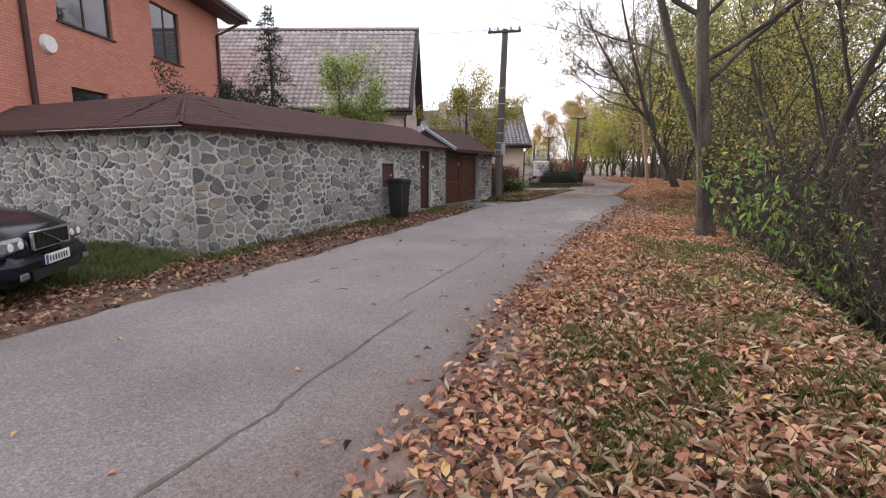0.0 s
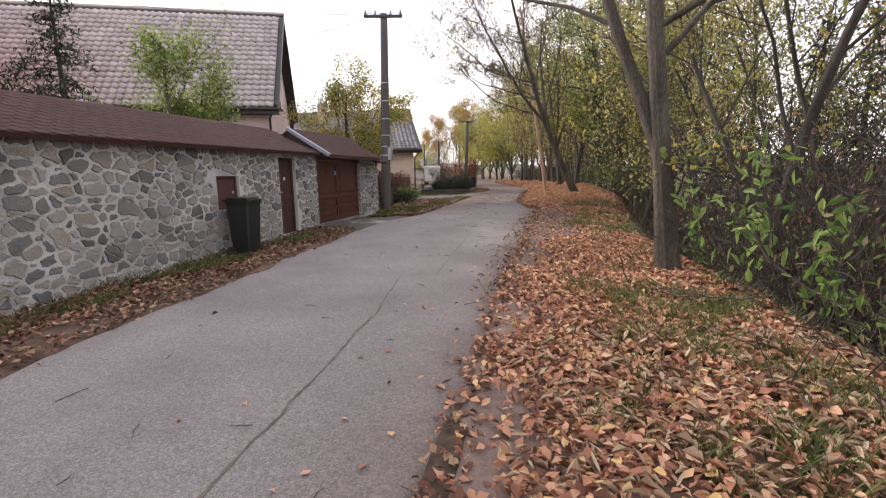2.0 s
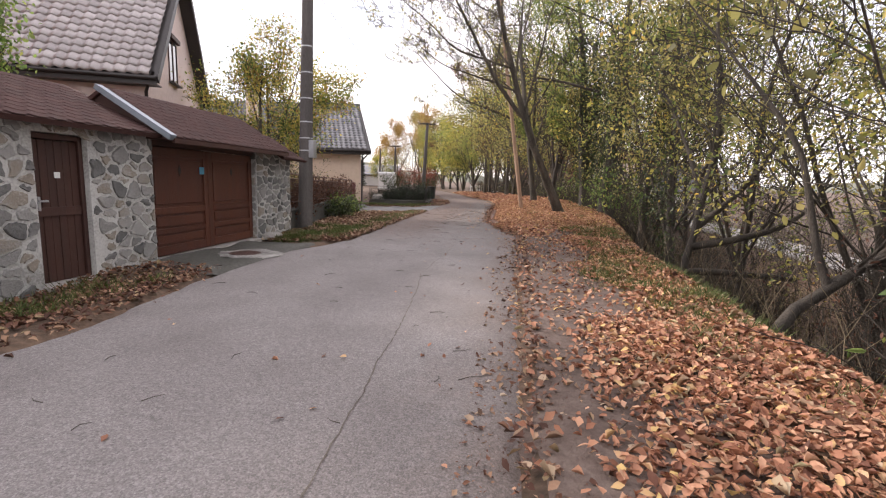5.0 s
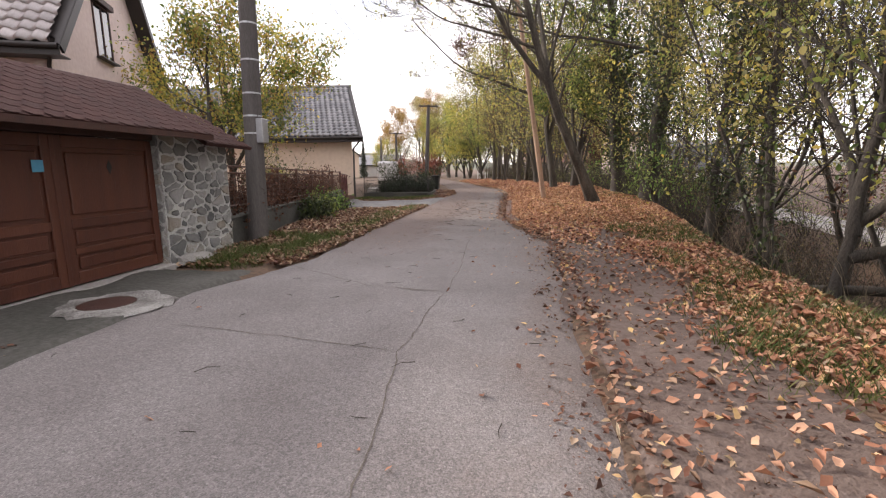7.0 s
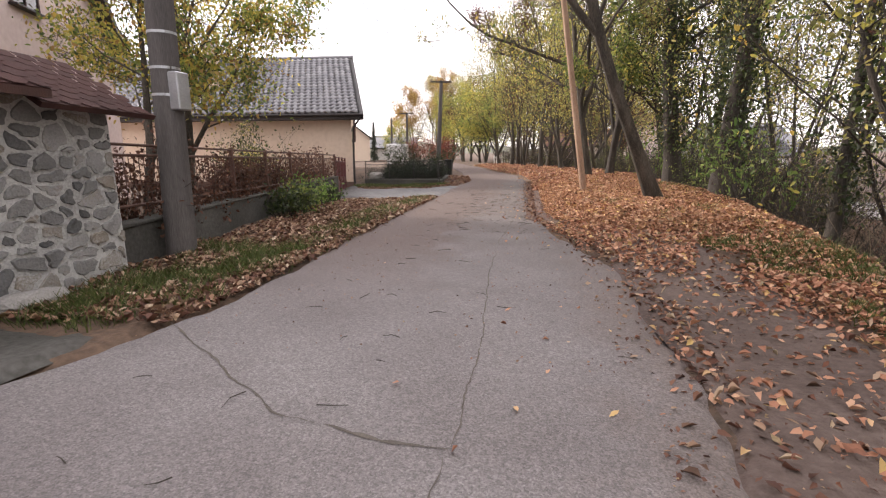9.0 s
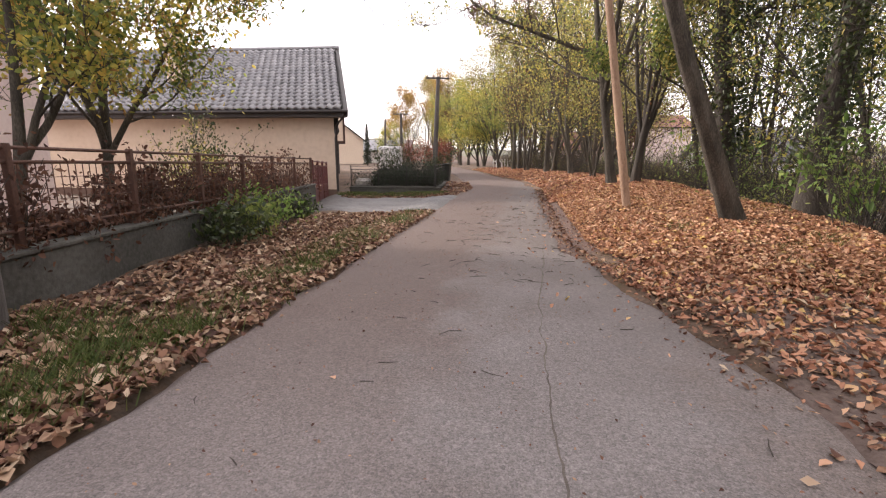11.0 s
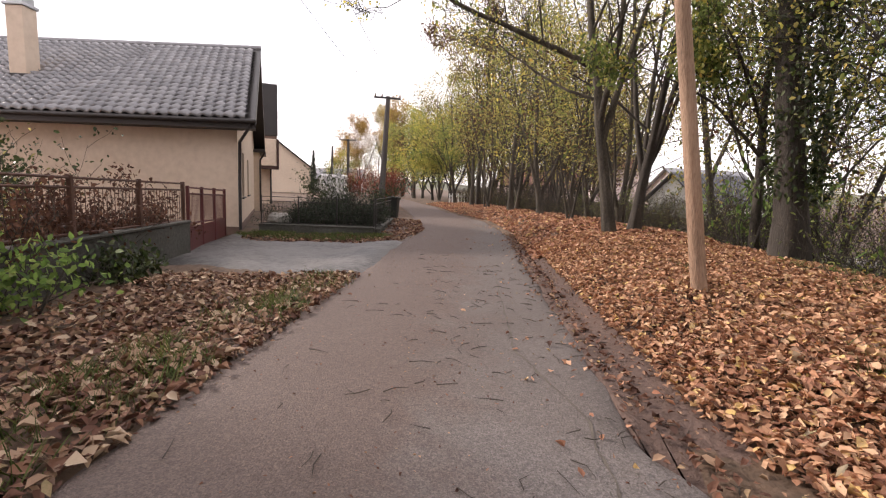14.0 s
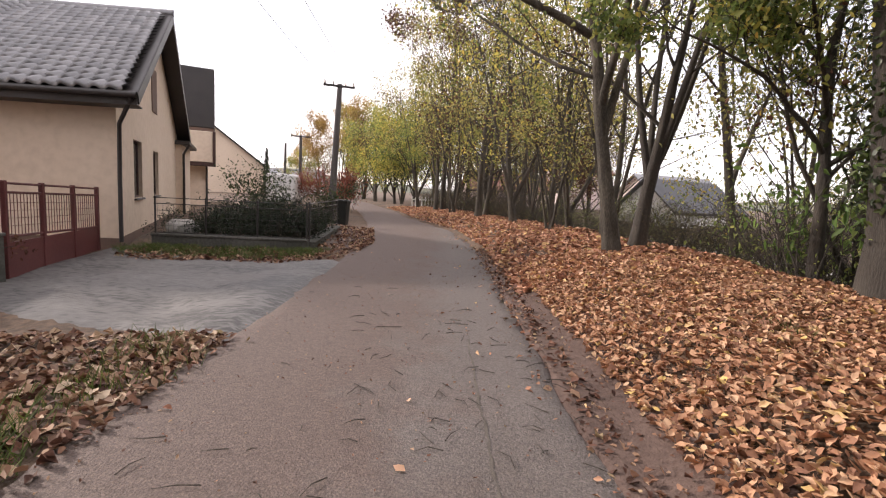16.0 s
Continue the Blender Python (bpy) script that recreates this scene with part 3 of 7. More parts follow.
def make_ground():
    xs = np.concatenate([[-900, -400, -200, -110, -70, -50, -38, -30, -24, -20, -17, -14.5, -12.5, -11], np.arange(-10, 13, 0.22), [13.5, 15, 17, 20, 24, 30, 40, 55, 80, 130, 250, 500, 900]])
    ys = np.concatenate([[-900, -400, -200, -110, -70, -50, -40, -33, -28, -25], np.arange(-23, 34, 0.25), np.arange(34, 62, 1.0), [64, 68, 74, 82, 95, 120, 160, 240, 400, 900]])
    X, Y = np.meshgrid(xs, ys)
    Z = ground_z(X, Y)
    on = (X > road_left(Y) + 0.12) & (X < road_right(Y) - 0.12)
    Z = np.where(on, Z - 0.12, Z)
    nx, ny = len(xs), len(ys)
    i = (np.arange(ny - 1)[:, None] * nx + np.arange(nx - 1)[None]).ravel()
    f = np.stack([i, i + 1, i + nx + 1, i + nx], 1)
    tagged(quads("ground", np.stack([X, Y, Z], -1).reshape(-1, 3), f, SOIL, smooth=True), "brown earth with thin grass, litter and a ditch bank", "ground", kind="structure")


def make_road():
    rng = np.random.default_rng(3)
    ys = np.concatenate([np.arange(-60, -22, 2.0), np.arange(-22, 36, 0.16), np.arange(36, 88, 0.8)])
    m = 19
    u = np.linspace(0, 1, m)
    jl = np.convolve(rng.normal(0, 0.11, len(ys) + 4), np.ones(5) / 5, "valid")
    jr = np.convolve(rng.normal(0, 0.11, len(ys) + 4), np.ones(5) / 5, "valid")
    L, R = road_left(ys) + jl, road_right(ys) + jr
    X = L[:, None] + (R - L)[:, None] * u
    Y = np.repeat(ys[:, None], m, 1)
    Z = 0.012 + 0.03 * (1 - (2 * u - 1) ** 2)[None] + 0.006 * np.sin(2.3 * X + 1.7 * Y) * np.sin(1.1 * Y)
    Z[:, 0] -= 0.11
    Z[:, -1] -= 0.11
    i = (np.arange(len(ys) - 1)[:, None] * m + np.arange(m - 1)[None]).ravel()
    f = np.stack([i, i + 1, i + m + 1, i + m], 1)
    tagged(quads("road", np.stack([X, Y, Z], -1).reshape(-1, 3), f, ASPHALT, smooth=True), "worn light grey asphalt lane with cracks", "road", kind="structure")


def road_z(x, y):
    u = np.clip((x - road_left(y)) / (road_right(y) - road_left(y)), 0, 1)
    return 0.012 + 0.03 * (1 - (2 * u - 1) ** 2) + 0.006 * np.sin(2.3 * x + 1.7 * y) * np.sin(1.1 * y)


def crack(points, width, seed):
    """A ragged dark joint lying along the road."""
    rng = np.random.default_rng(seed)
    pts = np.array(points, float)
    seg = np.linalg.norm(np.diff(pts, axis=0), axis=1)
    s = np.concatenate([[0], np.cumsum(seg)])
    t = np.arange(0, s[-1], 0.06)
    x, y = np.interp(t, s, pts[:, 0]), np.interp(t, s, pts[:, 1])
    wob = np.convolve(rng.normal(0, 0.022, len(t) + 4), np.ones(5) / 5, "valid")
    dx, dy = np.gradient(x), np.gradient(y)
    ln = np.hypot(dx, dy) + 1e-9
    nx, ny = -dy / ln, dx / ln
    x, y = x + nx * wob, y + ny * wob
    w = width * rng.uniform(0.35, 1.25, len(t)) * np.minimum(1, np.minimum(t, s[-1] - t) / 0.3 + 0.1)
    a = np.stack([x + nx * w, y + ny * w], 1)
    b = np.stack([x - nx * w, y - ny * w], 1)
    v = np.concatenate([np.column_stack([a, road_z(a[:, 0], a[:, 1]) + 0.0045]), np.column_stack([b, road_z(b[:, 0], b[:, 1]) + 0.0045])])
    i = np.arange(len(t) - 1)
    f = np.stack([i, i + 1, i + 1 + len(t), i + len(t)], 1)
    tagged(quads("road_crack", v, f, CRACK), "dark dirt-filled crack in the asphalt", "road crack", "cracks in the road", "structure")


def sheet(name, corners, material, label, n=12, lift=0.02, ragged=0.05, seed=1):
    """A ground slab between four plan corners, following the land."""
    rng = np.random.default_rng(seed)
    a, b, c, d = [np.array(p, float) for p in corners]
    u, v = np.meshgrid(np.linspace(0, 1, n), np.linspace(0, 1, n))
    P = (a * ((1 - u) * (1 - v))[..., None] + b * (u * (1 - v))[..., None] + c * (u * v)[..., None] + d * ((1 - u) * v)[..., None])
    edge = (u == 0) | (u == 1) | (v == 0) | (v == 1)
    P += np.where(edge[..., None], rng.normal(0, ragged, P.shape), 0)
    z = np.maximum(ground_z(P[..., 0], P[..., 1]), -5) + lift - np.where(edge, 0.05 + lift * 0.5, 0)
    i = (np.arange(n - 1)[:, None] * n + np.arange(n - 1)[None]).ravel()
    f = np.stack([i, i + 1, i + n + 1, i + n], 1)
    return tagged(quads(name, np.dstack([P, z]).reshape(-1, 3), f, material, smooth=True), label, name.replace("_", " "), kind="structure")


make_ground()
make_road()
crack([(1.05, -17.6), (1.0, -16.2), (0.9, -15.4), (0.77, -14.05)], 0.014, 1)
crack([(0.49, -13.9), (0.35, -12), (0.17, -9.9), (0.1, -9.6), (-0.11, -8.3)], 0.010, 2)
crack([(0.4, -8.3), (0.27, -6.3), (0.1, -3.6), (-0.03, -2.5), (-0.1, -1.9), (-0.02, 0.0)], 0.006, 3)
crack([(0.0, 0.0), (0.01, 1.3), (-0.1, 3.3), (-0.14, 5.2)], 0.006, 4)
crack([(0.0, 0.02), (-0.35, 0.03), (-0.75, 0.12)], 0.016, 5)
crack([(-0.75, 0.12), (-1.03, 0.19), (-1.9, 0.8), (-2.76, 1.43)], 0.008, 6)
crack([(-2.5, -1.5), (-1.23, -1.67), (-0.1, -1.9)], 0.006, 7)
crack([(-0.14, 5.2), (-0.12, 5.7), (0.02, 8.8), (-0.38, 10.1), (-0.43, 13.8)], 0.010, 8)
sheet("dirt_strip", [(0.25, 8.2), (0.95, 8.2), (1.35, 22.0), (0.15, 22.0)], REDDIRT, "reddish bare earth strip between lane and fallen leaves", 24, 0.03, 0.06, 3)
sheet("dirt_margin", [(1.83, -18.5), (2.83, -18.5), (2.3, -8.6), (1.35, -8.6)], PINKDIRT, "bare pinkish earth margin of the lane under scattered leaves", 26, 0.03, 0.08, 16)
sheet("dirt_path", [(1.45, -9.2), (2.9, -9.2), (2.8, 8.0), (1.4, 8.0)], DIRT, "bare trodden earth strip beside the lane", 26, 0.03, 0.08, 4)
sheet("driveway", [(-2.6, 13.3), (-2.6, 18.6), (-8.3, 19.7), (-7.6, 14.6)], PATCH, "damp stained concrete driveway up to the gate", 18, 0.05, 0.05, 6)
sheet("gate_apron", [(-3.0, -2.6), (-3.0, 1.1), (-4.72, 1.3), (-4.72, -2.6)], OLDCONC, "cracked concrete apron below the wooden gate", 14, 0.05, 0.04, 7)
sheet("verge_apron", [(-2.7, 20.5), (-2.7, 26.0), (-4.6, 26.5), (-4.2, 20.5)], DIRT, "leaf-strewn gravel verge beside the lane", 12, 0.03, 0.1, 8)
sheet("far_path", [(10.3, -30), (12.2, -30), (12.6, 40), (10.6, 40)], CONCRETE, "pale path on the far side of the ditch", 40, 0.04, 0.06, 9)

# ---- stone wall with lean-to roofs ----
WX = -4.65


def clip_cell(poly, p, q):
    """The part of poly that is nearer to p than to q."""
    f = 0.5 + p[2] - q[2]       # larger stones push smaller ones back
    mx, my = p[0] + (q[0] - p[0]) * f, p[1] + (q[1] - p[1]) * f
    nx, ny = q[0] - p[0], 1.6 * (q[1] - p[1])
    out = []
    for i in range(len(poly)):
        a, b = poly[i], poly[(i + 1) % len(poly)]
        da, db = (a[0] - mx) * nx + (a[1] - my) * ny, (b[0] - mx) * nx + (b[1] - my) * ny
        if da <= 0:
            out.append(a)
        if da * db < 0:
            t = da / (da - db)
            out.append((a[0] + (b[0] - a[0]) * t, a[1] + (b[1] - a[1]) * t))
    return out


def stones_on(width, z0, z1, size, seed, holes=()):
    """Irregular stone outlines over a wall face, in its own u and z."""
    rng = random.Random(seed)
    seeds = []
    nz = max(1, int((z1 - z0) / (size * 0.74)))
    for r in range(nz):
        nu = max(1, int(width / (size * rng.uniform(0.95, 1.45))))
        for c in range(nu):
            seeds.append(((c + 0.5 + rng.uniform(-0.38, 0.38) + 0.5 * (r % 2)) * width / nu, z0 + (r + 0.5 + rng.uniform(-0.34, 0.34)) * (z1 - z0) / nz, rng.uniform(-0.17, 0.17)))
    cells = []
    for p in seeds:
        if any(h[0] - 0.02 < p[0] < h[1] + 0.02 and h[2] - 0.02 < p[1] < h[3] + 0.02 for h in holes):
            continue
        poly = [(0, z0), (width, z0), (width, z1), (0, z1)]
        for q in seeds:
            if q is not p and abs(q[0] - p[0]) < size * 2.6 and abs(q[1] - p[1]) < size * 2.6:
                poly = clip_cell(poly, p, q)
                if len(poly) < 3:
                    break
        for h in holes:     # keep clear of openings
            poly = [(min(max(x, 0), width), z) for x, z in poly]
            if any(h[0] < x < h[1] and h[2] < z < h[3] for x, z in poly):
                if p[0] < h[0]:
                    poly = [(min(x, h[0]), z) for x, z in poly]
                elif p[0] > h[1]:
                    poly = [(max(x, h[1]), z) for x, z in poly]
                elif p[1] > h[3]:
                    poly = [(x, max(z, h[3])) for x, z in poly]
                else:
                    poly = [(x, min(z, h[2])) for x, z in poly]
        if len(poly) >= 3:
            cells.append((p, poly))
    return cells


def stone_solid(p, poly, rng):
    """Points and faces of one proud stone, z of the local frame outwards."""
    cx, cy = sum(a[0] for a in poly) / len(poly), sum(a[1] for a in poly) / len(poly)
    # soften corners
    soft = []
    for i in range(len(poly)):
        a, b = poly[i], poly[(i + 1) % len(poly)]
        ln = math.hypot(b[0] - a[0], b[1] - a[1])
        cuts = (0.5,) if ln < 0.07 else ((0.2, 0.8) if ln < 0.14 else (0.16, 0.5, 0.84))
        for f in cuts:
            j = 0.05 * ln
            soft.append((a[0] * (1 - f) + b[0] * f + rng.uniform(-j, j), a[1] * (1 - f) + b[1] * f + rng.uniform(-j, j)))
    n = len(soft)
    dep = rng.uniform(0.008, 0.034)
    v, f = [], []
    ragged = [rng.uniform(0.5, 2.0) for _ in soft]
    for k, (shrink, h) in enumerate(((0.015, -0.01), (0.026, dep))):
        for (x, y), worn in zip(soft, ragged):
            dx, dy = x - cx, y - cy
            d = math.hypot(dx, dy) + 1e-6
            q = max(0.2, 1 - shrink * worn / d)
            v.append((cx + dx * q, cy + dy * q, h + (rng.uniform(-0.006, 0.006) if k == 1 else 0)))
    for k in range(1):
        for i in range(n):
            j = (i + 1) % n
            f.append((k * n + i, k * n + j, (k + 1) * n + j, (k + 1) * n + i))
    f.append(tuple(n + i for i in range(n)))
    return v, f


LATE = []       # stones are laid at the end


def stone_face(parent, m, width, z0, z1, size, seed, holes=()):
    LATE.append((parent, m, width, z0, z1, size, seed, holes))


def lay_stones():
    count, rest_v, rest_f, rest_parent = 0, [], [], None
    for parent, m, width, z0, z1, size, seed, holes in LATE:
        rng = random.Random(seed)
        rv, rf = [], []
        here = 0
        for p, poly in stones_on(width, z0, z1, size, seed, holes):
            v, f = stone_solid(p, poly, rng)
            v = [tuple(m @ Vector((a, b, c))) for a, b, c in v]
            if here < 360:
                ob = link_mesh("stone", v, f, STONE, parent)
                here += 1
            else:
                k = len(rv)
                rv += v
                rf += [tuple(i + k for i in q) for q in f]
        if rv:
            tagged(link_mesh("stones", rv, rf, STONES, parent), "grey field stones in pale mortar", kind="stuff")


def face_matrix(x, y, ux, uy):
    """Local u runs along (ux, uy), v upwards, w out of the wall to the right of u."""
    return Matrix(((ux, 0, uy, x), (uy, 0, -ux, y), (0, 1, 0, 0), (0, 0, 0, 1)))


def slab(bm, pts, thick):
    """A sheet through four points, thickened downwards along its normal."""
    a, b, c, d = [Vector(p) for p in pts]
    n = (b - a).cross(d - a).normalized()
    if n.z < 0:
        n = -n
    top = [bm.verts.new(p) for p in (a, b, c, d)]
    bot = [bm.verts.new(p - n * thick) for p in (a, b, c, d)]
    bm.faces.new(top)
    bm.faces.new(bot[::-1])
    for i in range(4):
        bm.faces.new((top[i], bot[i], bot[(i + 1) % 4], top[(i + 1) % 4]))


def shingles(parent, a, b, up, length, seed, single=False, tab=0.24, row=0.145, gap=0.006):
    """Hexagonal shingle tabs on a slope: a to b is the eave, up the unit way up the slope. Trapezes end where length is a pair."""
    rng = random.Random(seed)
    a, b, up = Vector(a), Vector(b), Vector(up).normalized()
    e = (b - a)
    w = e.length
    e.normalize()
    n = e.cross(up)
    if n.z < 0:
        n = -n
    l0, l1 = length if isinstance(length, tuple) else (length, length)
    rows = int(max(l0, l1) / row)
    rv, rf = [], []
    for r in range(rows):
        cols = int(w / tab) + 1
        for c in range(-1, cols):
            x0 = c * tab + (0.5 * tab if r % 2 else 0)
            cx = x0 + tab / 2
            if cx < 0.02 or cx > w - 0.02 or (r + 0.6) * row > l0 + (l1 - l0) * cx / w:
                continue
            h = 0.006 + rng.uniform(0, 0.002)
            q = [(x0 + gap, row * 1.25, 0.004), (x0 + gap, row * 0.45, h), (x0 + tab * 0.28, 0, h + 0.002), (x0 + tab * 0.72, 0, h + 0.002), (x0 + tab - gap, row * 0.45, h), (x0 + tab - gap, row * 1.25, 0.004)]
            q = [(min(max(x, 0), w), s, z) for x, s, z in q]
            pts = [tuple(a + e * x + up * (r * row + s) + n * z) for x, s, z in q] + [tuple(a + e * x + up * (r * row + s) + n * (z - 0.006)) for x, s, z in q[1:5]]
            faces = [(0, 1, 2, 3, 4, 5), (1, 6, 7, 2), (2, 7, 8, 3), (3, 8, 9, 4)]
            if single:
                link_mesh("shingle", pts, faces, SHINGLE1, parent)
            else:
                k = len(rv)
                rv += pts
                rf += [tuple(i + k for i in fc) for fc in faces]
    if rv:
        tagged(link_mesh("shingles", rv, rf, SHINGLE, parent), "worn brown bitumen shingle tabs", kind="stuff")


def wall_panel(bm, length, z0, z1, thick, holes=()):
    """A wall along local x from 0, its outer face at y 0, with openings cut through."""
    xs = sorted({0, length, *[h[0] for h in holes], *[h[1] for h in holes]})
    zs = sorted({z0, z1, *[h[2] for h in holes], *[h[3] for h in holes]})
    for i in range(len(xs) - 1):
        for j in range(len(zs) - 1):
            cx, cz = (xs[i] + xs[i + 1]) / 2, (zs[j] + zs[j + 1]) / 2
            if not any(h[0] < cx < h[1] and h[2] < cz < h[3] for h in holes):
                box(bm, xs[i], xs[i + 1], 0, thick, zs[j], zs[j + 1])
    bmesh.ops.remove_doubles(bm, verts=bm.verts, dist=0.0005)
    bm.verts.index_update()
    seen = {}
    for fc in bm.faces:
        seen.setdefault(tuple(sorted(v.index for v in fc.verts)), []).append(fc)
    twin = [fc for group in seen.values() if len(group) > 1 for fc in group]
    bmesh.ops.delete(bm, geom=twin, context="FACES")


def outbuilding():
    # front wall: from the corner to the gate, with hatch and door openings
    y0, y1 = -12.4, -2.0
    length = y1 - y0
    hatch = (6.1, 6.82, 0.84, 1.54)
    door = (8.42, 9.2, -0.05, 1.98)
    front = thing("wall_stone_front", pose(WX, y0, 0, 0, 0, 90), "long garden wall of grey field stones in pale mortar", "wall", kind="structure")
    bm = bmesh.new()
    wall_panel(bm, length, -0.5, 2.14, 0.4, [hatch, door])
    part("mortar_wall", bm, MORTAR, front)
    stone_face(front, Matrix(((1, 0, 0, 0), (0, 0, -1, 0), (0, 1, 0, 0), (0, 0, 0, 1))), length, -0.45, 2.12, 0.205, 11, [hatch, door])
    # return wall
    rx, ry = -0.9988, -0.05
    back = thing("wall_stone_return", Matrix(((-rx, ry, 0, WX + rx * 9), (-ry, -rx, 0, y0 + ry * 9), (0, 0, 1, 0), (0, 0, 0, 1))), "short return of the field stone wall", "wall", kind="structure")
    bm = bmesh.new()
    wall_panel(bm, 9.0, -0.6, 2.14, 0.4)
    part("mortar_wall", bm, MORTAR, back)
    stone_face(back, Matrix(((1, 0, 0, 0), (0, 0, -1, 0), (0, 1, 0, 0), (0, 0, 0, 1))), 9.0, -0.5, 2.12, 0.205, 12)
    # lean-to roof: eave over the lane, ridge behind
    roof = thing("wall_roof", pose(0, 0, 0), "brown shingled lean-to roof along the stone wall", "roof", kind="structure")
    bm = bmesh.new()
    ex, rxx, ez, rz = WX + 0.26, WX - 1.6, 2.12, 2.92
    ye, yr, yend = y0 - 0.3, y0 + 1.2, -1.9
    slab(bm, [(ex, ye, ez), (ex, yend, ez), (rxx, yend, rz), (rxx, yr, rz)], 0.07)
    lx, ly = WX - 9.0, y0 - 0.45 - 0.3
    slab(bm, [(ex, ye, ez), (lx, ly, ez), (lx, ly + 1.5, rz), (rxx, yr, rz)], 0.07)
    slab(bm, [(rxx, yr, rz), (rxx, yend, rz), (rxx - 1.7, yend, 2.3), (rxx - 1.7, yr, 2.3)], 0.07)
    part("roof_deck", bm, SHINGLE, roof)
    up = Vector((rxx - ex, 0, rz - ez))
    shingles(roof, (ex + 0.01, ye + 1.5, ez + 0.005), (ex + 0.01, yend, ez + 0.005), up, up.length, 21, tab=0.26, row=0.16)
    shingles(roof, (ex + 0.01, ye, ez + 0.005), (ex + 0.01, ye + 1.5, ez + 0.005), up, (0.0, up.length), 25, tab=0.26, row=0.16)
    up2 = Vector((-0.1, 1.5, rz - ez))
    hx = ex - 1.86
    hy = ye + (ly - ye) * (1.86 / (ex - lx))
    shingles(roof, (lx, ly, ez + 0.005), (hx, hy, ez + 0.005), up2, up2.length, 22, tab=0.26, row=0.16)
    shingles(roof, (hx, hy, ez + 0.005), (ex, ye, ez + 0.005), up2, (up2.length, 0.0), 26, tab=0.26, row=0.16)
    t = Tubes()
    t.add([(ex + 0.01, ye - 0.01, ez + 0.01), (rxx, yr, rz + 0.0)], [0.035, 0.035], 6)
    t.build("hip_cap", SHINGLE, roof)
    t = Tubes()
    t.add([(ex + 0.03, ye - 0.02, ez - 0.03), (ex - 4.0, ye - 0.22, ez - 0.03)], [0.008, 0.008], 6)
    t.build("drip_edge", STEEL, roof, "thin metal drip edge")
    # end and rear closing walls of the low building
    shed = thing("wall_shed_rear", pose(0, 0, 0), "plain rendered rear wall of the outbuilding", "wall", kind="structure")
    part("rear_wall", boxes((rxx - 1.7, rxx - 1.5, y0 + 0.6, -2.4, -0.4, 2.28)), CONCRETE, shed)
    part("end_wall", boxes((rxx - 1.5, WX - 0.42, -2.62, -2.4, -0.4, 2.1)), CONCRETE, shed)
    # hatch
    h = thing("wall_hatch", pose(WX - 0.1, y0 + 6.46, 1.19), "small closed reddish-brown metal hatch in the stone wall", "hatch")
    part("hatch_frame", boxes((-0.1, 0.035, -0.37, -0.31, -0.36, 0.36), (-0.1, 0.035, 0.31, 0.37, -0.36, 0.36), (-0.1, 0.035, -0.31, 0.31, 0.30, 0.36), (-0.1, 0.035, -0.31, 0.31, -0.36, -0.30), bevel=0.006), REDPAINT, h)
    part("hatch_door", boxes((-0.06, 0.012, -0.307, 0.307, -0.297, 0.297), bevel=0.006), REDPAINT, h)
    part("latch", boxes((0.012, 0.035, 0.2, 0.26, -0.03, 0.03), bevel=0.005), STEEL, h, "small steel latch")
    # door
    d = thing("door_1", pose(WX - 0.14, y0 + 8.81, 0), "closed dark brown plank garden door set into the stone wall", "door", kind="structure")
    part("door_frame", boxes((-0.06, 0.06, -0.39, -0.33, -0.04, 1.97), (-0.06, 0.06, 0.33, 0.39, -0.04, 1.97), (-0.06, 0.06, -0.33, 0.33, 1.90, 1.97), bevel=0.006), DOORWOOD, d)
    w = 0.66 / 6
    for i in range(6):
        part("plank", boxes((-0.03, 0.018 + 0.004 * (i % 2), -0.33 + i * w + 0.003, -0.33 + (i + 1) * w - 0.003, 0.02, 1.89), bevel=0.005), DOORWOOD, d)
    part("cross_rail", boxes((0.025, 0.045, -0.32, 0.32, 0.9, 1.02), bevel=0.005), DOORWOOD, d)
    part("door_handle", boxes((0.02, 0.05, -0.30, -0.26, 0.98, 1.16), (0.05, 0.075, -0.30, -0.17, 1.09, 1.115), bevel=0.005), STEEL, d, "steel door handle")
    part("door_plate", boxes((0.026, 0.032, -0.03, 0.05, 1.40, 1.48)), WHITE, d, "small pale plate")
    part("threshold", boxes((-0.1, 0.3, -0.42, 0.42, -0.1, 0.012), bevel=0.01), CONCRETE, d)


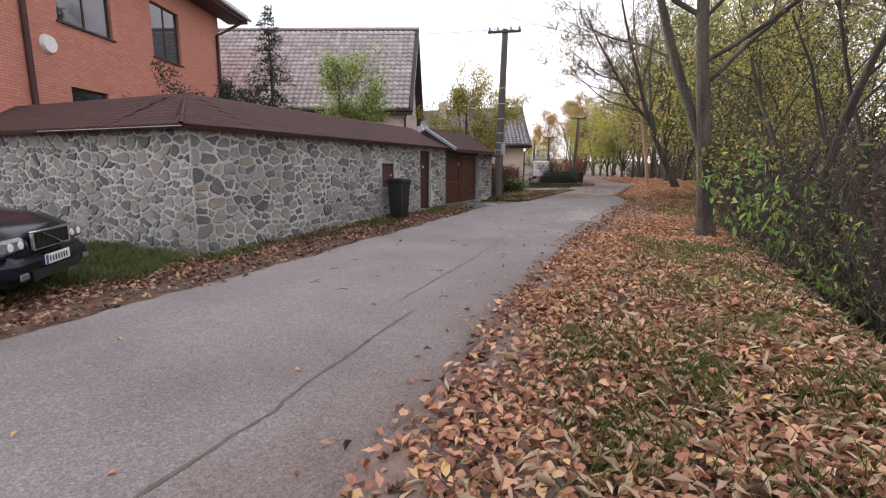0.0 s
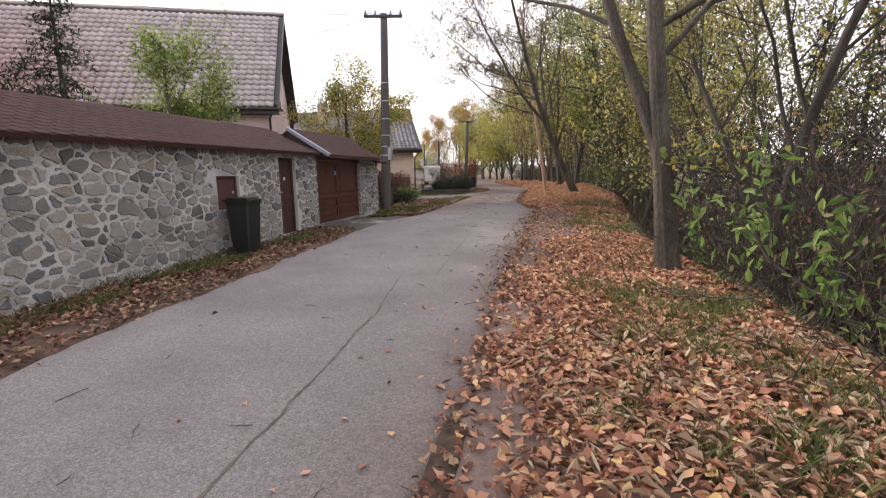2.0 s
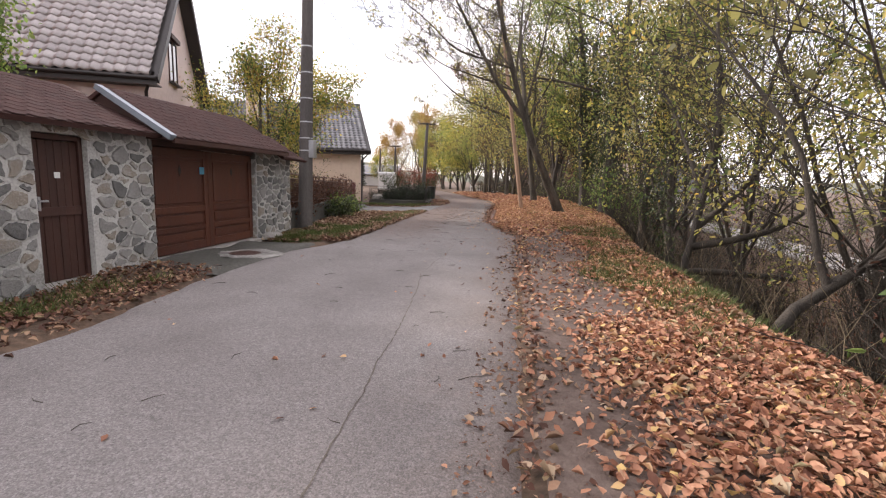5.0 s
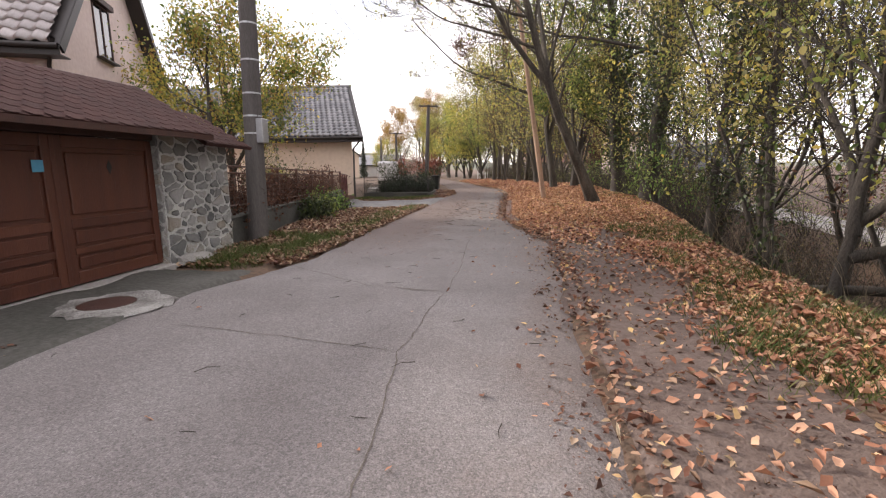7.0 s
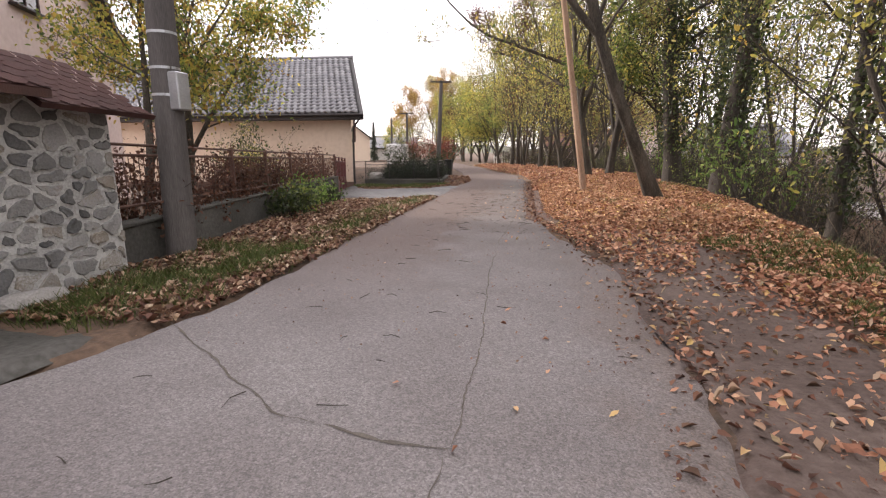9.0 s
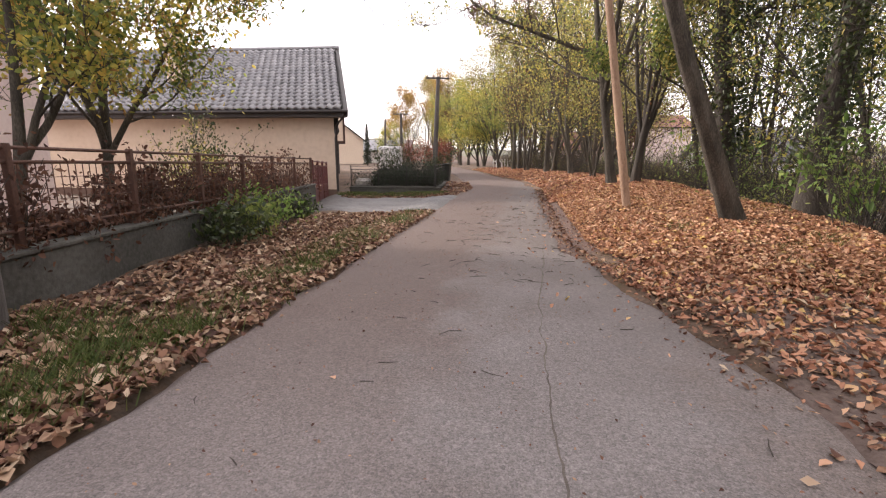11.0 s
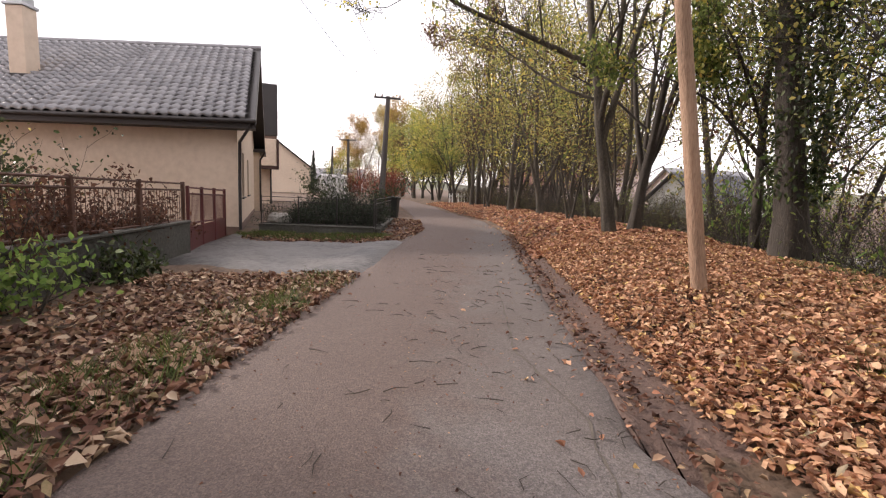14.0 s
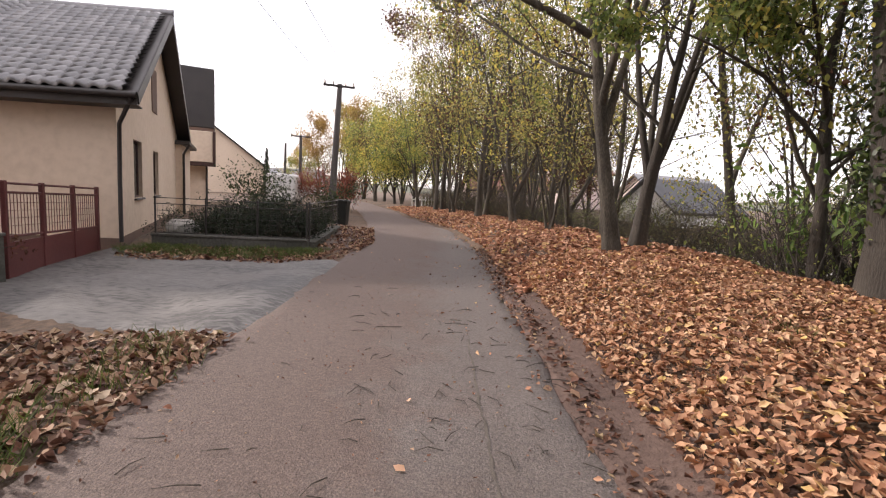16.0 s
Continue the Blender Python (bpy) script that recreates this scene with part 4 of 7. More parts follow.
def gatehouse():
    y0, y1 = -2.0, 1.25
    p = thing("gate_pillar", pose(WX, 1.25, 0, 0, 0, 90), "broad pillar of grey field stones beside the gate", "pillar", kind="structure")
    part("mortar_wall", boxes((0, 1.72, 0, 0.55, -0.4, 2.1)), MORTAR, p)
    stone_face(p, Matrix(((1, 0, 0, 0), (0, 0, -1, 0), (0, 1, 0, 0), (0, 0, 0, 1))), 1.72, -0.3, 2.08, 0.2, 13)
    stone_face(p, Matrix(((0, 0, -1, 0), (-1, 0, 0, 0.55), (0, 1, 0, 0), (0, 0, 0, 1))), 0.55, -0.3, 2.08, 0.2, 14)
    bm = bmesh.new()
    bmesh.ops.create_icosphere(bm, subdivisions=2, radius=1)
    rng = random.Random(5)
    for v in bm.verts:
        v.co = Vector((v.co.x * 0.34, v.co.y * 0.15, v.co.z * 0.11)) * rng.uniform(0.85, 1.12)
    b = part("guard_stone", bm, ROCK)
    b.matrix_basis = pose(WX + 0.16, 1.62, 0.05, 0, 0, 80)
    tagged(b, "rough pale stone lying at the foot of the pillar", "stone")
    # double gate
    g = thing("double_gate", pose(WX - 0.16, (y0 + y1) / 2, 0), "closed double gate of reddish-brown stained panelled wood", "gate")
    half = (y1 - y0) / 2
    part("lintel", boxes((-0.08, 0.1, -half, half, 1.96, 2.14), bevel=0.01), DOORWOOD, g)
    for s in (-1, 1):
        leaf_c = s * half / 2
        hw = half / 2 - 0.012
        body = part("gate_leaf", boxes((-0.03, 0.015, leaf_c - hw, leaf_c + hw, 0.06, 1.95)), GATEWOOD, g)
        for a, c, z0, z1, nm in ((-hw, -hw + 0.12, 0.06, 1.95, "stile"), (hw - 0.12, hw, 0.06, 1.95, "stile"), (-hw + 0.123, hw - 0.123, 1.80, 1.95, "rail"), (-hw + 0.123, hw - 0.123, 0.78, 0.90, "rail"), (-hw + 0.123, hw - 0.123, 0.06, 0.22, "rail"), (-hw + 0.123, hw - 0.123, 0.44, 0.53, "rail")):
            part(nm, boxes((0.015, 0.05, leaf_c + a, leaf_c + c, z0, z1), bevel=0.008), GATEWOOD, g)
        part("panel", boxes((0.015, 0.036, leaf_c - hw + 0.17, leaf_c + hw - 0.17, 0.95, 1.75), bevel=0.016), GATEWOOD, g)
        for z0, z1 in ((0.56, 0.75), (0.25, 0.41)):
            part("panel", boxes((0.015, 0.036, leaf_c - hw + 0.17, leaf_c + hw - 0.17, z0, z1), bevel=0.016), GATEWOOD, g)
        bm = bmesh.new()
        bmesh.ops.create_circle(bm, cap_ends=True, segments=4, radius=1, matrix=Matrix.Diagonal((1, 1, 1, 1)))
        for v in bm.verts:
            v.co = Vector((0.040, leaf_c + v.co.x * 0.045, 1.56 + v.co.y * 0.1))
        ex = bmesh.ops.extrude_face_region(bm, geom=list(bm.faces))
        bmesh.ops.translate(bm, vec=(-0.006, 0, 0), verts=[v for v in ex["geom"] if isinstance(v, bmesh.types.BMVert)])
        part("diamond_inlay", bm, BLACK, g, "dark diamond inlay")
    part("gate_seam", boxes((0.05, 0.062, -0.03, 0.03, 0.06, 1.95), bevel=0.004), GATEWOOD, g)
    part("sticker", boxes((0.051, 0.055, -0.27, -0.13, 1.50, 1.64)), STICKER, g, "small blue sign on the gate leaf")
    part("sill", boxes((-0.2, 0.26, -half, half, -0.2, 0.04), bevel=0.015), CONCRETE, g, "worn concrete sill")
    # steeper small roof over the gate
    r = thing("gate_roof", pose(0, 0, 0), "steep brown shingled roof over the gate", "roof", kind="structure")
    ex, rx, ez, rz = WX + 0.5, WX - 0.75, 2.08, 2.86
    ya, yb = -2.1, 3.15
    bm = bmesh.new()
    slab(bm, [(ex, ya, ez), (ex, 1.9, ez), (rx, 1.9, rz), (rx, ya, rz)], 0.06)
    slab(bm, [(rx, ya, rz), (rx, 1.9, rz), (rx - 1.2, 1.9, ez), (rx - 1.2, ya, ez)], 0.06)
    slab(bm, [(ex - 0.12, 1.9, ez - 0.12), (ex - 0.2, yb + 0.25, ez - 0.14), (rx, yb - 0.3, rz - 0.36), (rx, 1.9, rz - 0.16)], 0.06)
    part("roof_deck", bm, SHINGLE, r)
    up = Vector((rx - ex, 0, rz - ez))
    shingles(r, (ex + 0.01, ya, ez + 0.004), (ex + 0.01, 1.9, ez + 0.004), up, up.length, 23, single=True)
    shingles(r, (ex - 0.12, 1.9, ez - 0.115), (ex - 0.2, yb + 0.2, ez - 0.135), (rx - ex + 0.1, 0, rz - ez - 0.08), 1.3, 24)
    bm = bmesh.new()
    slab(bm, [(ex + 0.03, ya - 0.10, ez + 0.03), (ex + 0.03, ya + 0.03, ez + 0.03), (rx, ya + 0.03, rz + 0.03), (rx, ya - 0.10, rz + 0.03)], 0.09)
    part("verge_flashing", bm, FLASH, r, "grey metal verge flashing")
    part("eave_board", boxes((ex - 0.03, ex + 0.008, ya, 1.9, ez - 0.09, ez - 0.012)), DOORWOOD, r)
    part("soffit", boxes((WX - 0.2, ex - 0.03, ya, 1.9, ez - 0.03, ez - 0.005)), DOORWOOD, r)
    bm = bmesh.new()
    vs = [bm.verts.new(q) for q in ((ex - 0.1, ya + 0.05, ez - 0.02), (rx, ya + 0.05, rz - 0.06), (rx - 1.1, ya + 0.05, ez - 0.02))]
    bm.faces.new(vs)
    e = bmesh.ops.extrude_face_region(bm, geom=list(bm.faces))
    bmesh.ops.translate(bm, vec=(0, 0.1, 0), verts=[v for v in e["geom"] if isinstance(v, bmesh.types.BMVert)])
    part("gable_board", bm, DOORWOOD, r)
    part("rear_wall", boxes((rx - 1.2, rx - 1.0, -2.6, 3.0, -0.4, 2.0)), CONCRETE, r)
    # cover plate and broken patch before the gate
    c = thing("drain_cover", pose(-3.66, -0.98, ground_at(-3.66, -0.98) + 0.052), "rusty oval drain cover set in crumbling concrete", "drain cover")
    bm = bmesh.new()
    bmesh.ops.create_cone(bm, cap_ends=True, segments=18, radius1=0.3, radius2=0.28, depth=0.03)
    part("lid", bm, DOORWOOD, c)
    bm = bmesh.new()
    bmesh.ops.create_cone(bm, cap_ends=True, segments=22, radius1=0.60, radius2=0.56, depth=0.02)
    rng = random.Random(9)
    for v in bm.verts:
        v.co.x, v.co.y = v.co.x * rng.uniform(0.8, 1.2) + 0.12, v.co.y * rng.uniform(0.75, 1.1)
    part("surround", bm, BROKEN, c, "broken pale concrete surround")


outbuilding()
gatehouse()

# ---- houses ----
def window(parent, m, w, h, panes=2, name="window", frame_mat=None, blind=False):
    """A framed window in an opening; local x along the wall from 0, outer wall face at y 0, z from 0."""
    fm = frame_mat or WHITE
    win = new(name)
    win.parent = parent
    win.matrix_basis = m
    tagged(win, "double-glazed window")
    t = 0.06
    part("window_frame", boxes((0, w, 0.08, 0.15, 0, t), (0, w, 0.08, 0.15, h - t, h), (0, t, 0.08, 0.15, t, h - t), (w - t, w, 0.08, 0.15, t, h - t), *[(w * i / panes - t / 2, w * i / panes + t / 2, 0.08, 0.15, t, h - t) for i in range(1, panes)], bevel=0.005), fm, win)
    for i in range(panes):
        part("pane", boxes((w * i / panes + t * 0.5, w * (i + 1) / panes - t * 0.5, 0.105, 0.12, t, h - t)), GLASS, win)
    part("window_sill", boxes((-0.06, w + 0.06, -0.07, 0.15, -0.05, -0.004), bevel=0.006), FASCIA, win)
    if blind:
        part("curtain", boxes((0.1, w * 0.48, 0.17, 0.19, 0.05, h - 0.05)), WHITE, win, "white net curtain")
    return win


def tile_shape(w=0.30, l=0.42):
    """One wavy roof tile: x across, y up the slope, z off it."""
    us = np.linspace(0, 1, 7)
    prof = 0.038 * np.sin(us * 2 * np.pi) + 0.03
    v, f = [], []
    for y, lift in ((0, 0.075), (l, 0.0)):
        for u, z in zip(us, prof):
            v.append((u * w * 1.04, y, z + lift + 0.02))
    for u, z in zip(us, prof):
        v.append((u * w * 1.04, 0, z + 0.006))
    n = len(us)
    for i in range(n - 1):
        f.append((i, i + 1, n + i + 1, n + i))
        f.append((2 * n + i, 2 * n + i + 1, i + 1, i))
    return v, f


def tile_slope(parent, m, width, length, mat_one, mat_many, singles=0, w=0.30, row=0.34):
    """Tiles over a slope; m takes x along the eave, y up the slope, z off it. The tiles at the eave's far right come first as pieces."""
    v, f = tile_shape(w, row * 1.2)
    me = None
    cols, rows = int(width / w), int(length / row)
    order = sorted(((r, c) for r in range(rows) for c in range(cols)), key=lambda q: (cols - q[1]) * 1.0 + q[0] * 0.4)
    va, fa = np.array(v), np.array(f)
    out = []
    rot, tr = np.array(m.to_3x3()), np.array(m.translation)
    rng = random.Random(77)
    for k, (r, c) in enumerate(order):
        off = np.array([c * w + rng.uniform(-0.006, 0.006), r * row + rng.uniform(-0.008, 0.008), 0])
        if k < singles:
            if me is None:
                me = bpy.data.meshes.new("tile")
                me.from_pydata(v, [], f)
                me.materials.append(mat_one)
                me.shade_smooth()
            ob = new("tile", me)
            ob.parent = parent
            ob.matrix_basis = m @ Matrix.Translation(off)
        else:
            out.append(va + off)
    if out:
        allv = np.concatenate(out) @ rot.T + tr
        allf = np.concatenate([fa + i * len(va) for i in range(len(out))])
        tagged(quads("tiles", allv, allf, mat_many, parent, "rows of wavy grey roof tiles", True), kind="stuff")


def gable_house(name, label, origin, rz, W, D, z0, eave, ridge, wall_mat, roof_mats, holes_front=(), holes_gable=(), over=0.5, tiles=0, row=0.34, tw=0.3, tiled=True, panes=2, group=""):
    """A gabled house. Local origin: its near right corner; x to the right, y away; the ridge runs along x."""
    h = thing(name, pose(origin[0], origin[1], 0, 0, 0, rz), label, "house", group)
    bm = bmesh.new()
    sub = bmesh.new()
    wall_panel(sub, W, z0, eave, 0.35, holes_front)
    bmesh.ops.translate(sub, vec=(-W, 0, 0), verts=sub.verts)
    part("wall", sub, wall_mat, h)
    # gable end, from the near corner backwards
    sub = bmesh.new()
    wall_panel(sub, D - 0.7, z0, eave, 0.35, [(a - 0.35, b - 0.35, c, d) for a, b, c, d in holes_gable if d <= eave])
    up = [hh for hh in holes_gable if hh[3] > eave]
    bmesh.ops.transform(sub, matrix=Matrix(((0, -1, 0, 0), (1, 0, 0, 0.35), (0, 0, 1, 0), (0, 0, 0, 1))), verts=sub.verts)
    part("wall", sub, wall_mat, h)
    for x in (0, -W + 0.35):
        sub = bmesh.new()
        a = [sub.verts.new(p) for p in ((x, 0, eave), (x, D, eave), (x, D / 2, ridge - 0.1))]
        b = [sub.verts.new((p.co.x - 0.35, p.co.y, p.co.z)) for p in a]
        sub.faces.new(a)
        sub.faces.new(b[::-1])
        for i in range(3):
            sub.faces.new((a[i], b[i], b[(i + 1) % 3], a[(i + 1) % 3]))
        part("gable", sub, wall_mat, h)
    part("wall", boxes((-W, 0, D - 0.35, D, z0, eave), (-W, -W + 0.35, 0.35, D - 0.35, z0, eave)), wall_mat, h)
    # roof
    s = (ridge - eave) / (D / 2)
    ez = eave - s * over + 0.12
    roof = new("roof")
    roof.parent = h
    tagged(roof, "tiled gable roof")
    sub = bmesh.new()
    slab(sub, [(-W - over, -over, ez), (over, -over, ez), (over, D / 2, ridge + 0.12), (-W - over, D / 2, ridge + 0.12)], 0.14)
    slab(sub, [(over, D + over, ez), (-W - over, D + over, ez), (-W - over, D / 2, ridge + 0.12), (over, D / 2, ridge + 0.12)], 0.14)
    part("roof_deck", sub, FASCIA if tiled else roof_mats[1], roof)
    if tiled:
        slope = Vector((0, D / 2 + over, ridge + 0.12 - ez))
        u = slope.normalized()
        n = Vector((1, 0, 0)).cross(u)
        m = Matrix(((1, u.x, n.x, -W - over), (0, u.y, n.y, -over - 0.05), (0, u.z, n.z, ez), (0, 0, 0, 1)))
        tile_slope(roof, m, W + 2 * over, slope.length, roof_mats[0], roof_mats[1], tiles, tw, row)
        t = Tubes()
        t.add([(-W - over, D / 2, ridge + 0.14), (over + 0.03, D / 2, ridge + 0.14)], [0.11, 0.11], 8)
        t.build("ridge_cap", roof_mats[1], roof)
    # boards and gutter
    part("fascia", boxes((-W - over, over, -over - 0.03, -over, ez - 0.26, ez - 0.02)), FASCIA, h)
    part("soffit", boxes((-W - over, over, -over, 0.0, ez - 0.26, ez - 0.23)), FASCIA, h)
    t = Tubes()
    t.add([(-W - over, -over - 0.09, ez - 0.06), (over, -over - 0.09, ez - 0.06)], [0.065, 0.065], 8)
    t.build("gutter", FASCIA, h)
    for sgn in (-1, 1):
        sub = bmesh.new()
        ya, yb = (-over, D / 2) if sgn < 0 else (D + over, D / 2)
        slab(sub, [(over - 0.04, ya, ez - 0.02), (over + 0.02, ya, ez - 0.02), (over + 0.02, yb, ridge + 0.10), (over - 0.04, yb, ridge + 0.10)], 0.24)
        part("verge_board", sub, FASCIA, h)
    return h


# grey-tiled peach house
GRZ = 24.3
EAVE_RZ, SKEW = 5.0, 19.0        # the plot is a slanting one: eaves and gable do not meet squarely
GH = (-7.95, 19.42)
gh_gable = [(1.75, 2.85, 0.95, 2.45), (4.7, 5.7, 0.95, 2.35)]
gh = gable_house("peach_house", "peach rendered bungalow with a grey tiled gable roof", GH, EAVE_RZ, 12.5, 11.0, -0.4, 3.42, 6.62, CREAM, (TILE, TILES), holes_gable=gh_gable, over=0.55, tiles=290, row=0.35, tw=0.31)
for a, b, c, d in gh_gable:
    window(gh, Matrix(((0, -1, 0, 0), (1, 0, 0, a), (0, 0, 1, c), (0, 0, 0, 1))), b - a, d - c, 1, frame_mat=DOORWOOD)
bm = bmesh.new()
box(bm, -0.02, 0.03, 4.6, 5.5, 3.55, 4.9, 0.01)
part("gable_vent", bm, PLINTH, gh, "shuttered loft window in the gable")
part("plinth", boxes((-12.5, 0.03, -0.03, 0.0, -0.4, 0.12), (0.0, 0.03, 0.0, 11.6, -0.4, 0.12)), PLINTH, gh)
t = Tubes()
t.add([(0.45, -0.62, 3.1), (0.35, -0.5, 2.95), (0.08, -0.08, 2.62), (0.06, -0.07, 1.4), (0.06, -0.07, 0.05)], [0.05] * 5, 8)
t.build("downpipe", FASCIA, gh, "dark metal downpipe", )
ch = new("chimney")
ch.parent = gh
ch.matrix_basis = pose(-7.0, 1.9, 4.15)
tagged(ch, "cream rendered chimney with a metal cap")
part("shaft", boxes((-0.28, 0.28, -0.28, 0.28, 0, 2.6), bevel=0.02), CREAM, ch)
part("cap", boxes((-0.33, 0.33, -0.33, 0.33, 2.6, 2.7), (-0.25, 0.25, -0.25, 0.25, 2.7, 2.92), bevel=0.015), STEEL, ch)
part("flashing", boxes((-0.38, 0.38, -0.38, 0.38, 0.2, 0.5), bevel=0.01), FASCIA, ch)



def skew_house(h, degrees):
    k = -math.tan(radians(degrees))
    done = set()
    for o in h.children_recursive:
        if o.type == "EMPTY":
            if o.parent == h and o.name.startswith("window"):
                mm = o.matrix_basis.copy()
                tr = mm.translation.copy()
                tr.x += k * tr.y
                o.matrix_basis = Matrix.Translation(tr) @ pose(0, 0, 0, 0, 0, degrees) @ mm.to_3x3().to_4x4()
            elif o.parent == h and o.name.startswith("chimney"):
                o.location.x += k * o.location.y
        elif o.name.startswith("tile") and not o.name.startswith("tiles"):
            mm = o.matrix_basis.copy()
            mm.translation.x += k * mm.translation.y
            o.matrix_basis = mm
        elif o.parent == h or o.parent.name.startswith("roof"):
            if o.data.name not in done:
                done.add(o.data.name)
                o.data.transform(Matrix(((1, k, 0, 0), (0, 1, 0, 0), (0, 0, 1, 0), (0, 0, 0, 1))))


skew_house(gh, SKEW)

# wing behind with a steep dark roof and a balcony box
wing = thing("neighbour_house", pose(-14.8, 37.8, 0, 0, 0, 26), "peach rendered house with a dark-clad upper storey", "house")
part("wall", boxes((-7, -0.5, 0.6, 8, -0.3, 4.4)), CREAM, wing)
part("dark_storey", boxes((-7, 0, 0, 8, 4.65, 8.1), bevel=0.05), FASCIA, wing, "dark clad upper storey")
part("soffit", boxes((-6.9, -0.05, 0.05, 7.9, 4.4, 4.64)), PLINTH, wing)
part("bay", boxes((-2.2, -0.1, -0.6, 0.6, 2.6, 4.4), bevel=0.03), CREAM, wing, "projecting bay")
part("bay_edge", boxes((-0.1, 0.05, -0.65, 0.6, 2.4, 4.4), (-2.2, 0.05, -0.65, 0.6, 2.4, 2.6)), DOORWOOD, wing)
t = Tubes()
t.add([(-0.45, 0.5, 4.3), (-0.45, 0.5, 0)], [0.06] * 2, 8)
t.build("downpipe", FASCIA, wing)
side = thing("house_side_wing", pose(-12.2, 29.6, 0, 0, 0, GRZ), "narrow yellowish rendered side wing of the bungalow", "house")
part("wall", boxes((-2.4, 0.0, 0.0, 4.0, -0.3, 3.0)), CREAM, side)
part("roof", boxes((-2.6, 0.3, -0.2, 4.2, 3.0, 3.16), bevel=0.02), FASCIA, side)
t = Tubes()
t.add([(0.3, -0.25, 3.0), (0.06, -0.06, 2.6), (0.06, -0.06, 0)], [0.05] * 3, 8)
t.build("downpipe", FASCIA, side)

# pink house with brown tiles, gable to the lane
BH = (-10.62, 5.15)
bh_gable = [(3.15, 4.55, 5.0, 6.75)]
bh = gable_house("pink_house", "pale pink rendered house with a steep brown tiled roof", BH, GRZ, 12.0, 8.6, -0.4, 4.95, 9.75, PINK, (TILES_B, TILES_B), over=0.5, tiles=0, row=0.36, tw=0.32)
w = window(bh, Matrix(((0, -1, 0, 0.12), (1, 0, 0, 3.1), (0, 0, 1, 5.0), (0, 0, 0, 1))), 1.25, 1.6, 2, frame_mat=DOORWOOD, blind=True)
part("shutter_box", boxes((-0.03, 1.28, -0.06, 0.08, 1.6, 1.78), bevel=0.01), DOORWOOD, w, "brown roller shutter box")
t = Tubes()
t.add([(0.42, -0.58, 4.62), (0.3, -0.45, 4.45), (0.06, -0.08, 4.1), (0.06, -0.07, 0)], [0.05] * 4, 8)
t.build("downpipe", FASCIA, bh)
dish = thing("satellite_dish", pose(-13.3, 12.4, 4.3, 75, 0, 60), "pale grey satellite dish on a short arm", "dish")
bm = bmesh.new()
bmesh.ops.create_uvsphere(bm, u_segments=16, v_segments=10, radius=0.62)
bmesh.ops.delete(bm, geom=[v for v in bm.verts if v.co.z > -0.5], context="VERTS")
bmesh.ops.translate(bm, vec=(0, 0, 0.7), verts=bm.verts)
part("reflector", bm, STEEL, dish, smooth=True)
t = Tubes()
t.add([(0, 0, -0.05), (0, -0.25, -0.2), (-0.3, -0.5, -0.4)], [0.025] * 3, 6)
t.build("arm", STEEL, dish)

# orange brick house
RH = (-16.75, -1.5)
red = thing("brick_house", pose(RH[0], RH[1], 0, 0, 0, GRZ), "orange brick house with white-framed windows", "house")
sub = bmesh.new()
# facade to the lane runs from the far corner towards the camera: local -y
red_holes = [(3.3, 5.1, 5.45, 7.4), (7.2, 9.4, 5.45, 7.9), (7.7, 9.2, 2.95, 3.7)]
wall_panel(sub, 11.8, -0.4, 8.95, 0.4, red_holes)
bmesh.ops.transform(sub, matrix=Matrix(((0, -1, 0, 0), (-1, 0, 0, 0), (0, 0, 1, 0), (0, 0, 0, 1))), verts=sub.verts)
part("wall", sub, BRICK, red)
part("wall", boxes((-9, -0.4, -0.4, 0, -0.4, 8.95), (-9, -0.4, -11.8, -11.4, -0.4, 8.95), (-9, -8.6, -11.4, -0.4, -0.4, 8.95)), BRICK, red)
for a, b, c, d in red_holes:
    window(red, Matrix(((0, -1, 0, 0), (-1, 0, 0, -a), (0, 0, 1, c), (0, 0, 0, 1))), b - a, d - c, 2 if d - c > 1 else 1, frame_mat=DOORWOOD, blind=d - c > 1)
sub = bmesh.new()
slab(sub, [(1.0, 1.1, 8.65), (1.0, -13, 8.65), (-4.5, -13, 12), (-4.5, 1.1, 12)], 0.2)
slab(sub, [(-4.5, 1.1, 12), (-4.5, -13, 12), (-9.8, -13, 8.65), (-9.8, 1.1, 8.65)], 0.2)
part("roof", sub, TILES_B, red)
part("eave_box", boxes((0.0, 0.98, -13, 1.08, 8.25, 8.55), bevel=0.02), DOORWOOD, red, "dark timber eave box")
t = Tubes()
t.add([(1.08, 1.15, 8.45), (1.08, -13, 8.45)], [0.08, 0.08], 8)
t.build("gutter", STEEL, red)
t = Tubes()
t.add([(1.05, 0.75, 8.35), (0.4, 0.2, 7.8), (0.08, -0.3, 7.4), (0.07, -0.3, 0)], [0.07] * 4, 8)
t.build("downpipe", DOORWOOD, red)
t = Tubes()
t.add([(0.07, -10.55, 8.3), (0.07, -10.55, 0)], [0.075] * 2, 8)
t.build("downpipe", DOORWOOD, red)
bm = bmesh.new()
bmesh.ops.create_cone(bm, cap_ends=True, segments=20, radius1=0.26, radius2=0.22, depth=0.1, matrix=pose(0.05, -9.85, 4.7, 0, 90, 0))
part("wall_lamp", bm, WHITE, red, "round white wall lamp")

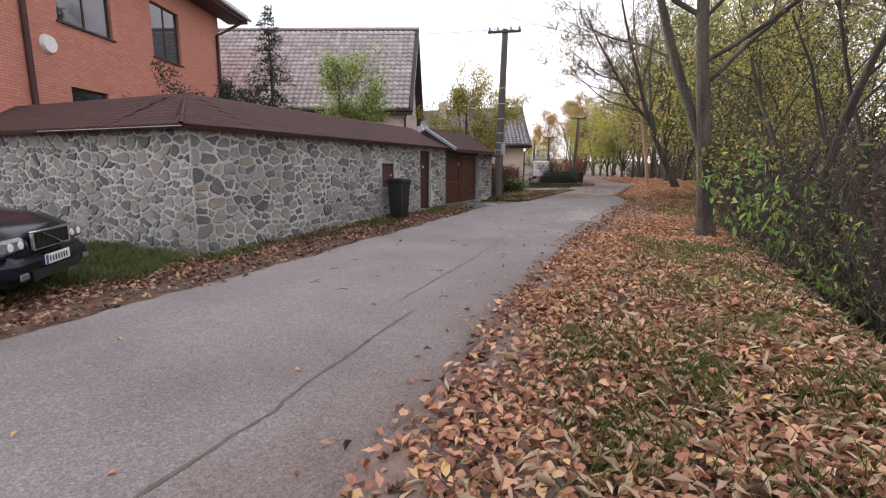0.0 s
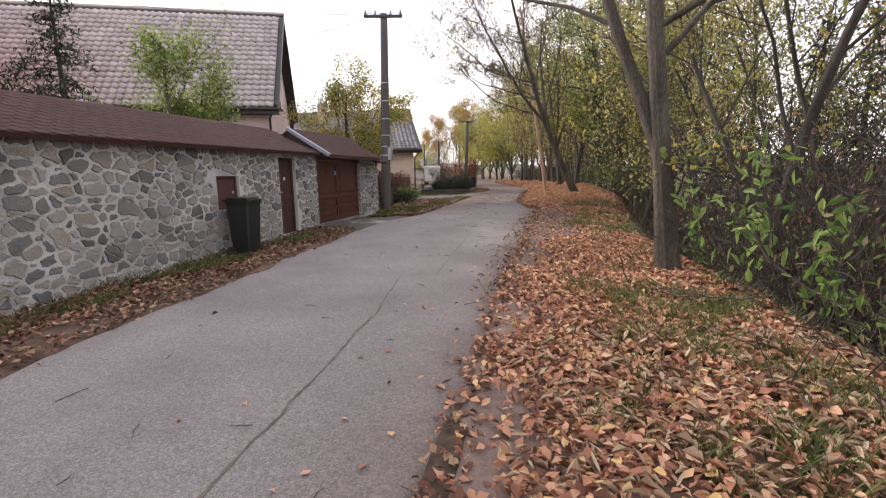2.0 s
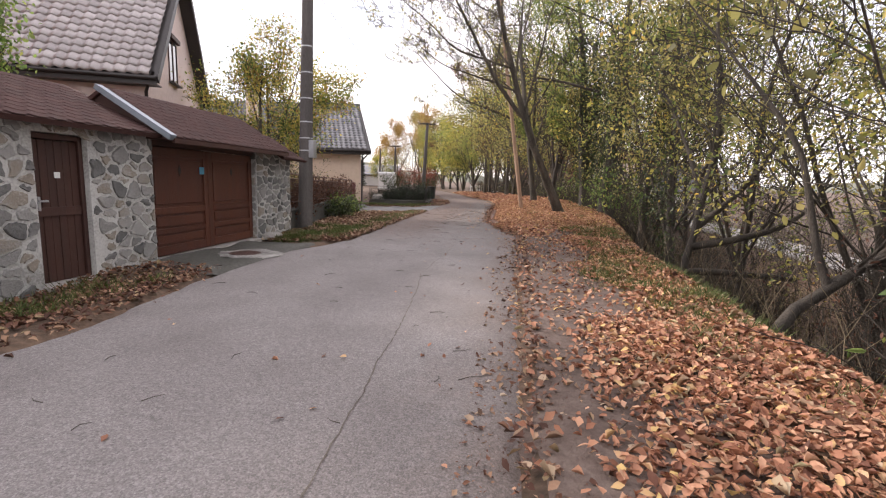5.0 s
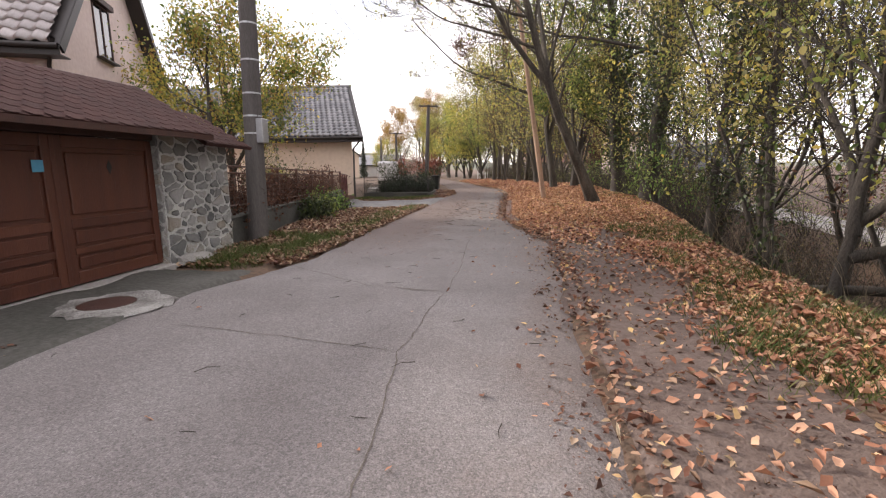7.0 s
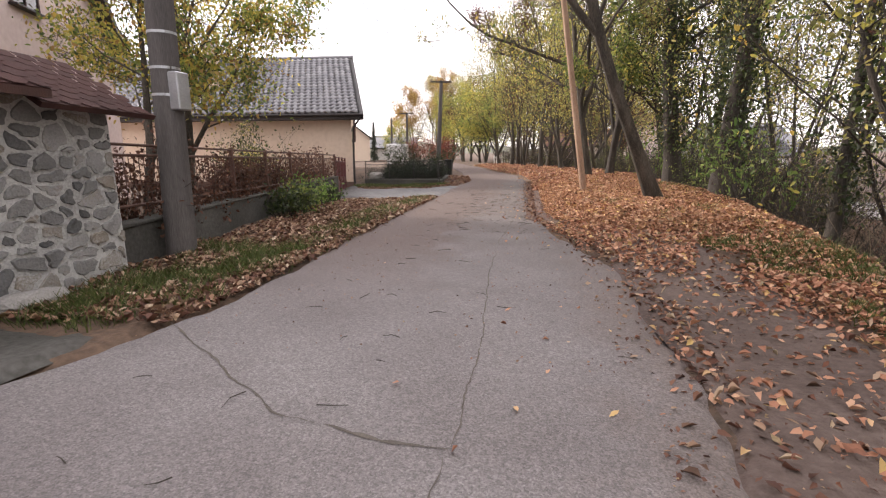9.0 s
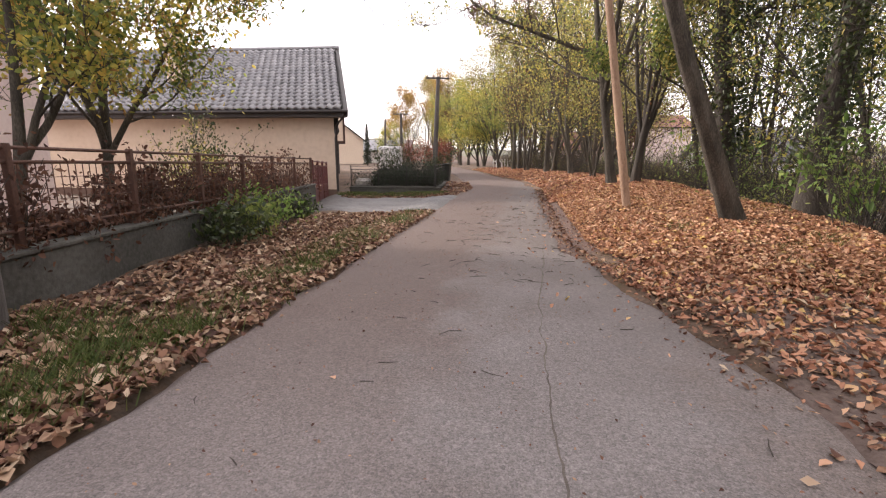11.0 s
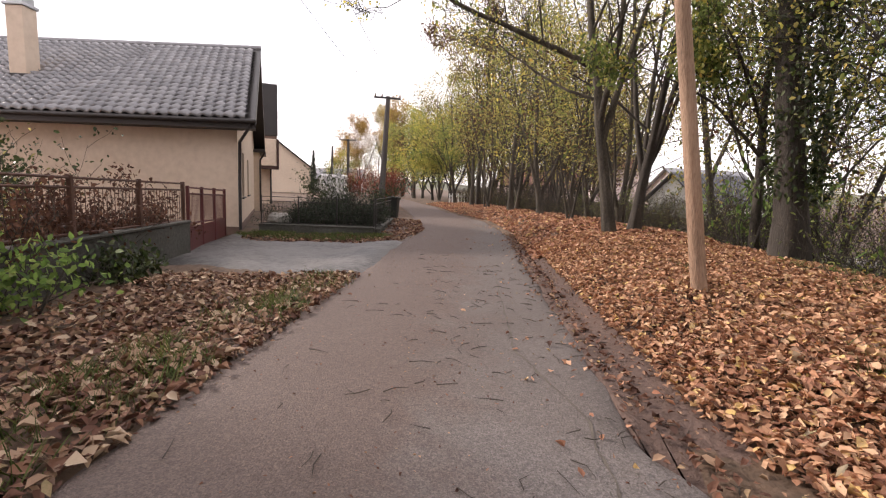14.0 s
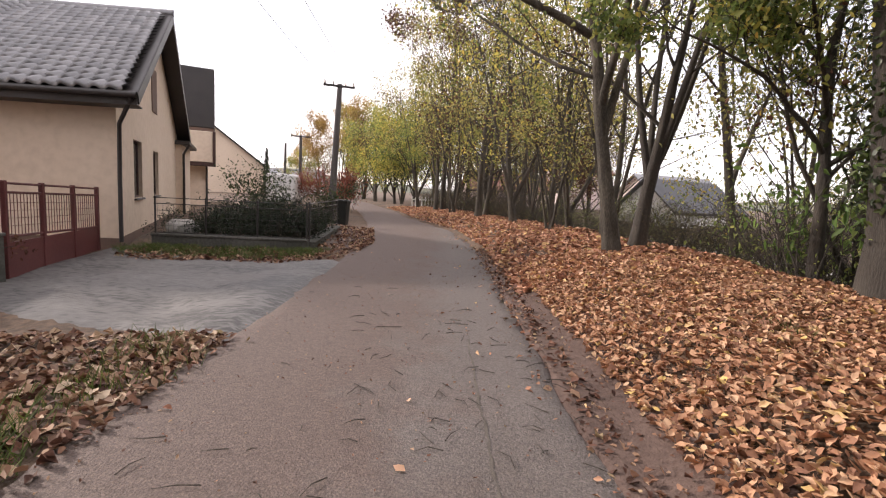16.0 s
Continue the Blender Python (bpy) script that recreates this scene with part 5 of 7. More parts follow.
# far houses
gable_house("far_peach_house", "plain pale peach gabled house end in the distance", (-43.5, 76.0), -65, 14, 16, -0.2, 4.3, 10.4, CREAM, (TILES, GREYROOF), tiled=False)
gable_house("far_red_roofed_house", "low white house with a red roof behind trees", (15.0, 80), 8, 12, 8, -0.2, 2.6, 5.2, PINK, (TILES, REDTILES), tiled=False, group="far houses")
gable_house("far_grey_roofed_house", "low pale house with a dark grey roof beyond the ditch", (26, 52), 25, 8.5, 6, -0.9, 1.3, 3.7, WHITE, (TILES, SLATE), tiled=False, group="far houses")
gable_house("far_grey_roofed_house", "house with dark grey gable roof beyond the ditch", (34, 66), 20, 11, 9, -0.8, 1.6, 5.0, PINK, (TILES, TILES), tiled=False, group="far houses")
gable_house("far_tall_house", "tall pale house with flat windows beyond the ditch", (28.0, 92), 10, 9, 9, -0.8, 6.5, 8.6, PINK, (TILES, REDTILES), tiled=False, group="far houses")
gable_house("far_white_house", "pale house with a low roof at the end of the lane", (-24, 96), 10, 9, 8, -0.2, 2.6, 4.6, WHITE, (TILES, GREYROOF), tiled=False, group="far houses")

# ---- street things ----


def power_pole(x, y, h, r, material, label, lean=(0, 0), arms=1, arm_dir=0.0, bands=()):
    z = ground_at(x, y) - 0.3
    p = thing("power_pole", pose(x, y, z), label, "utility pole", "power poles")
    rng = np.random.default_rng(int(abs(x * 10 + y * 7)))
    n = 12
    s = np.linspace(0, 1, n)
    pts = np.stack([lean[0] * s, lean[1] * s, (h + 0.3) * s], 1)
    t = Tubes()
    t.add(np.concatenate([pts, pts[-1:] + [[0, 0, 0.02]]]), np.concatenate([r * (1.12 - 0.4 * s), [0.01]]), 12, 0.012, rng)
    t.build("pole_shaft", material, p)
    for k in range(arms):
        zz = h + 0.3 - 0.12 - k * 0.45
        a = part("crossarm", boxes((-0.75, 0.75, -0.05, 0.05, -0.05, 0.05), bevel=0.008), FASCIA, p, "dark steel crossarm")
        a.matrix_basis = pose(lean[0], lean[1] - 0.12, zz, 0, 0, arm_dir)
        for dx in (-0.68, -0.3, 0.3, 0.68):
            bm = bmesh.new()
            for z0, rr in ((0.05, 0.03), (0.1, 0.055), (0.16, 0.045), (0.2, 0.03)):
                bmesh.ops.create_cone(bm, cap_ends=True, segments=8, radius1=rr, radius2=rr * 0.8, depth=0.055, matrix=Matrix.Translation((dx, 0, z0)))
            part("insulator", bm, PORCELAIN, a)
    for b in bands:
        f = b / (h + 0.3)
        bm = bmesh.new()
        bmesh.ops.create_cone(bm, segments=14, radius1=r * (1.14 - 0.4 * f), radius2=r * (1.14 - 0.4 * f), depth=0.035, matrix=Matrix.Translation((lean[0] * f, lean[1] * f, b)))
        part("steel_band", bm, STEEL, p)
    return p


pole_a = power_pole(-4.70, 3.98, 7.7, 0.19, POLEWOOD, "weathered grey wooden power pole with steel bands", (0.2, 0.02), 1, 15, (2.55, 2.9, 3.35, 4.0, 4.7, 5.4))
part("meter_box", boxes((0.16, 0.34, -0.12, 0.12, 2.35, 2.85), bevel=0.015), STEEL, pole_a, "small grey cable box")
power_pole(-6.4, 32.4, 6.5, 0.17, POLEWOOD, "weathered grey wooden power pole with crossarm", (0.3, 0), 1, 20)
power_pole(-12.7, 47.8, 5.6, 0.15, POLEWOOD, "distant wooden power pole with crossarm", (0, 0), 1, 20)
power_pole(-17.5, 58, 5.8, 0.15, POLEWOOD, "distant wooden power pole", (0.1, 0), 0)
power_pole(1.82, 11.25, 9.5, 0.079, POLENEW, "smooth reddish-brown wooden pole standing in fallen leaves", (-1.5, 0.1), 0)


def wires():
    w = thing("power_cable", pose(0, 0, 0), "thin sagging overhead power cables", "cable")
    tops = [(-4.5, 4.0, 7.75), (-6.1, 32.4, 6.6), (-12.7, 47.8, 5.7), (-17.4, 58, 5.8)]
    for dx in (-0.68, 0.68):
        for (a, b) in zip(tops[:-1], tops[1:]):
            s = np.linspace(0, 1, 14)
            p = np.array(a)[None] * (1 - s)[:, None] + np.array(b)[None] * s[:, None]
            p[:, 0] += dx
            p[:, 2] -= 0.5 * 4 * s * (1 - s)
            t = Tubes()
            t.add(p, [0.008] * 14, 4)
            t.build("wire", FASCIA, w)
    for b in ((-16, 8.5, 8.6), (-17.2, -0.5, 8.4)):
        s = np.linspace(0, 1, 14)
        p = np.array(tops[0])[None] * (1 - s)[:, None] + np.array(b)[None] * s[:, None]
        p[:, 2] -= 0.4 * 4 * s * (1 - s)
        t = Tubes()
        t.add(p, [0.008] * 14, 4)
        t.build("wire", FASCIA, w)


wires()


def wheelie_bin(x, y, rz, h, label, sticker=True):
    b = thing("wheelie_bin", pose(x, y, ground_at(x, y) - 0.01, 0, 0, rz), label, "bin", "wheelie bins")
    k = h / 1.07
    bm = bmesh.new()
    lo, hi = 0.175 * k, 0.222 * k
    prof = ((0.06, lo, lo * 1.05), (0.5, 0.2 * k, 0.212 * k), (0.90, hi * 0.96, hi * 1.08), (0.96, hi * 1.06, hi * 1.2), (0.985, hi * 1.06, hi * 1.2))
    rings = []
    for z, hx, hy in prof:
        rings.append([bm.verts.new((sx * hx, sy * hy, z * h)) for sx, sy in ((-1, -0.85), (-0.85, -1), (0.85, -1), (1, -0.85), (1, 0.85), (0.85, 1), (-0.85, 1), (-1, 0.85))])
    for a, c in zip(rings, rings[1:]):
        for i in range(8):
            bm.faces.new((a[i], a[(i + 1) % 8], c[(i + 1) % 8], c[i]))
    bm.faces.new(rings[0][::-1])
    bm.faces.new(rings[-1])
    part("body", bm, PLASTIC, b)
    bm = bmesh.new()
    box(bm, -hi * 1.12, hi * 1.12, -hi * 1.25, hi * 1.25, h * 0.985, h * 1.0, 0.01)
    box(bm, -hi * 0.95, hi * 0.95, -hi * 1.0, hi * 1.05, h * 1.0, h * 1.035, 0.02)
    part("lid", bm, PLASTIC, b)
    t = Tubes()
    t.add([(-hi * 0.8, hi * 1.42, h * 0.97), (hi * 0.8, hi * 1.42, h * 0.97)], [0.018] * 2, 8)
    t.add([(-hi * 0.7, hi * 1.15, h * 0.96), (-hi * 0.7, hi * 1.42, h * 0.97)], [0.015] * 2, 6)
    t.add([(hi * 0.7, hi * 1.15, h * 0.96), (hi * 0.7, hi * 1.42, h * 0.97)], [0.015] * 2, 6)
    t.build("grip_bar", PLASTIC, b)
    for sx in (-1, 1):
        bm = bmesh.new()
        bmesh.ops.create_cone(bm, cap_ends=True, segments=16, radius1=0.1, radius2=0.1, depth=0.05, matrix=pose(sx * (lo + 0.03), lo * 1.1, 0.1, 0, 90, 0))
        part("wheel", bm, RUBBER, b)
    if sticker:
        s = part("label_strip", boxes((-0.07, 0.07, -0.003, 0.003, -0.03, 0.03)), REDLABEL, b, "small red label with pale bars")
        s.matrix_basis = pose(0.08, -hi * 1.02, h * 0.84, -3, 0, 0)
        u = part("label_bar", boxes((-0.05, 0.05, -0.005, -0.003, -0.008, 0.008)), WHITE, b)
        u.matrix_basis = s.matrix_basis
    return b


wheelie_bin(-4.18, -6.15, 90, 1.17, "black-green wheelie bin with red label against the stone wall")
wheelie_bin(-4.75, 27.6, 80, 1.0, "black wheelie bin beside the far power pole", False)


def fence_run(a, b, z_wall, rail_a, rail_b, material, label, name="garden_fence", bars=0.11, post=2.0, wall=True, thin=1.0):
    a, b = np.array(a, float), np.array(b, float)
    length = float(np.linalg.norm(b - a))
    rz = math.degrees(math.atan2(b[1] - a[1], b[0] - a[0]))
    f = thing(name, pose(a[0], a[1], 0, 0, 0, rz), label, "fence")
    if wall:
        part("low_wall", boxes((0, length, -0.12, 0.12, -0.7, z_wall), bevel=0.015), OLDCONC, f, "mossy low concrete wall")
        part("coping", boxes((0, length, -0.15, 0.15, z_wall, z_wall + 0.05), bevel=0.012), OLDCONC, f)
    n = max(1, round(length / post))
    rail = lambda s: rail_a + (rail_b - rail_a) * s / length
    for i in range(n + 1):
        s = min(max(length * i / n, 0.04), length - 0.04)
        part("post", boxes((s - 0.035 * thin, s + 0.035 * thin, -0.035 * thin, 0.035 * thin, z_wall - 0.3, rail(s) + 0.04), bevel=0.006), material, f)
    for off in (0.0, -0.14, -0.82):
        t = Tubes()
        t.add([(0, 0, rail_a + off), (length, 0, rail_b + off)], [0.022 * thin, 0.022 * thin], 6)
        t.build("rail", material, f)
    t = Tubes()
    k = 0
    for s in np.arange(0.1, length - 0.05, bars):
        t.add([(s, 0.0, rail(s) - 0.82), (s, 0.0, rail(s) - 0.14)], [0.007 * thin, 0.007 * thin], 4)
    for z in (0.3, 0.42, 0.54, 0.66):
        t.add([(0.02, 0.008, rail_a - z), (length - 0.02, 0.008, rail_b - z)], [0.004, 0.004], 4)
    tagged(t.build("barwork", material, f), "thin welded bars", kind="stuff")
    return f


fence_run((-4.92, 3.05), (-7.35, 15.9), 0.52, 1.6, 1.38, RUST, "rusty brown metal garden fence on a low mossy concrete wall")
g = fence_run((-7.4, 16.1), (-8.25, 19.2), -0.25, 1.30, 1.20, MAROON, "maroon painted metal driveway gate with thin bars", "driveway_gate", 0.09, 1.05, False)
part("kick_panel", boxes((0.05, 3.15, -0.015, 0.015, -0.28, 0.38)), MAROON, g, "closed sheet metal lower panel")
f = fence_run((-7.6, 20.1), (-4.0, 20.35), 0.16, 1.05, 1.05, FASCIA, "thin dark wire fence along a planted bed", "bed_fence", 0.12, 1.3, thin=0.5)
f = fence_run((-4.0, 20.4), (-4.6, 26.0), 0.1, 1.08, 1.05, FASCIA, "thin dark wire fence along a planted bed", "bed_fence", 0.14, 1.4, thin=0.5)


def car():
    c = thing("parked_car", pose(-3.72, -15.05, -0.12, 0, 0, 41) @ Matrix.Diagonal((1.07, 1.07, 1.07, 1)), "dark navy estate car parked on the verge by the wall", "car")
    # local x forwards, front bumper at x 0
    bm = bmesh.new()
    sect = [(-4.7, 0.45, 0.95, 0.78), (-4.5, 0.28, 1.0, 0.86), (-3.6, 0.22, 1.02, 0.9), (-1.6, 0.22, 1.03, 0.9), (-0.9, 0.22, 0.99, 0.89), (-0.35, 0.24, 0.90, 0.84), (-0.08, 0.3, 0.79, 0.72), (0.0, 0.36, 0.68, 0.6)]
    rings = []
    for x, z0, z1, hw in sect:
        zm = z0 + (z1 - z0) * 0.6
        rings.append([bm.verts.new((x, y, z)) for y, z in ((-hw * 0.9, z0), (-hw, z0 + 0.12), (-hw, zm), (-hw * 0.88, z1 - 0.03), (-hw * 0.5, z1), (hw * 0.5, z1), (hw * 0.88, z1 - 0.03), (hw, zm), (hw, z0 + 0.12), (hw * 0.9, z0))])
    for a, b in zip(rings, rings[1:]):
        for i in range(10):
            bm.faces.new((a[i], a[(i + 1) % 10], b[(i + 1) % 10], b[i]))
    bm.faces.new(rings[0])
    bm.faces.new(rings[-1][::-1])
    bmesh.ops.subdivide_edges(bm, edges=bm.edges, cuts=1, use_grid_fill=True, smooth=0.6)
    part("body", bm, CARPAINT, c, smooth=True)
    bm = bmesh.new()
    rr = []
    for x, z, hw in ((-4.6, 1.0, 0.78), (-4.2, 1.44, 0.62), (-2.35, 1.48, 0.62), (-1.3, 1.0, 0.80)):
        rr.append([bm.verts.new((x, s * hw, z)) for s in (-1, 1)])
    lo = [[bm.verts.new((x, s * 0.82, 0.95)) for s in (-1, 1)] for x in (-4.6, -4.2, -2.35, -1.3)]
    for k in range(3):
        bm.faces.new((rr[k][0], rr[k][1], rr[k + 1][1], rr[k + 1][0]))
        for s in (0, 1):
            bm.faces.new((rr[k][s], rr[k + 1][s], lo[k + 1][s], lo[k][s]))
    part("cabin_glass", bm, GLASS, c, "dark windscreen and side windows")
    part("roof", boxes((-4.25, -2.45, -0.62, 0.62, 1.44, 1.5), bevel=0.03), CARPAINT, c)
    part("bumper", boxes((-0.4, 0.055, -0.80, 0.80, 0.24, 0.54), bevel=0.09), CARPAINT, c)
    part("lower_grille", boxes((0.05, 0.068, -0.5, 0.5, 0.26, 0.36)), BLACK, c)
    gr = part("grille", boxes((-0.02, 0.03, -0.36, 0.36, 0.575, 0.735), bevel=0.02), BLACK, c, "black grille in a chrome surround")
    part("grille_surround", boxes((0.01, 0.045, -0.39, 0.39, 0.735, 0.765), (0.01, 0.045, -0.36, 0.36, 0.555, 0.575), (0.01, 0.045, -0.385, -0.36, 0.56, 0.74), (0.01, 0.045, 0.36, 0.385, 0.56, 0.74), bevel=0.008), CHROME, gr)
    for i in range(7):
        y = -0.3 + i * 0.1
        part("grille_bar", boxes((0.031, 0.038, y - 0.006, y + 0.006, 0.58, 0.73)), BLACK, gr)
    t = Tubes()
    t.add([(0.045, -0.2, 0.735), (0.045, 0.2, 0.575)], [0.009, 0.009], 6)
    t.build("badge_bar", CHROME, gr, "chrome diagonal bar")
    for s in (-1, 1):
        bm = bmesh.new()
        box(bm, -0.22, 0.0, min(s * 0.44, s * 0.8), max(s * 0.44, s * 0.8), 0.57, 0.72, 0.03)
        hl = part("headlight", bm, LAMPGLASS, c, "clear headlight")
        for yy in (0.53, 0.70):
            bm = bmesh.new()
            bmesh.ops.create_cone(bm, cap_ends=True, segments=16, radius1=0.05, radius2=0.04, depth=0.02, matrix=pose(-0.002, s * yy, 0.645, 0, 90, 0))
            part("reflector", bm, PLATE, hl, "round bright reflector")
        part("fog_lamp", boxes((0.05, 0.075, s * 0.66 - 0.07, s * 0.66 + 0.07, 0.3, 0.37), bevel=0.01), LAMPGLASS, c)
        m = part("door_mirror", boxes((-1.5, -1.32, min(s * 0.9, s * 1.08), max(s * 0.9, s * 1.08), 0.95, 1.1), bevel=0.03), CARPAINT, c)
        for x in (-0.85, -3.6):
            bm = bmesh.new()
            bmesh.ops.create_cone(bm, cap_ends=True, segments=24, radius1=0.32, radius2=0.32, depth=0.2, matrix=pose(x, s * 0.8, 0.32, 90, 0, 0))
            wh = part("wheel", bm, RUBBER, c)
            bm = bmesh.new()
            bmesh.ops.create_cone(bm, cap_ends=True, segments=20, radius1=0.2, radius2=0.18, depth=0.03, matrix=pose(x, s * 0.905, 0.32, 90, 0, 0))
            part("rim", bm, STEEL, wh)
    pl = part("number_plate", boxes((0.062, 0.075, -0.26, 0.26, 0.385, 0.495), bevel=0.004), PLATE, c, "white number plate with dark bars")
    part("plate_band", boxes((0.0755, 0.078, -0.258, -0.215, 0.39, 0.49)), BLUE, pl)
    for i in range(7):
        y = -0.17 + i * 0.058
        part("plate_bar", boxes((0.0755, 0.078, y - 0.014, y + 0.014, 0.41, 0.47)), BLACK, pl)


car()


def van():
    v = thing("parked_van", pose(-12.6, 44.0, 0, 0, 0, 100), "white van parked far down the lane", "van")
    bm = bmesh.new()
    box(bm, -2.4, 1.2, -0.95, 0.95, 0.35, 2.3, 0.12)
    box(bm, 1.15, 2.4, -0.92, 0.92, 0.35, 1.3, 0.12)
    part("body", bm, WHITE, v)
    part("windscreen", boxes((1.19, 1.3, -0.8, 0.8, 1.35, 2.05), bevel=0.02), GLASS, v)
    for x in (-1.5, 1.5):
        for s in (-1, 1):
            bm = bmesh.new()
            bmesh.ops.create_cone(bm, cap_ends=True, segments=18, radius1=0.34, radius2=0.34, depth=0.22, matrix=pose(x, s * 0.86, 0.34, 90, 0, 0))
            part("wheel", bm, RUBBER, v)


van()
pf = thing("white_picket_fence", pose(-3.8, 52, 0.1, 0, 0, 15), "low white picket fence at the bend of the lane", "fence")
for i in range(24):
    part("picket", boxes((i * 0.3, i * 0.3 + 0.1, -0.02, 0.02, 0, 1.0), bevel=0.01), WHITE, pf)
part("rail", boxes((0, 7.1, 0.02, 0.05, 0.7, 0.8)), WHITE, pf)
hill_v, hill_f = [], []
for i in range(61):
    a = math.pi * (0.02 + 0.6 * i / 60)
    hh = 16 + 8 * math.sin(i * 0.35) + 4 * math.sin(i * 0.9)
    hill_v += [(700 * math.cos(a), 700 * math.sin(a), -5), (760 * math.cos(a), 760 * math.sin(a), hh)]
for i in range(60):
    hill_f.append((2 * i, 2 * i + 2, 2 * i + 3, 2 * i + 1))
tagged(link_mesh("backdrop", hill_v, hill_f, HILLMAT, smooth=True), "low wooded hills on the horizon", "hills", kind="structure")

# ---- trees and plants ----
UP = np.array([0, 0, 1.0])


def limb(rng, start, way, length, r0, r1, n=6, wander=0.12, rise=0.06):
    pts, d = [np.array(start, float)], np.array(way, float)
    d /= np.linalg.norm(d)
    for _ in range(n):
        d = d + rng.normal(0, wander, 3) + rise * UP
        d /= np.linalg.norm(d)
        pts.append(pts[-1] + d * length / n)
    return np.array(pts), np.linspace(r0, r1, n + 1)


def side_way(rng, d, spread):
    """A way that leaves d by about spread radians."""
    a = np.cross(d, rng.normal(size=3))
    a /= np.linalg.norm(a) + 1e-9
    s = spread * rng.uniform(0.7, 1.3)
    return d * math.cos(s) + a * math.sin(s)


def branch_out(rng, tubes, tips, pts, radii, level, spec, pull=None):
    """Adds side branches along a limb, down to twigs; tips collects twig points for leaves."""
    if level >= len(spec):
        return
    count, frac, spread, sides, start = spec[level]
    length = np.linalg.norm(np.diff(pts, axis=0), axis=1).sum()
    for k in range(count):
        u = start + (1 - start) * (k + rng.uniform(0.1, 0.9)) / count
        i = min(int(u * (len(pts) - 1)), len(pts) - 2)
        f = u * (len(pts) - 1) - i
        p = pts[i] * (1 - f) + pts[i + 1] * f
        r = radii[i] * (1 - f) + radii[i + 1] * f
        d = pts[i + 1] - pts[i]
        d /= np.linalg.norm(d) + 1e-9
        w = side_way(rng, d, spread)
        if pull is not None:
            w = w + np.array(pull) * 0.35
        w[2] = max(w[2], -0.06)
        ln = length * frac * rng.uniform(0.6, 1.25) * (1.15 - 0.5 * u)
        r0 = max(r * 0.42, 0.006)
        q, rr = limb(rng, p, w, ln, r0, max(r0 * 0.3, 0.0035), 5 if level < len(spec) - 1 else 3, 0.16, 0.08)
        tubes.add(q, rr, sides)
        if level == len(spec) - 1:
            tips.append(q[1:])
        branch_out(rng, tubes, tips, q, rr, level + 1, spec, pull)


def around(rng, tips, n, jitter):
    """Points near the twigs, thick on some branches and thin on others."""
    t = np.concatenate(tips)
    size = [len(q) for q in tips]
    part_of = np.repeat(np.arange(len(tips)) // 7, size)
    share = np.exp(rng.normal(0, 0.9, part_of[-1] + 1))[part_of]
    return t[rng.choice(len(t), n, p=share / share.sum())] + rng.normal(0, jitter, (n, 3))


FINE = [(6, 0.5, 0.8, 5, 0.3), (6, 0.5, 0.8, 4, 0.2), (6, 0.5, 0.75, 3, 0.15)]
RICH = [(9, 0.5, 0.85, 5, 0.2), (7, 0.5, 0.8, 4, 0.15), (7, 0.45, 0.75, 3, 0.12)]
TWIGGY = [(8, 0.5, 0.85, 5, 0.2), (7, 0.5, 0.8, 4, 0.15), (6, 0.5, 0.75, 3, 0.12), (4, 0.55, 0.7, 3, 0.2)]
LESS = [(5, 0.5, 0.8, 5, 0.3), (5, 0.5, 0.8, 3, 0.2), (4, 0.5, 0.75, 3, 0.15)]


def tree(x, y, stems, bark, label, seed, leaves=(), spec=FINE, sides=10, name="tree", group="roadside trees", z=None, pull=None, knob=0.05, first=0.35, low=2.0):
    """stems: (way, length, radius, start height, wander). leaves: (material, count, size, jitter)."""
    rng = np.random.default_rng(seed)
    base = ground_at(x, y) - 0.12 if z is None else z
    th = thing(name, pose(x, y, base), label, "tree", group)
    tubes, tips, lines = Tubes(), [], []
    for k, (way, length, r, s0, wander) in enumerate(stems):
        start = np.zeros(3)
        if s0 > 0 and lines:
            pts0, _ = lines[0]
            zz = np.clip(np.searchsorted(pts0[:, 2], s0), 1, len(pts0) - 1)
            f = (s0 - pts0[zz - 1, 2]) / (pts0[zz, 2] - pts0[zz - 1, 2] + 1e-9)
            start = pts0[zz - 1] * (1 - f) + pts0[zz] * f
        elif k:
            start = np.array([rng.uniform(-0.25, 0.25), rng.uniform(-0.25, 0.25), 0])
        pts, rr = limb(rng, start, way, length, r, r * 0.22, 11, wander, 0.03)
        if s0 == 0:
            rr[0] *= 1.35
            rr[1] *= 1.08
        tubes.add(pts, rr, sides * 2 if s0 == 0 else sides, knob * 0.5, rng, 0.06)
        lines.append((pts, rr))
        sp = [(spec[0][0], spec[0][1], spec[0][2], spec[0][3], first if s0 == 0 else 0.15)] + list(spec[1:])
        branch_out(rng, tubes, tips, pts, rr, 0, sp, pull)
    tubes.build("trunk", bark, th, "trunk with limbs and bare twigs")
    for material, count, size, jitter in leaves:
        p = around(rng, tips, int(count * 1.1), jitter)
        p = p[p[:, 2] > low]
        leaf_mesh("crown", p, size, rng, material, th, "thin crown of autumn leaves")
    return th


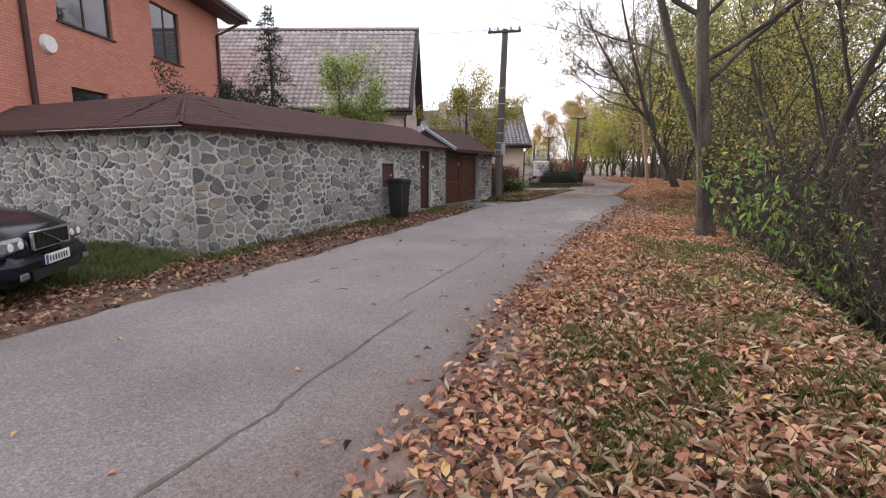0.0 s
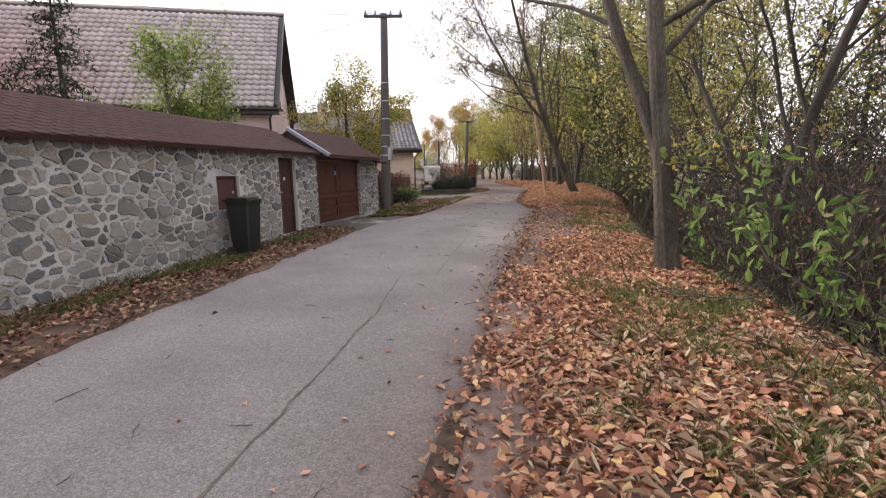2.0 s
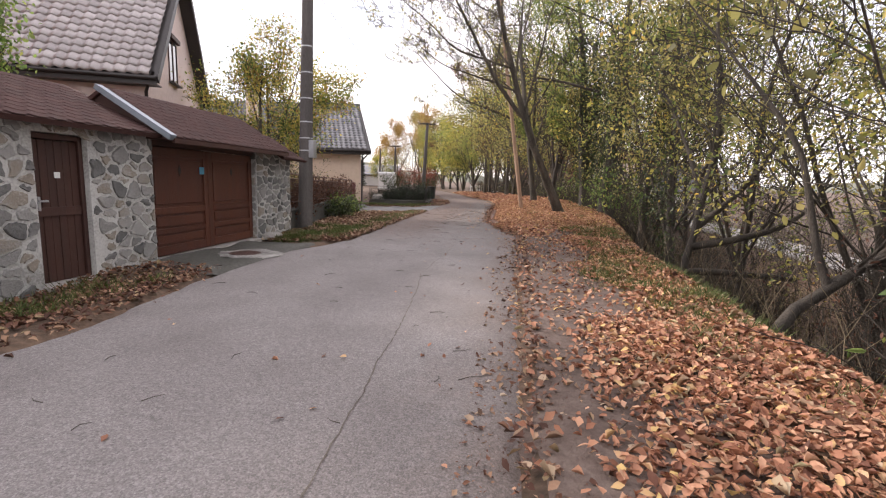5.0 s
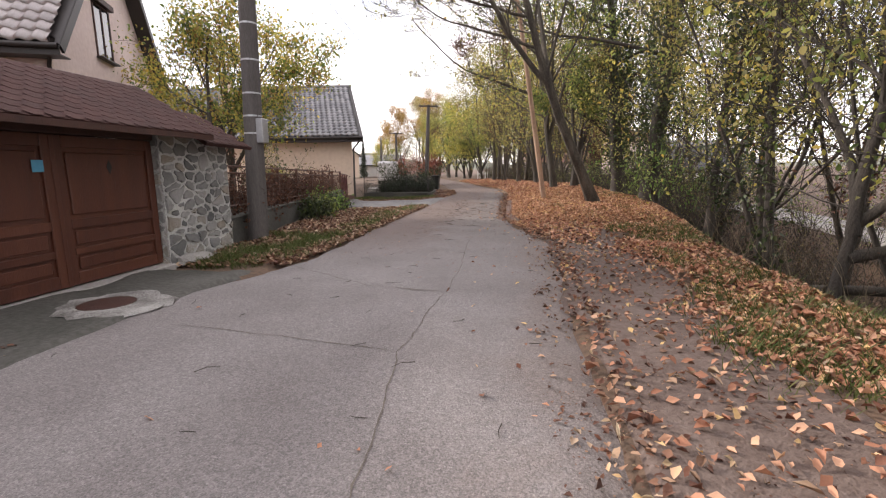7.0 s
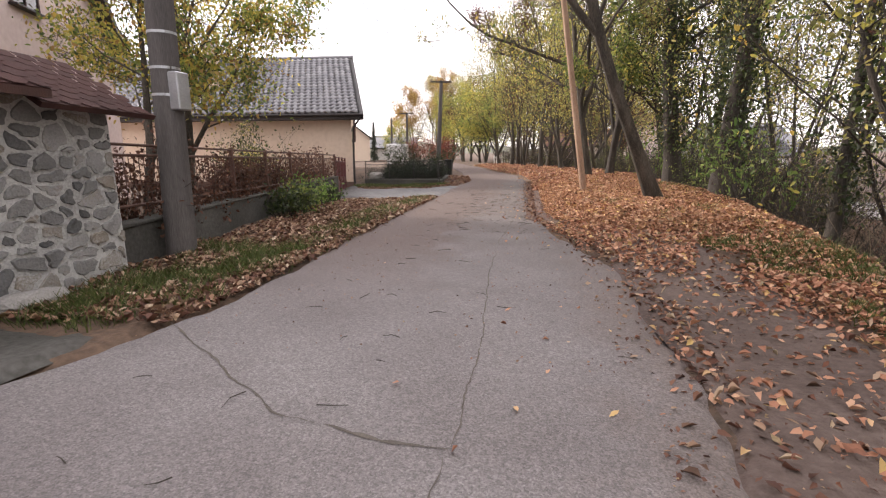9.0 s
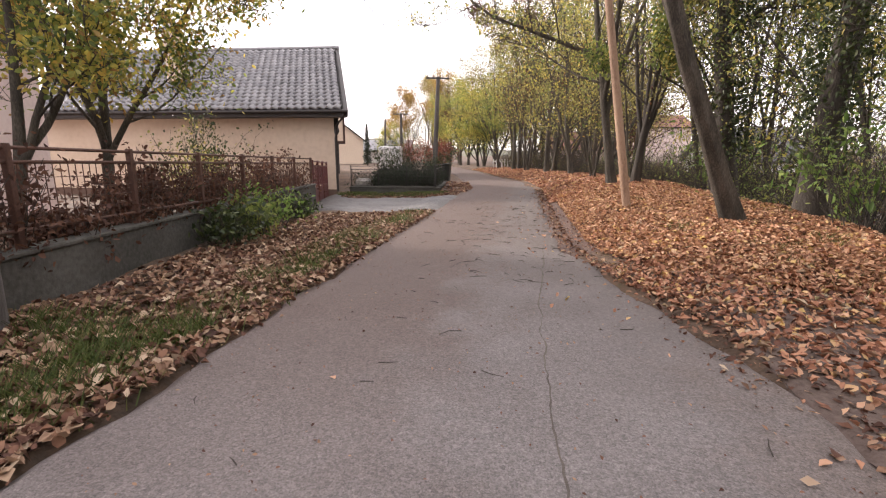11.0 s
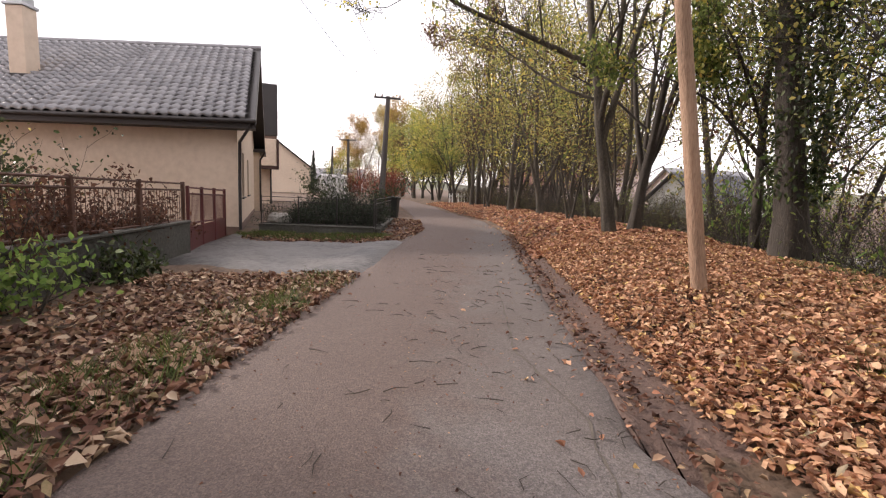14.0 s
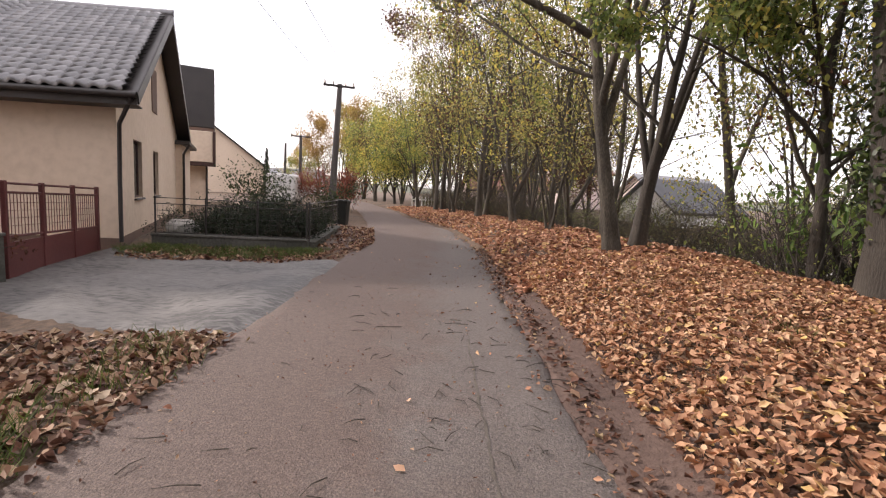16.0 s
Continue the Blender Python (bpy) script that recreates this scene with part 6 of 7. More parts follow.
def ivy_trunk(x, y, h, r, lean, seed, count, spec=FINE, crown=()):
    rng = np.random.default_rng(seed)
    th = tree(x, y, [((lean[0], lean[1], 1), h, r, 0, 0.04)], BARK_D, "dark ivy-covered tree trunk on the ditch bank", seed, crown, spec, 10, group="ivy-covered trees")
    s = rng.uniform(0.12, 0.75, count)
    a = rng.uniform(0, 2 * np.pi, count)
    rad = r * (1.0 - 0.5 * s) + np.abs(rng.normal(0, 0.16 + 0.25 * s, count))
    d = np.array([lean[0], lean[1], 1.0])
    d /= np.linalg.norm(d)
    p = d[None] * (s * h)[:, None] + np.stack([np.cos(a) * rad, np.sin(a) * rad, rng.normal(0, 0.15, count)], 1)
    leaf_mesh("ivy", p, 0.1, rng, IVYLEAF, th, "climbing ivy leaves", droop=0.5)
    return th


def shrub(x, y, h, spread, stems, material, label, seed, count, size, bark=BARK_D, name="shrub", group="shrubs", jitter=0.12, z=None, kind="", droop=0.2, narrow=0.55, twig=0):
    rng = np.random.default_rng(seed)
    th = thing(name, pose(x, y, (ground_at(x, y) - 0.05) if z is None else z), label, "shrub", group, kind)
    tubes, tips = Tubes(), []
    for _ in range(stems):
        a = rng.uniform(0, 2 * np.pi)
        o = rng.uniform(0, spread * 0.35)
        way = (math.cos(a) * spread / h * rng.uniform(0.2, 0.9), math.sin(a) * spread / h * rng.uniform(0.2, 0.9), 1)
        q, rr = limb(rng, (math.cos(a) * o, math.sin(a) * o, 0), way, h * rng.uniform(0.6, 1.1), rng.uniform(0.006, 0.016), 0.003, 6, 0.14, 0.0)
        tubes.add(q, rr, 4)
        branch_out(rng, tubes, tips, q, rr, 0, [(5, 0.4, 0.7, 3, 0.25)] + ([(twig, 0.5, 0.8, 3, 0.15)] if twig else []))
    tubes.build("branchwork", bark, th, "thin woody stems")
    if count:
        leaf_mesh("foliage", around(rng, tips, count, jitter), size, rng, material, th, "loose leaves", droop=droop, narrow=narrow)
    return th


def spruce(x, y, h, r, label, seed, z=0.0, name="spruce", dense=1.0):
    rng = np.random.default_rng(seed)
    th = thing(name, pose(x, y, z), label, "tree", "conifers")
    t = Tubes()
    t.add([(0, 0, -0.2), (0.02, 0.02, h * 0.5), (0, 0, h)], [0.12, 0.07, 0.01], 7)
    pos = []
    for k in range(int(h * 5 * dense)):
        zz = h * (0.06 + 0.93 * k / (h * 5 * dense))
        rad = r * (1 - zz / h) ** 0.85 + 0.08
        for j in range(7):
            a = rng.uniform(0, 2 * np.pi)
            ln = rad * rng.uniform(0.7, 1.1)
            s = np.linspace(0, 1, 4)
            pts = np.stack([np.cos(a) * ln * s, np.sin(a) * ln * s, zz + 0.12 * ln * s - 0.35 * ln * s * s], 1)
            t.add(pts, [0.012, 0.009, 0.006, 0.003], 3)
            m = int(22 * ln / r + 6)
            ss = rng.uniform(0.1, 1, m)
            pos.append(np.stack([np.cos(a) * ln * ss, np.sin(a) * ln * ss, zz + 0.12 * ln * ss - 0.35 * ln * ss * ss], 1) + rng.normal(0, 0.05, (m, 3)))
    t.build("trunk", BARK_D, th)
    leaf_mesh("needles", np.concatenate(pos), 0.13, rng, NEEDLE, th, "dark needle sprays", narrow=0.3, droop=0.3)
    return th


# the large double-stemmed tree close to the lane
tree(3.67, -7.7, [((-0.10, -0.01, 1), 12, 0.132, 0, 0.02), ((-0.32, 0.12, 1), 10, 0.095, 1.7, 0.04), ((-0.9, 0.2, 0.75), 6.5, 0.05, 4.2, 0.07), ((0.9, -0.3, 0.6), 5.5, 0.045, 3.4, 0.08), ((0.7, 0.5, 0.5), 5.0, 0.045, 3.0, 0.08)], BARK, "large grey-barked tree forking near the ground on the leafy verge", 5, [(YELLOWLEAF, 500, 0.09, 0.12), (OLIVELEAF, 900, 0.09, 0.15)], RICH, 16, first=0.34)
# tree leaning over the lane
tree(3.27, 9.75, [((-0.34, -0.10, 1), 11, 0.155, 0, 0.05), ((-0.95, -0.25, 0.75), 6.5, 0.085, 3.6, 0.11), ((-0.2, 0.3, 1), 7, 0.11, 2.6, 0.05), ((-1.0, -0.2, 0.15), 4.8, 0.042, 4.6, 0.15), ((-1.0, 0.25, 0.3), 5.4, 0.045, 5.4, 0.15)], BARK, "rough-barked tree leaning over the lane, nearly bare", 8, [(YELLOWLEAF, 700, 0.09, 0.1), (OLIVELEAF, 1400, 0.08, 0.1)], TWIGGY, 14, pull=(-0.5, 0, 0.1))
# slim tree with a long limb over the lane
tree(2.68, 18.35, [((-0.16, 0.05, 1), 11, 0.15, 0, 0.04), ((-1, -0.1, 0.36), 7.5, 0.08, 4.4, 0.09), ((-1.0, 0.2, 0.30), 4.6, 0.045, 3.6, 0.13), ((0.25, 0.2, 1), 8, 0.09, 2.4, 0.05), ((0.1, -0.3, 1), 7, 0.08, 3.0, 0.06)], BARK, "grey tree with a long bare limb over the lane", 12, [(YELLOWLEAF, 2600, 0.1, 0.18), (GREENLEAF, 1600, 0.1, 0.18)], TWIGGY, 12)
tree(3.75, 19.9, [((0.02, 0, 1), 7, 0.17, 0, 0.03), ((0.25, -0.1, 1), 9, 0.09, 1.6, 0.04), ((-0.15, 0.2, 1), 9, 0.08, 1.5, 0.04), ((0.1, 0.35, 1), 9, 0.08, 1.3, 0.04), ((0.4, 0.1, 1), 8, 0.07, 1.7, 0.04)], BARK_D, "tree with many upright bare stems", 13, [(YELLOWLEAF, 1400, 0.09, 0.18)], LESS, 10)
# ivy-covered trunks on the bank
ivy_trunk(5.2, 11.3, 11, 0.27, (0.02, 0), 21, 4600, RICH, [(GREENLEAF, 6200, 0.11, 0.22)])
ivy_trunk(5.0, 14.9, 11, 0.27, (-0.03, 0.02), 22, 5000, RICH, [(GREENLEAF, 6500, 0.11, 0.22), (YELLOWLEAF, 700, 0.1, 0.2)])
ivy_trunk(5.6, 7.4, 9, 0.12, (0.14, 0.1), 23, 1600, RICH, [(OLIVELEAF, 2600, 0.1, 0.22), (GREENLEAF, 1400, 0.1, 0.22)])
ivy_trunk(5.7, 4.2, 9, 0.10, (-0.10, 0.12), 24, 900, RICH, [(OLIVELEAF, 2600, 0.1, 0.22), (GREENLEAF, 1400, 0.1, 0.22)])
ivy_trunk(6.6, 9.6, 9, 0.11, (0.18, -0.05), 25, 900, RICH, [(OLIVELEAF, 2600, 0.1, 0.22)])
# bent many-stemmed trees in the ditch
tree(4.75, 1.2, [((0.55, 0.15, 1), 5, 0.085, 0, 0.12), ((0.15, 0.2, 1), 6, 0.09, 1.2, 0.07), ((0.6, -0.2, 0.7), 4.5, 0.07, 1.3, 0.12), ((0.9, 0.1, 0.25), 4, 0.09, 0.9, 0.1)], BARK_D, "dark bent many-stemmed tree growing out of the ditch", 31, [(OLIVELEAF, 900, 0.08, 0.12), (GREENLEAF, 500, 0.08, 0.12)], FINE, 9, group="ditch trees")
tree(4.5, -3.0, [((0.5, 0.5, 1), 4.5, 0.09, 0, 0.14), ((1, 0.2, 0.35), 3.5, 0.07, 0.7, 0.12), ((-0.1, 0.3, 1), 5, 0.06, 0.8, 0.08)], BARK_D, "dark bent many-stemmed tree growing out of the ditch", 32, [(OLIVELEAF, 1300, 0.08, 0.14)], FINE, 9, group="ditch trees")
tree(5.4, -6.2, [((0.1, 0.1, 1), 8, 0.13, 0, 0.06), ((-0.3, 0.3, 1), 6, 0.07, 1.4, 0.06)], BARK_D, "dark thin tree in the ditch", 33, [(OLIVELEAF, 2200, 0.09, 0.2)], FINE, 8, group="ditch trees")
# nearly bare trees with dense twigs, in and beyond the ditch
for k, (bx, by, hh, br) in enumerate(((7.0, -11.5, 9, 0.08), (7.0, -4.6, 9, 0.075), (7.3, -1.0, 9, 0.085), (6.7, 2.6, 8.5, 0.075), (6.4, 6.0, 9, 0.10), (7.6, 8.6, 9, 0.08), (7.2, 12.6, 9, 0.09), (6.2, 16.6, 9, 0.08))):
    tree(bx, by, [((0.06 - 0.1 * (k % 3), 0.05, 1), hh, br, 0, 0.06), ((-0.45, 0.2, 1), hh * 0.75, br * 0.65, 1.3, 0.08), ((0.35, -0.25, 1), hh * 0.7, br * 0.6, 1.8, 0.08)], BARK_D, "dark nearly bare tree with dense twigs in the ditch", 300 + k, [(DULLLEAF, 1300, 0.07, 0.18)] if by < -8 else [(OLIVELEAF, 2600, 0.085, 0.2), (YELLOWLEAF, 1100, 0.09, 0.2), (GREENLEAF, 1500, 0.095, 0.2)], RICH, 8, group="ditch trees", first=0.2, low=1.2)
# a low branch of yellow leaves beside the large tree
rng = np.random.default_rng(44)
tw = Tubes()
yl = []
for k in range(5):
    q, rr = limb(rng, (4.25, -7.45, 1.5 + 0.07 * k), (-0.85 + 0.3 * k, -0.55, 0.12 - 0.02 * k), 1.0 + 0.08 * k, 0.011, 0.003, 7, 0.1, -0.03)
    tw.add(q, rr, 4)
    yl.append(q[2:])
yb = thing("low_branch", pose(0, 0, 0), "drooping twigs with round yellow leaves", "branch", kind="stuff")
tw.build("twigs", BARK_D, yb)
leaf_mesh("leaves", around(rng, yl, 34, 0.07), 0.085, rng, YELLOWLEAF, yb, "yellow leaves", narrow=0.9, droop=0.6)
leaf_mesh("leaves", around(rng, yl, 40, 0.12), 0.085, rng, GREENLEAF, yb, "pale green leaves", narrow=0.9, droop=0.6)

# the row of slim trees further along the ditch
proto = [
    tree(4.4, 23.6, [((0.05, 0, 1), 10, 0.10, 0, 0.04), ((-0.2, 0.1, 1), 10, 0.07, 0, 0.04), ((0.25, 0.15, 1), 9, 0.06, 0, 0.04), ((0.0, -0.25, 1), 9, 0.06, 0, 0.05), ((-0.15, -0.2, 1), 9, 0.055, 0, 0.05)], BARK, "clump of slim upright trees with thinning yellow-green leaves", 51, [(YELLOWLEAF, 1300, 0.11, 0.26), (OLIVELEAF, 2400, 0.11, 0.3), (GREENLEAF, 1000, 0.11, 0.26)], LESS, 8, group="row of slim trees", first=0.07, low=0.4),
    tree(2.3, 29.6, [((-0.1, 0.05, 1), 9, 0.14, 0, 0.06), ((0.3, 0, 1), 8, 0.10, 0.8, 0.06), ((-0.35, -0.1, 1), 7.5, 0.09, 1.0, 0.06)], BARK, "slim dark tree with olive autumn leaves", 52, [(OLIVELEAF, 2600, 0.12, 0.36), (YELLOWLEAF, 600, 0.11, 0.3), (BROWNLEAF, 1400, 0.12, 0.36)], LESS, 8, group="row of slim trees", first=0.08, low=0.4),
    tree(1.0, 33.5, [((0.02, 0.05, 1), 11, 0.16, 0, 0.04), ((0.2, 0.2, 1), 8, 0.08, 2.0, 0.05)], BARK, "slim dark tree with yellow-green leaves", 53, [(YELLOWLEAF, 1300, 0.11, 0.3), (GREENLEAF, 3200, 0.12, 0.36)], LESS, 8, group="row of slim trees", first=0.07, low=0.4),
    tree(4.0, 38.0, [((0.0, 0.0, 1), 12, 0.18, 0, 0.04), ((-0.3, 0.1, 1), 8, 0.09, 3.0, 0.06)], BARK, "tall brown autumn tree above the row", 54, [(BROWNLEAF, 3600, 0.12, 0.36), (OLIVELEAF, 1600, 0.11, 0.36)], LESS, 8, group="row of slim trees", first=0.15, low=0.6),
]
for k, (px, py, which, rz, sc) in enumerate([
        (4.0, 26.6, 1, 40, 0.95), (3.0, 25.4, 0, 250, 0.8), (3.4, 31.5, 0, 60, 0.95), (1.6, 36.5, 1, 150, 1.0), (-0.2, 38.5, 0, 15, 1.0),
        (5.2, 33.5, 3, 80, 0.95), (-1.4, 43.0, 2, 90, 1.0), (2.0, 42, 3, 190, 1.05), (5, 44, 0, 200, 1.1), (-3.0, 49.0, 1, 30, 1.0), (-0.5, 50, 2, 260, 1.05), (3, 52, 3, 300, 1.1),
        (7.5, 17.5, 1, 10, 0.8), (7.8, 13.2, 0, 100, 0.75), (8.3, 6.5, 1, 220, 0.75), (7.4, -1.5, 0, 310, 0.7), (9.0, -5.0, 3, 60, 0.75),
        (8.5, 21, 0, 170, 0.8), (8, 38, 1, 275, 0.95), (-5.5, 60, 0, 130, 1.1), (-9.5, 68, 3, 10, 1.1), (-2, 62, 2, 70, 1.1), (1.5, 58, 3, 150, 1.15), (6, 60, 1, 220, 1.2),
        (-13, 80, 0, 40, 1.2), (-7, 78, 1, 100, 1.2), (17, 30, 1, 40, 0.5)]):
    copy_thing(proto[which], Matrix.LocRotScale((px, py, ground_at(px, py) - 0.1), Euler((0, 0, radians(rz))), (sc, sc, sc * (0.76 + 0.11 * (k * 7 % 5)))))
# leaning tree and dense tall trees that close the row
tree(6.3, 19.6, [((-0.26, 0.05, 1), 10, 0.12, 0, 0.04), ((0.3, 0.1, 1), 6, 0.06, 3.2, 0.06)], BARK, "slim leaning tree beyond the ditch with sparse green leaves", 57, [(GREENLEAF, 1500, 0.11, 0.2)], LESS, 9, first=0.35)
tree(-0.9, 45.5, [((-0.06, 0, 1), 15, 0.2, 0, 0.03), ((-0.5, 0.1, 1), 6, 0.08, 7.5, 0.06), ((0.45, 0.2, 1), 6, 0.08, 8.0, 0.06), ((0.1, -0.5, 1), 5, 0.07, 9.0, 0.06)], BARK_D, "tall tree with a dull brown crown above the row", 55, [(BROWNLEAF, 6500, 0.17, 0.35), (OLIVELEAF, 1800, 0.15, 0.35)], FINE, 8, group="row of slim trees", first=0.5, low=7.0)
tree(5.2, 16.4, [((0.0, 0.02, 1), 9, 0.1, 0, 0.05), ((-0.75, -0.1, 0.7), 3.6, 0.045, 2.4, 0.1), ((-0.5, -0.6, 0.6), 3.4, 0.045, 3.0, 0.1), ((0.6, -0.4, 0.6), 3.4, 0.045, 2.2, 0.1), ((-0.6, 0.4, 0.8), 3.4, 0.045, 3.8, 0.1)], BARK_D, "leafy green tree with low hanging branches on the ditch bank", 56, [(GREENLEAF, 5200, 0.115, 0.16), (YELLOWLEAF, 600, 0.11, 0.16)], FINE, 9, group="ditch trees", first=0.2, low=0.9)
dense = [
    tree(6.5, 41.0, [((0.05, 0, 1), 12, 0.17, 0, 0.04), ((0.35, 0.1, 1), 9, 0.1, 1.5, 0.06), ((-0.4, -0.1, 1), 9, 0.1, 1.6, 0.06)], BARK_D, "tall rounded tree in dull brown autumn leaf", 58, [(BROWNLEAF, 3500, 0.15, 0.45), (OLIVELEAF, 5500, 0.15, 0.45)], RICH, 7, group="dense trees along the ditch", first=0.12, low=1.0),
    tree(-3.6, 56.0, [((0.0, 0, 1), 9, 0.15, 0, 0.05), ((0.5, 0.1, 1), 7, 0.09, 0.8, 0.06), ((-0.5, -0.1, 1), 7, 0.09, 0.9, 0.06)], BARK_D, "bushy tree in yellow-green leaf reaching to the ground", 59, [(GREENLEAF, 5500, 0.17, 0.4), (YELLOWLEAF, 3500, 0.17, 0.4)], RICH, 7, group="dense trees along the ditch", first=0.06, low=0.2),
]
for px, py, which, rz, sc in ((9.5, 50, 0, 140, 1.0), (0.6, 54, 0, 230, 1.1), (-6.2, 60, 1, 70, 1.0), (-2.2, 66, 0, 300, 1.1), (-8.6, 70, 1, 160, 1.15), (-11.4, 80, 1, 20, 1.2), (-14.6, 90, 1, 250, 1.2), (4.4, 60, 1, 200, 1.1), (-5.4, 78, 0, 100, 1.2), (11, 62, 1, 10, 0.9), (-24, 84, 1, 40, 0.7), (-20, 96, 0, 80, 1.0)):
    copy_thing(dense[which], Matrix.LocRotScale((px, py, ground_at(px, py) - 0.1), Euler((0, 0, radians(rz))), (sc, sc, sc)))
# distance trees ahead
pe = tree(-15.5, 84, [((0.05, 0, 1), 12, 0.2, 0, 0.04), ((0.3, 0.1, 1), 9, 0.12, 2, 0.05), ((-0.35, 0, 1), 9, 0.12, 2, 0.05)], BARK, "broad distant tree in pale orange leaf", 61, [(PEACHLEAF, 7000, 0.22, 0.5)], LESS, 7, group="distant trees")
for px, py, sc in ((-22, 88, 0.9), (-19.5, 100, 1.2), (-30, 105, 0.8)):
    copy_thing(pe, Matrix.LocRotScale((px, py, 0), Euler((0, 0, px)), (sc, sc, sc)))
rd = shrub(-7.0, 38.5, 2.6, 1.6, 14, REDLEAF, "round red-leaved shrub beside the lane", 62, 2600, 0.1, group="red shrubs", jitter=0.22)
copy_thing(rd, pose(-8.6, 41.0, 0, 0, 0, 80))
copy_thing(rd, pose(-10.8, 44.0, 0, 0, 0, 200))
spruce(-23.9, 70, 6.3, 0.75, "slender dark columnar conifer", 63, name="columnar_conifer", dense=1.6)

# gardens on the left
spruce(-11.4, -3.7, 7.6, 2.2, "dark spruce behind the stone wall", 71)
tree(-8.8, -2.4, [((0.02, 0, 1), 5.0, 0.09, 0, 0.05), ((0.3, 0.2, 1), 3.4, 0.06, 1.2, 0.06), ((-0.3, 0.1, 1), 3.4, 0.06, 1.2, 0.06)], BARK, "small round leafy green garden tree", 72, [(GREENLEAF, 5200, 0.095, 0.2), (BRIGHTLEAF, 2600, 0.09, 0.2)], FINE, 8, group="garden trees", first=0.45, low=0.8)
shrub(-9.1, -8.3, 3.4, 0.6, 30, NEEDLE, "dark bushy yew behind the stone wall", 73, 12000, 0.13, jitter=0.1, narrow=0.22, name="yew", group="conifers")
shrub(-9.8, -7.6, 3.5, 0.6, 30, NEEDLE, "dark bushy yew behind the stone wall", 74, 12000, 0.13, jitter=0.1, narrow=0.22, name="yew", group="conifers")
tree(-8.7, 9.4, [((0.05, -0.02, 1), 6.2, 0.11, 0, 0.06), ((0.35, 0.1, 1), 4.6, 0.07, 1.5, 0.08), ((-0.3, 0.25, 1), 4.4, 0.07, 1.6, 0.08), ((0.15, -0.4, 1), 4.2, 0.06, 1.7, 0.08)], BARK, "garden fruit tree with yellow-green thinning leaves", 75, [(YELLOWLEAF, 3600, 0.1, 0.2), (GREENLEAF, 4200, 0.1, 0.2), (PEACHLEAF, 1800, 0.1, 0.18)], FINE, 8, group="garden trees", first=0.3)
tree(-7.6, 6.6, [((-0.05, 0.05, 1), 5.6, 0.10, 0, 0.06), ((0.4, 0.1, 1), 4.4, 0.06, 1.4, 0.08), ((0.2, 0.5, 1), 4.4, 0.06, 1.4, 0.08)], BARK, "garden tree with yellow leaves over the fence", 76, [(YELLOWLEAF, 3600, 0.1, 0.2), (GREENLEAF, 2600, 0.1, 0.2), (PEACHLEAF, 1200, 0.1, 0.2)], FINE, 8, group="garden trees", first=0.3)
shrub(-9.6, 14.0, 2.6, 1.5, 18, IVYLEAF, "dark green shrub in the front garden", 77, 1900, 0.09, jitter=0.16)
shrub(-8.6, 12.0, 2.2, 1.1, 14, OLIVELEAF, "thin olive shrub in the front garden", 78, 900, 0.08, jitter=0.14)
for k, s in enumerate(np.linspace(0.06, 0.98, 13)):
    fx, fy = -4.92 + (-7.35 + 4.92) * s - 0.35, 3.05 + 12.85 * s
    shrub(fx, fy, 1.35 + 0.2 * math.sin(k * 2.1), 0.6, 12, BROWNLEAF, "withered reddish-brown hedge plant behind the fence", 80 + k, 1100, 0.08, group="withered hedge", jitter=0.12, name="hedge_plant")
for k, (sx, sy, hh) in enumerate(((-5.35, 8.1, 0.7), (-5.5, 9.2, 0.8), (-5.85, 10.4, 0.85), (-6.3, 12.6, 0.6))):
    shrub(sx + 0.15, sy, hh, 0.75, 16, (IVYLEAF, GREENLEAF, BRIGHTLEAF, IVYLEAF)[k], "leafy green shrub spilling over the low wall", 100 + k, 700, 0.1, group="green shrubs by the low wall", jitter=0.14)
for k, (sx, sy, hh) in enumerate(((-6.9, 21.0, 1.0), (-6.0, 20.9, 1.15), (-5.2, 21.0, 1.2), (-4.6, 21.4, 1.1), (-5.6, 22.4, 1.2), (-4.7, 23.5, 1.1), (-6.6, 22.3, 1.1))):
    shrub(sx, sy, hh, 0.8, 18, NEEDLE, "low dark juniper in the planted bed", 110 + k, 3000, 0.08, narrow=0.25, group="junipers", jitter=0.13, name="juniper")
shrub(-6.9, 25.8, 2.3, 1.2, 14, IVYLEAF, "dark shrub at the foot of the far pole", 120, 1600, 0.09, jitter=0.2)
shrub(-6.1, 31.6, 1.8, 0.9, 14, IVYLEAF, "dark shrub at the foot of the far pole", 121, 1400, 0.09, jitter=0.2)
rock = bmesh.new()
bmesh.ops.create_icosphere(rock, subdivisions=2, radius=0.3)
rr = random.Random(4)
for v in rock.verts:
    v.co = Vector((v.co.x * 1.3, v.co.y, v.co.z * 0.9)) * rr.uniform(0.8, 1.15)
rk = part("garden_rock", rock, ROCK)
rk.matrix_basis = pose(-7.2, 20.6, 0.28)
tagged(rk, "pale rough rock in the planted bed", "rock")

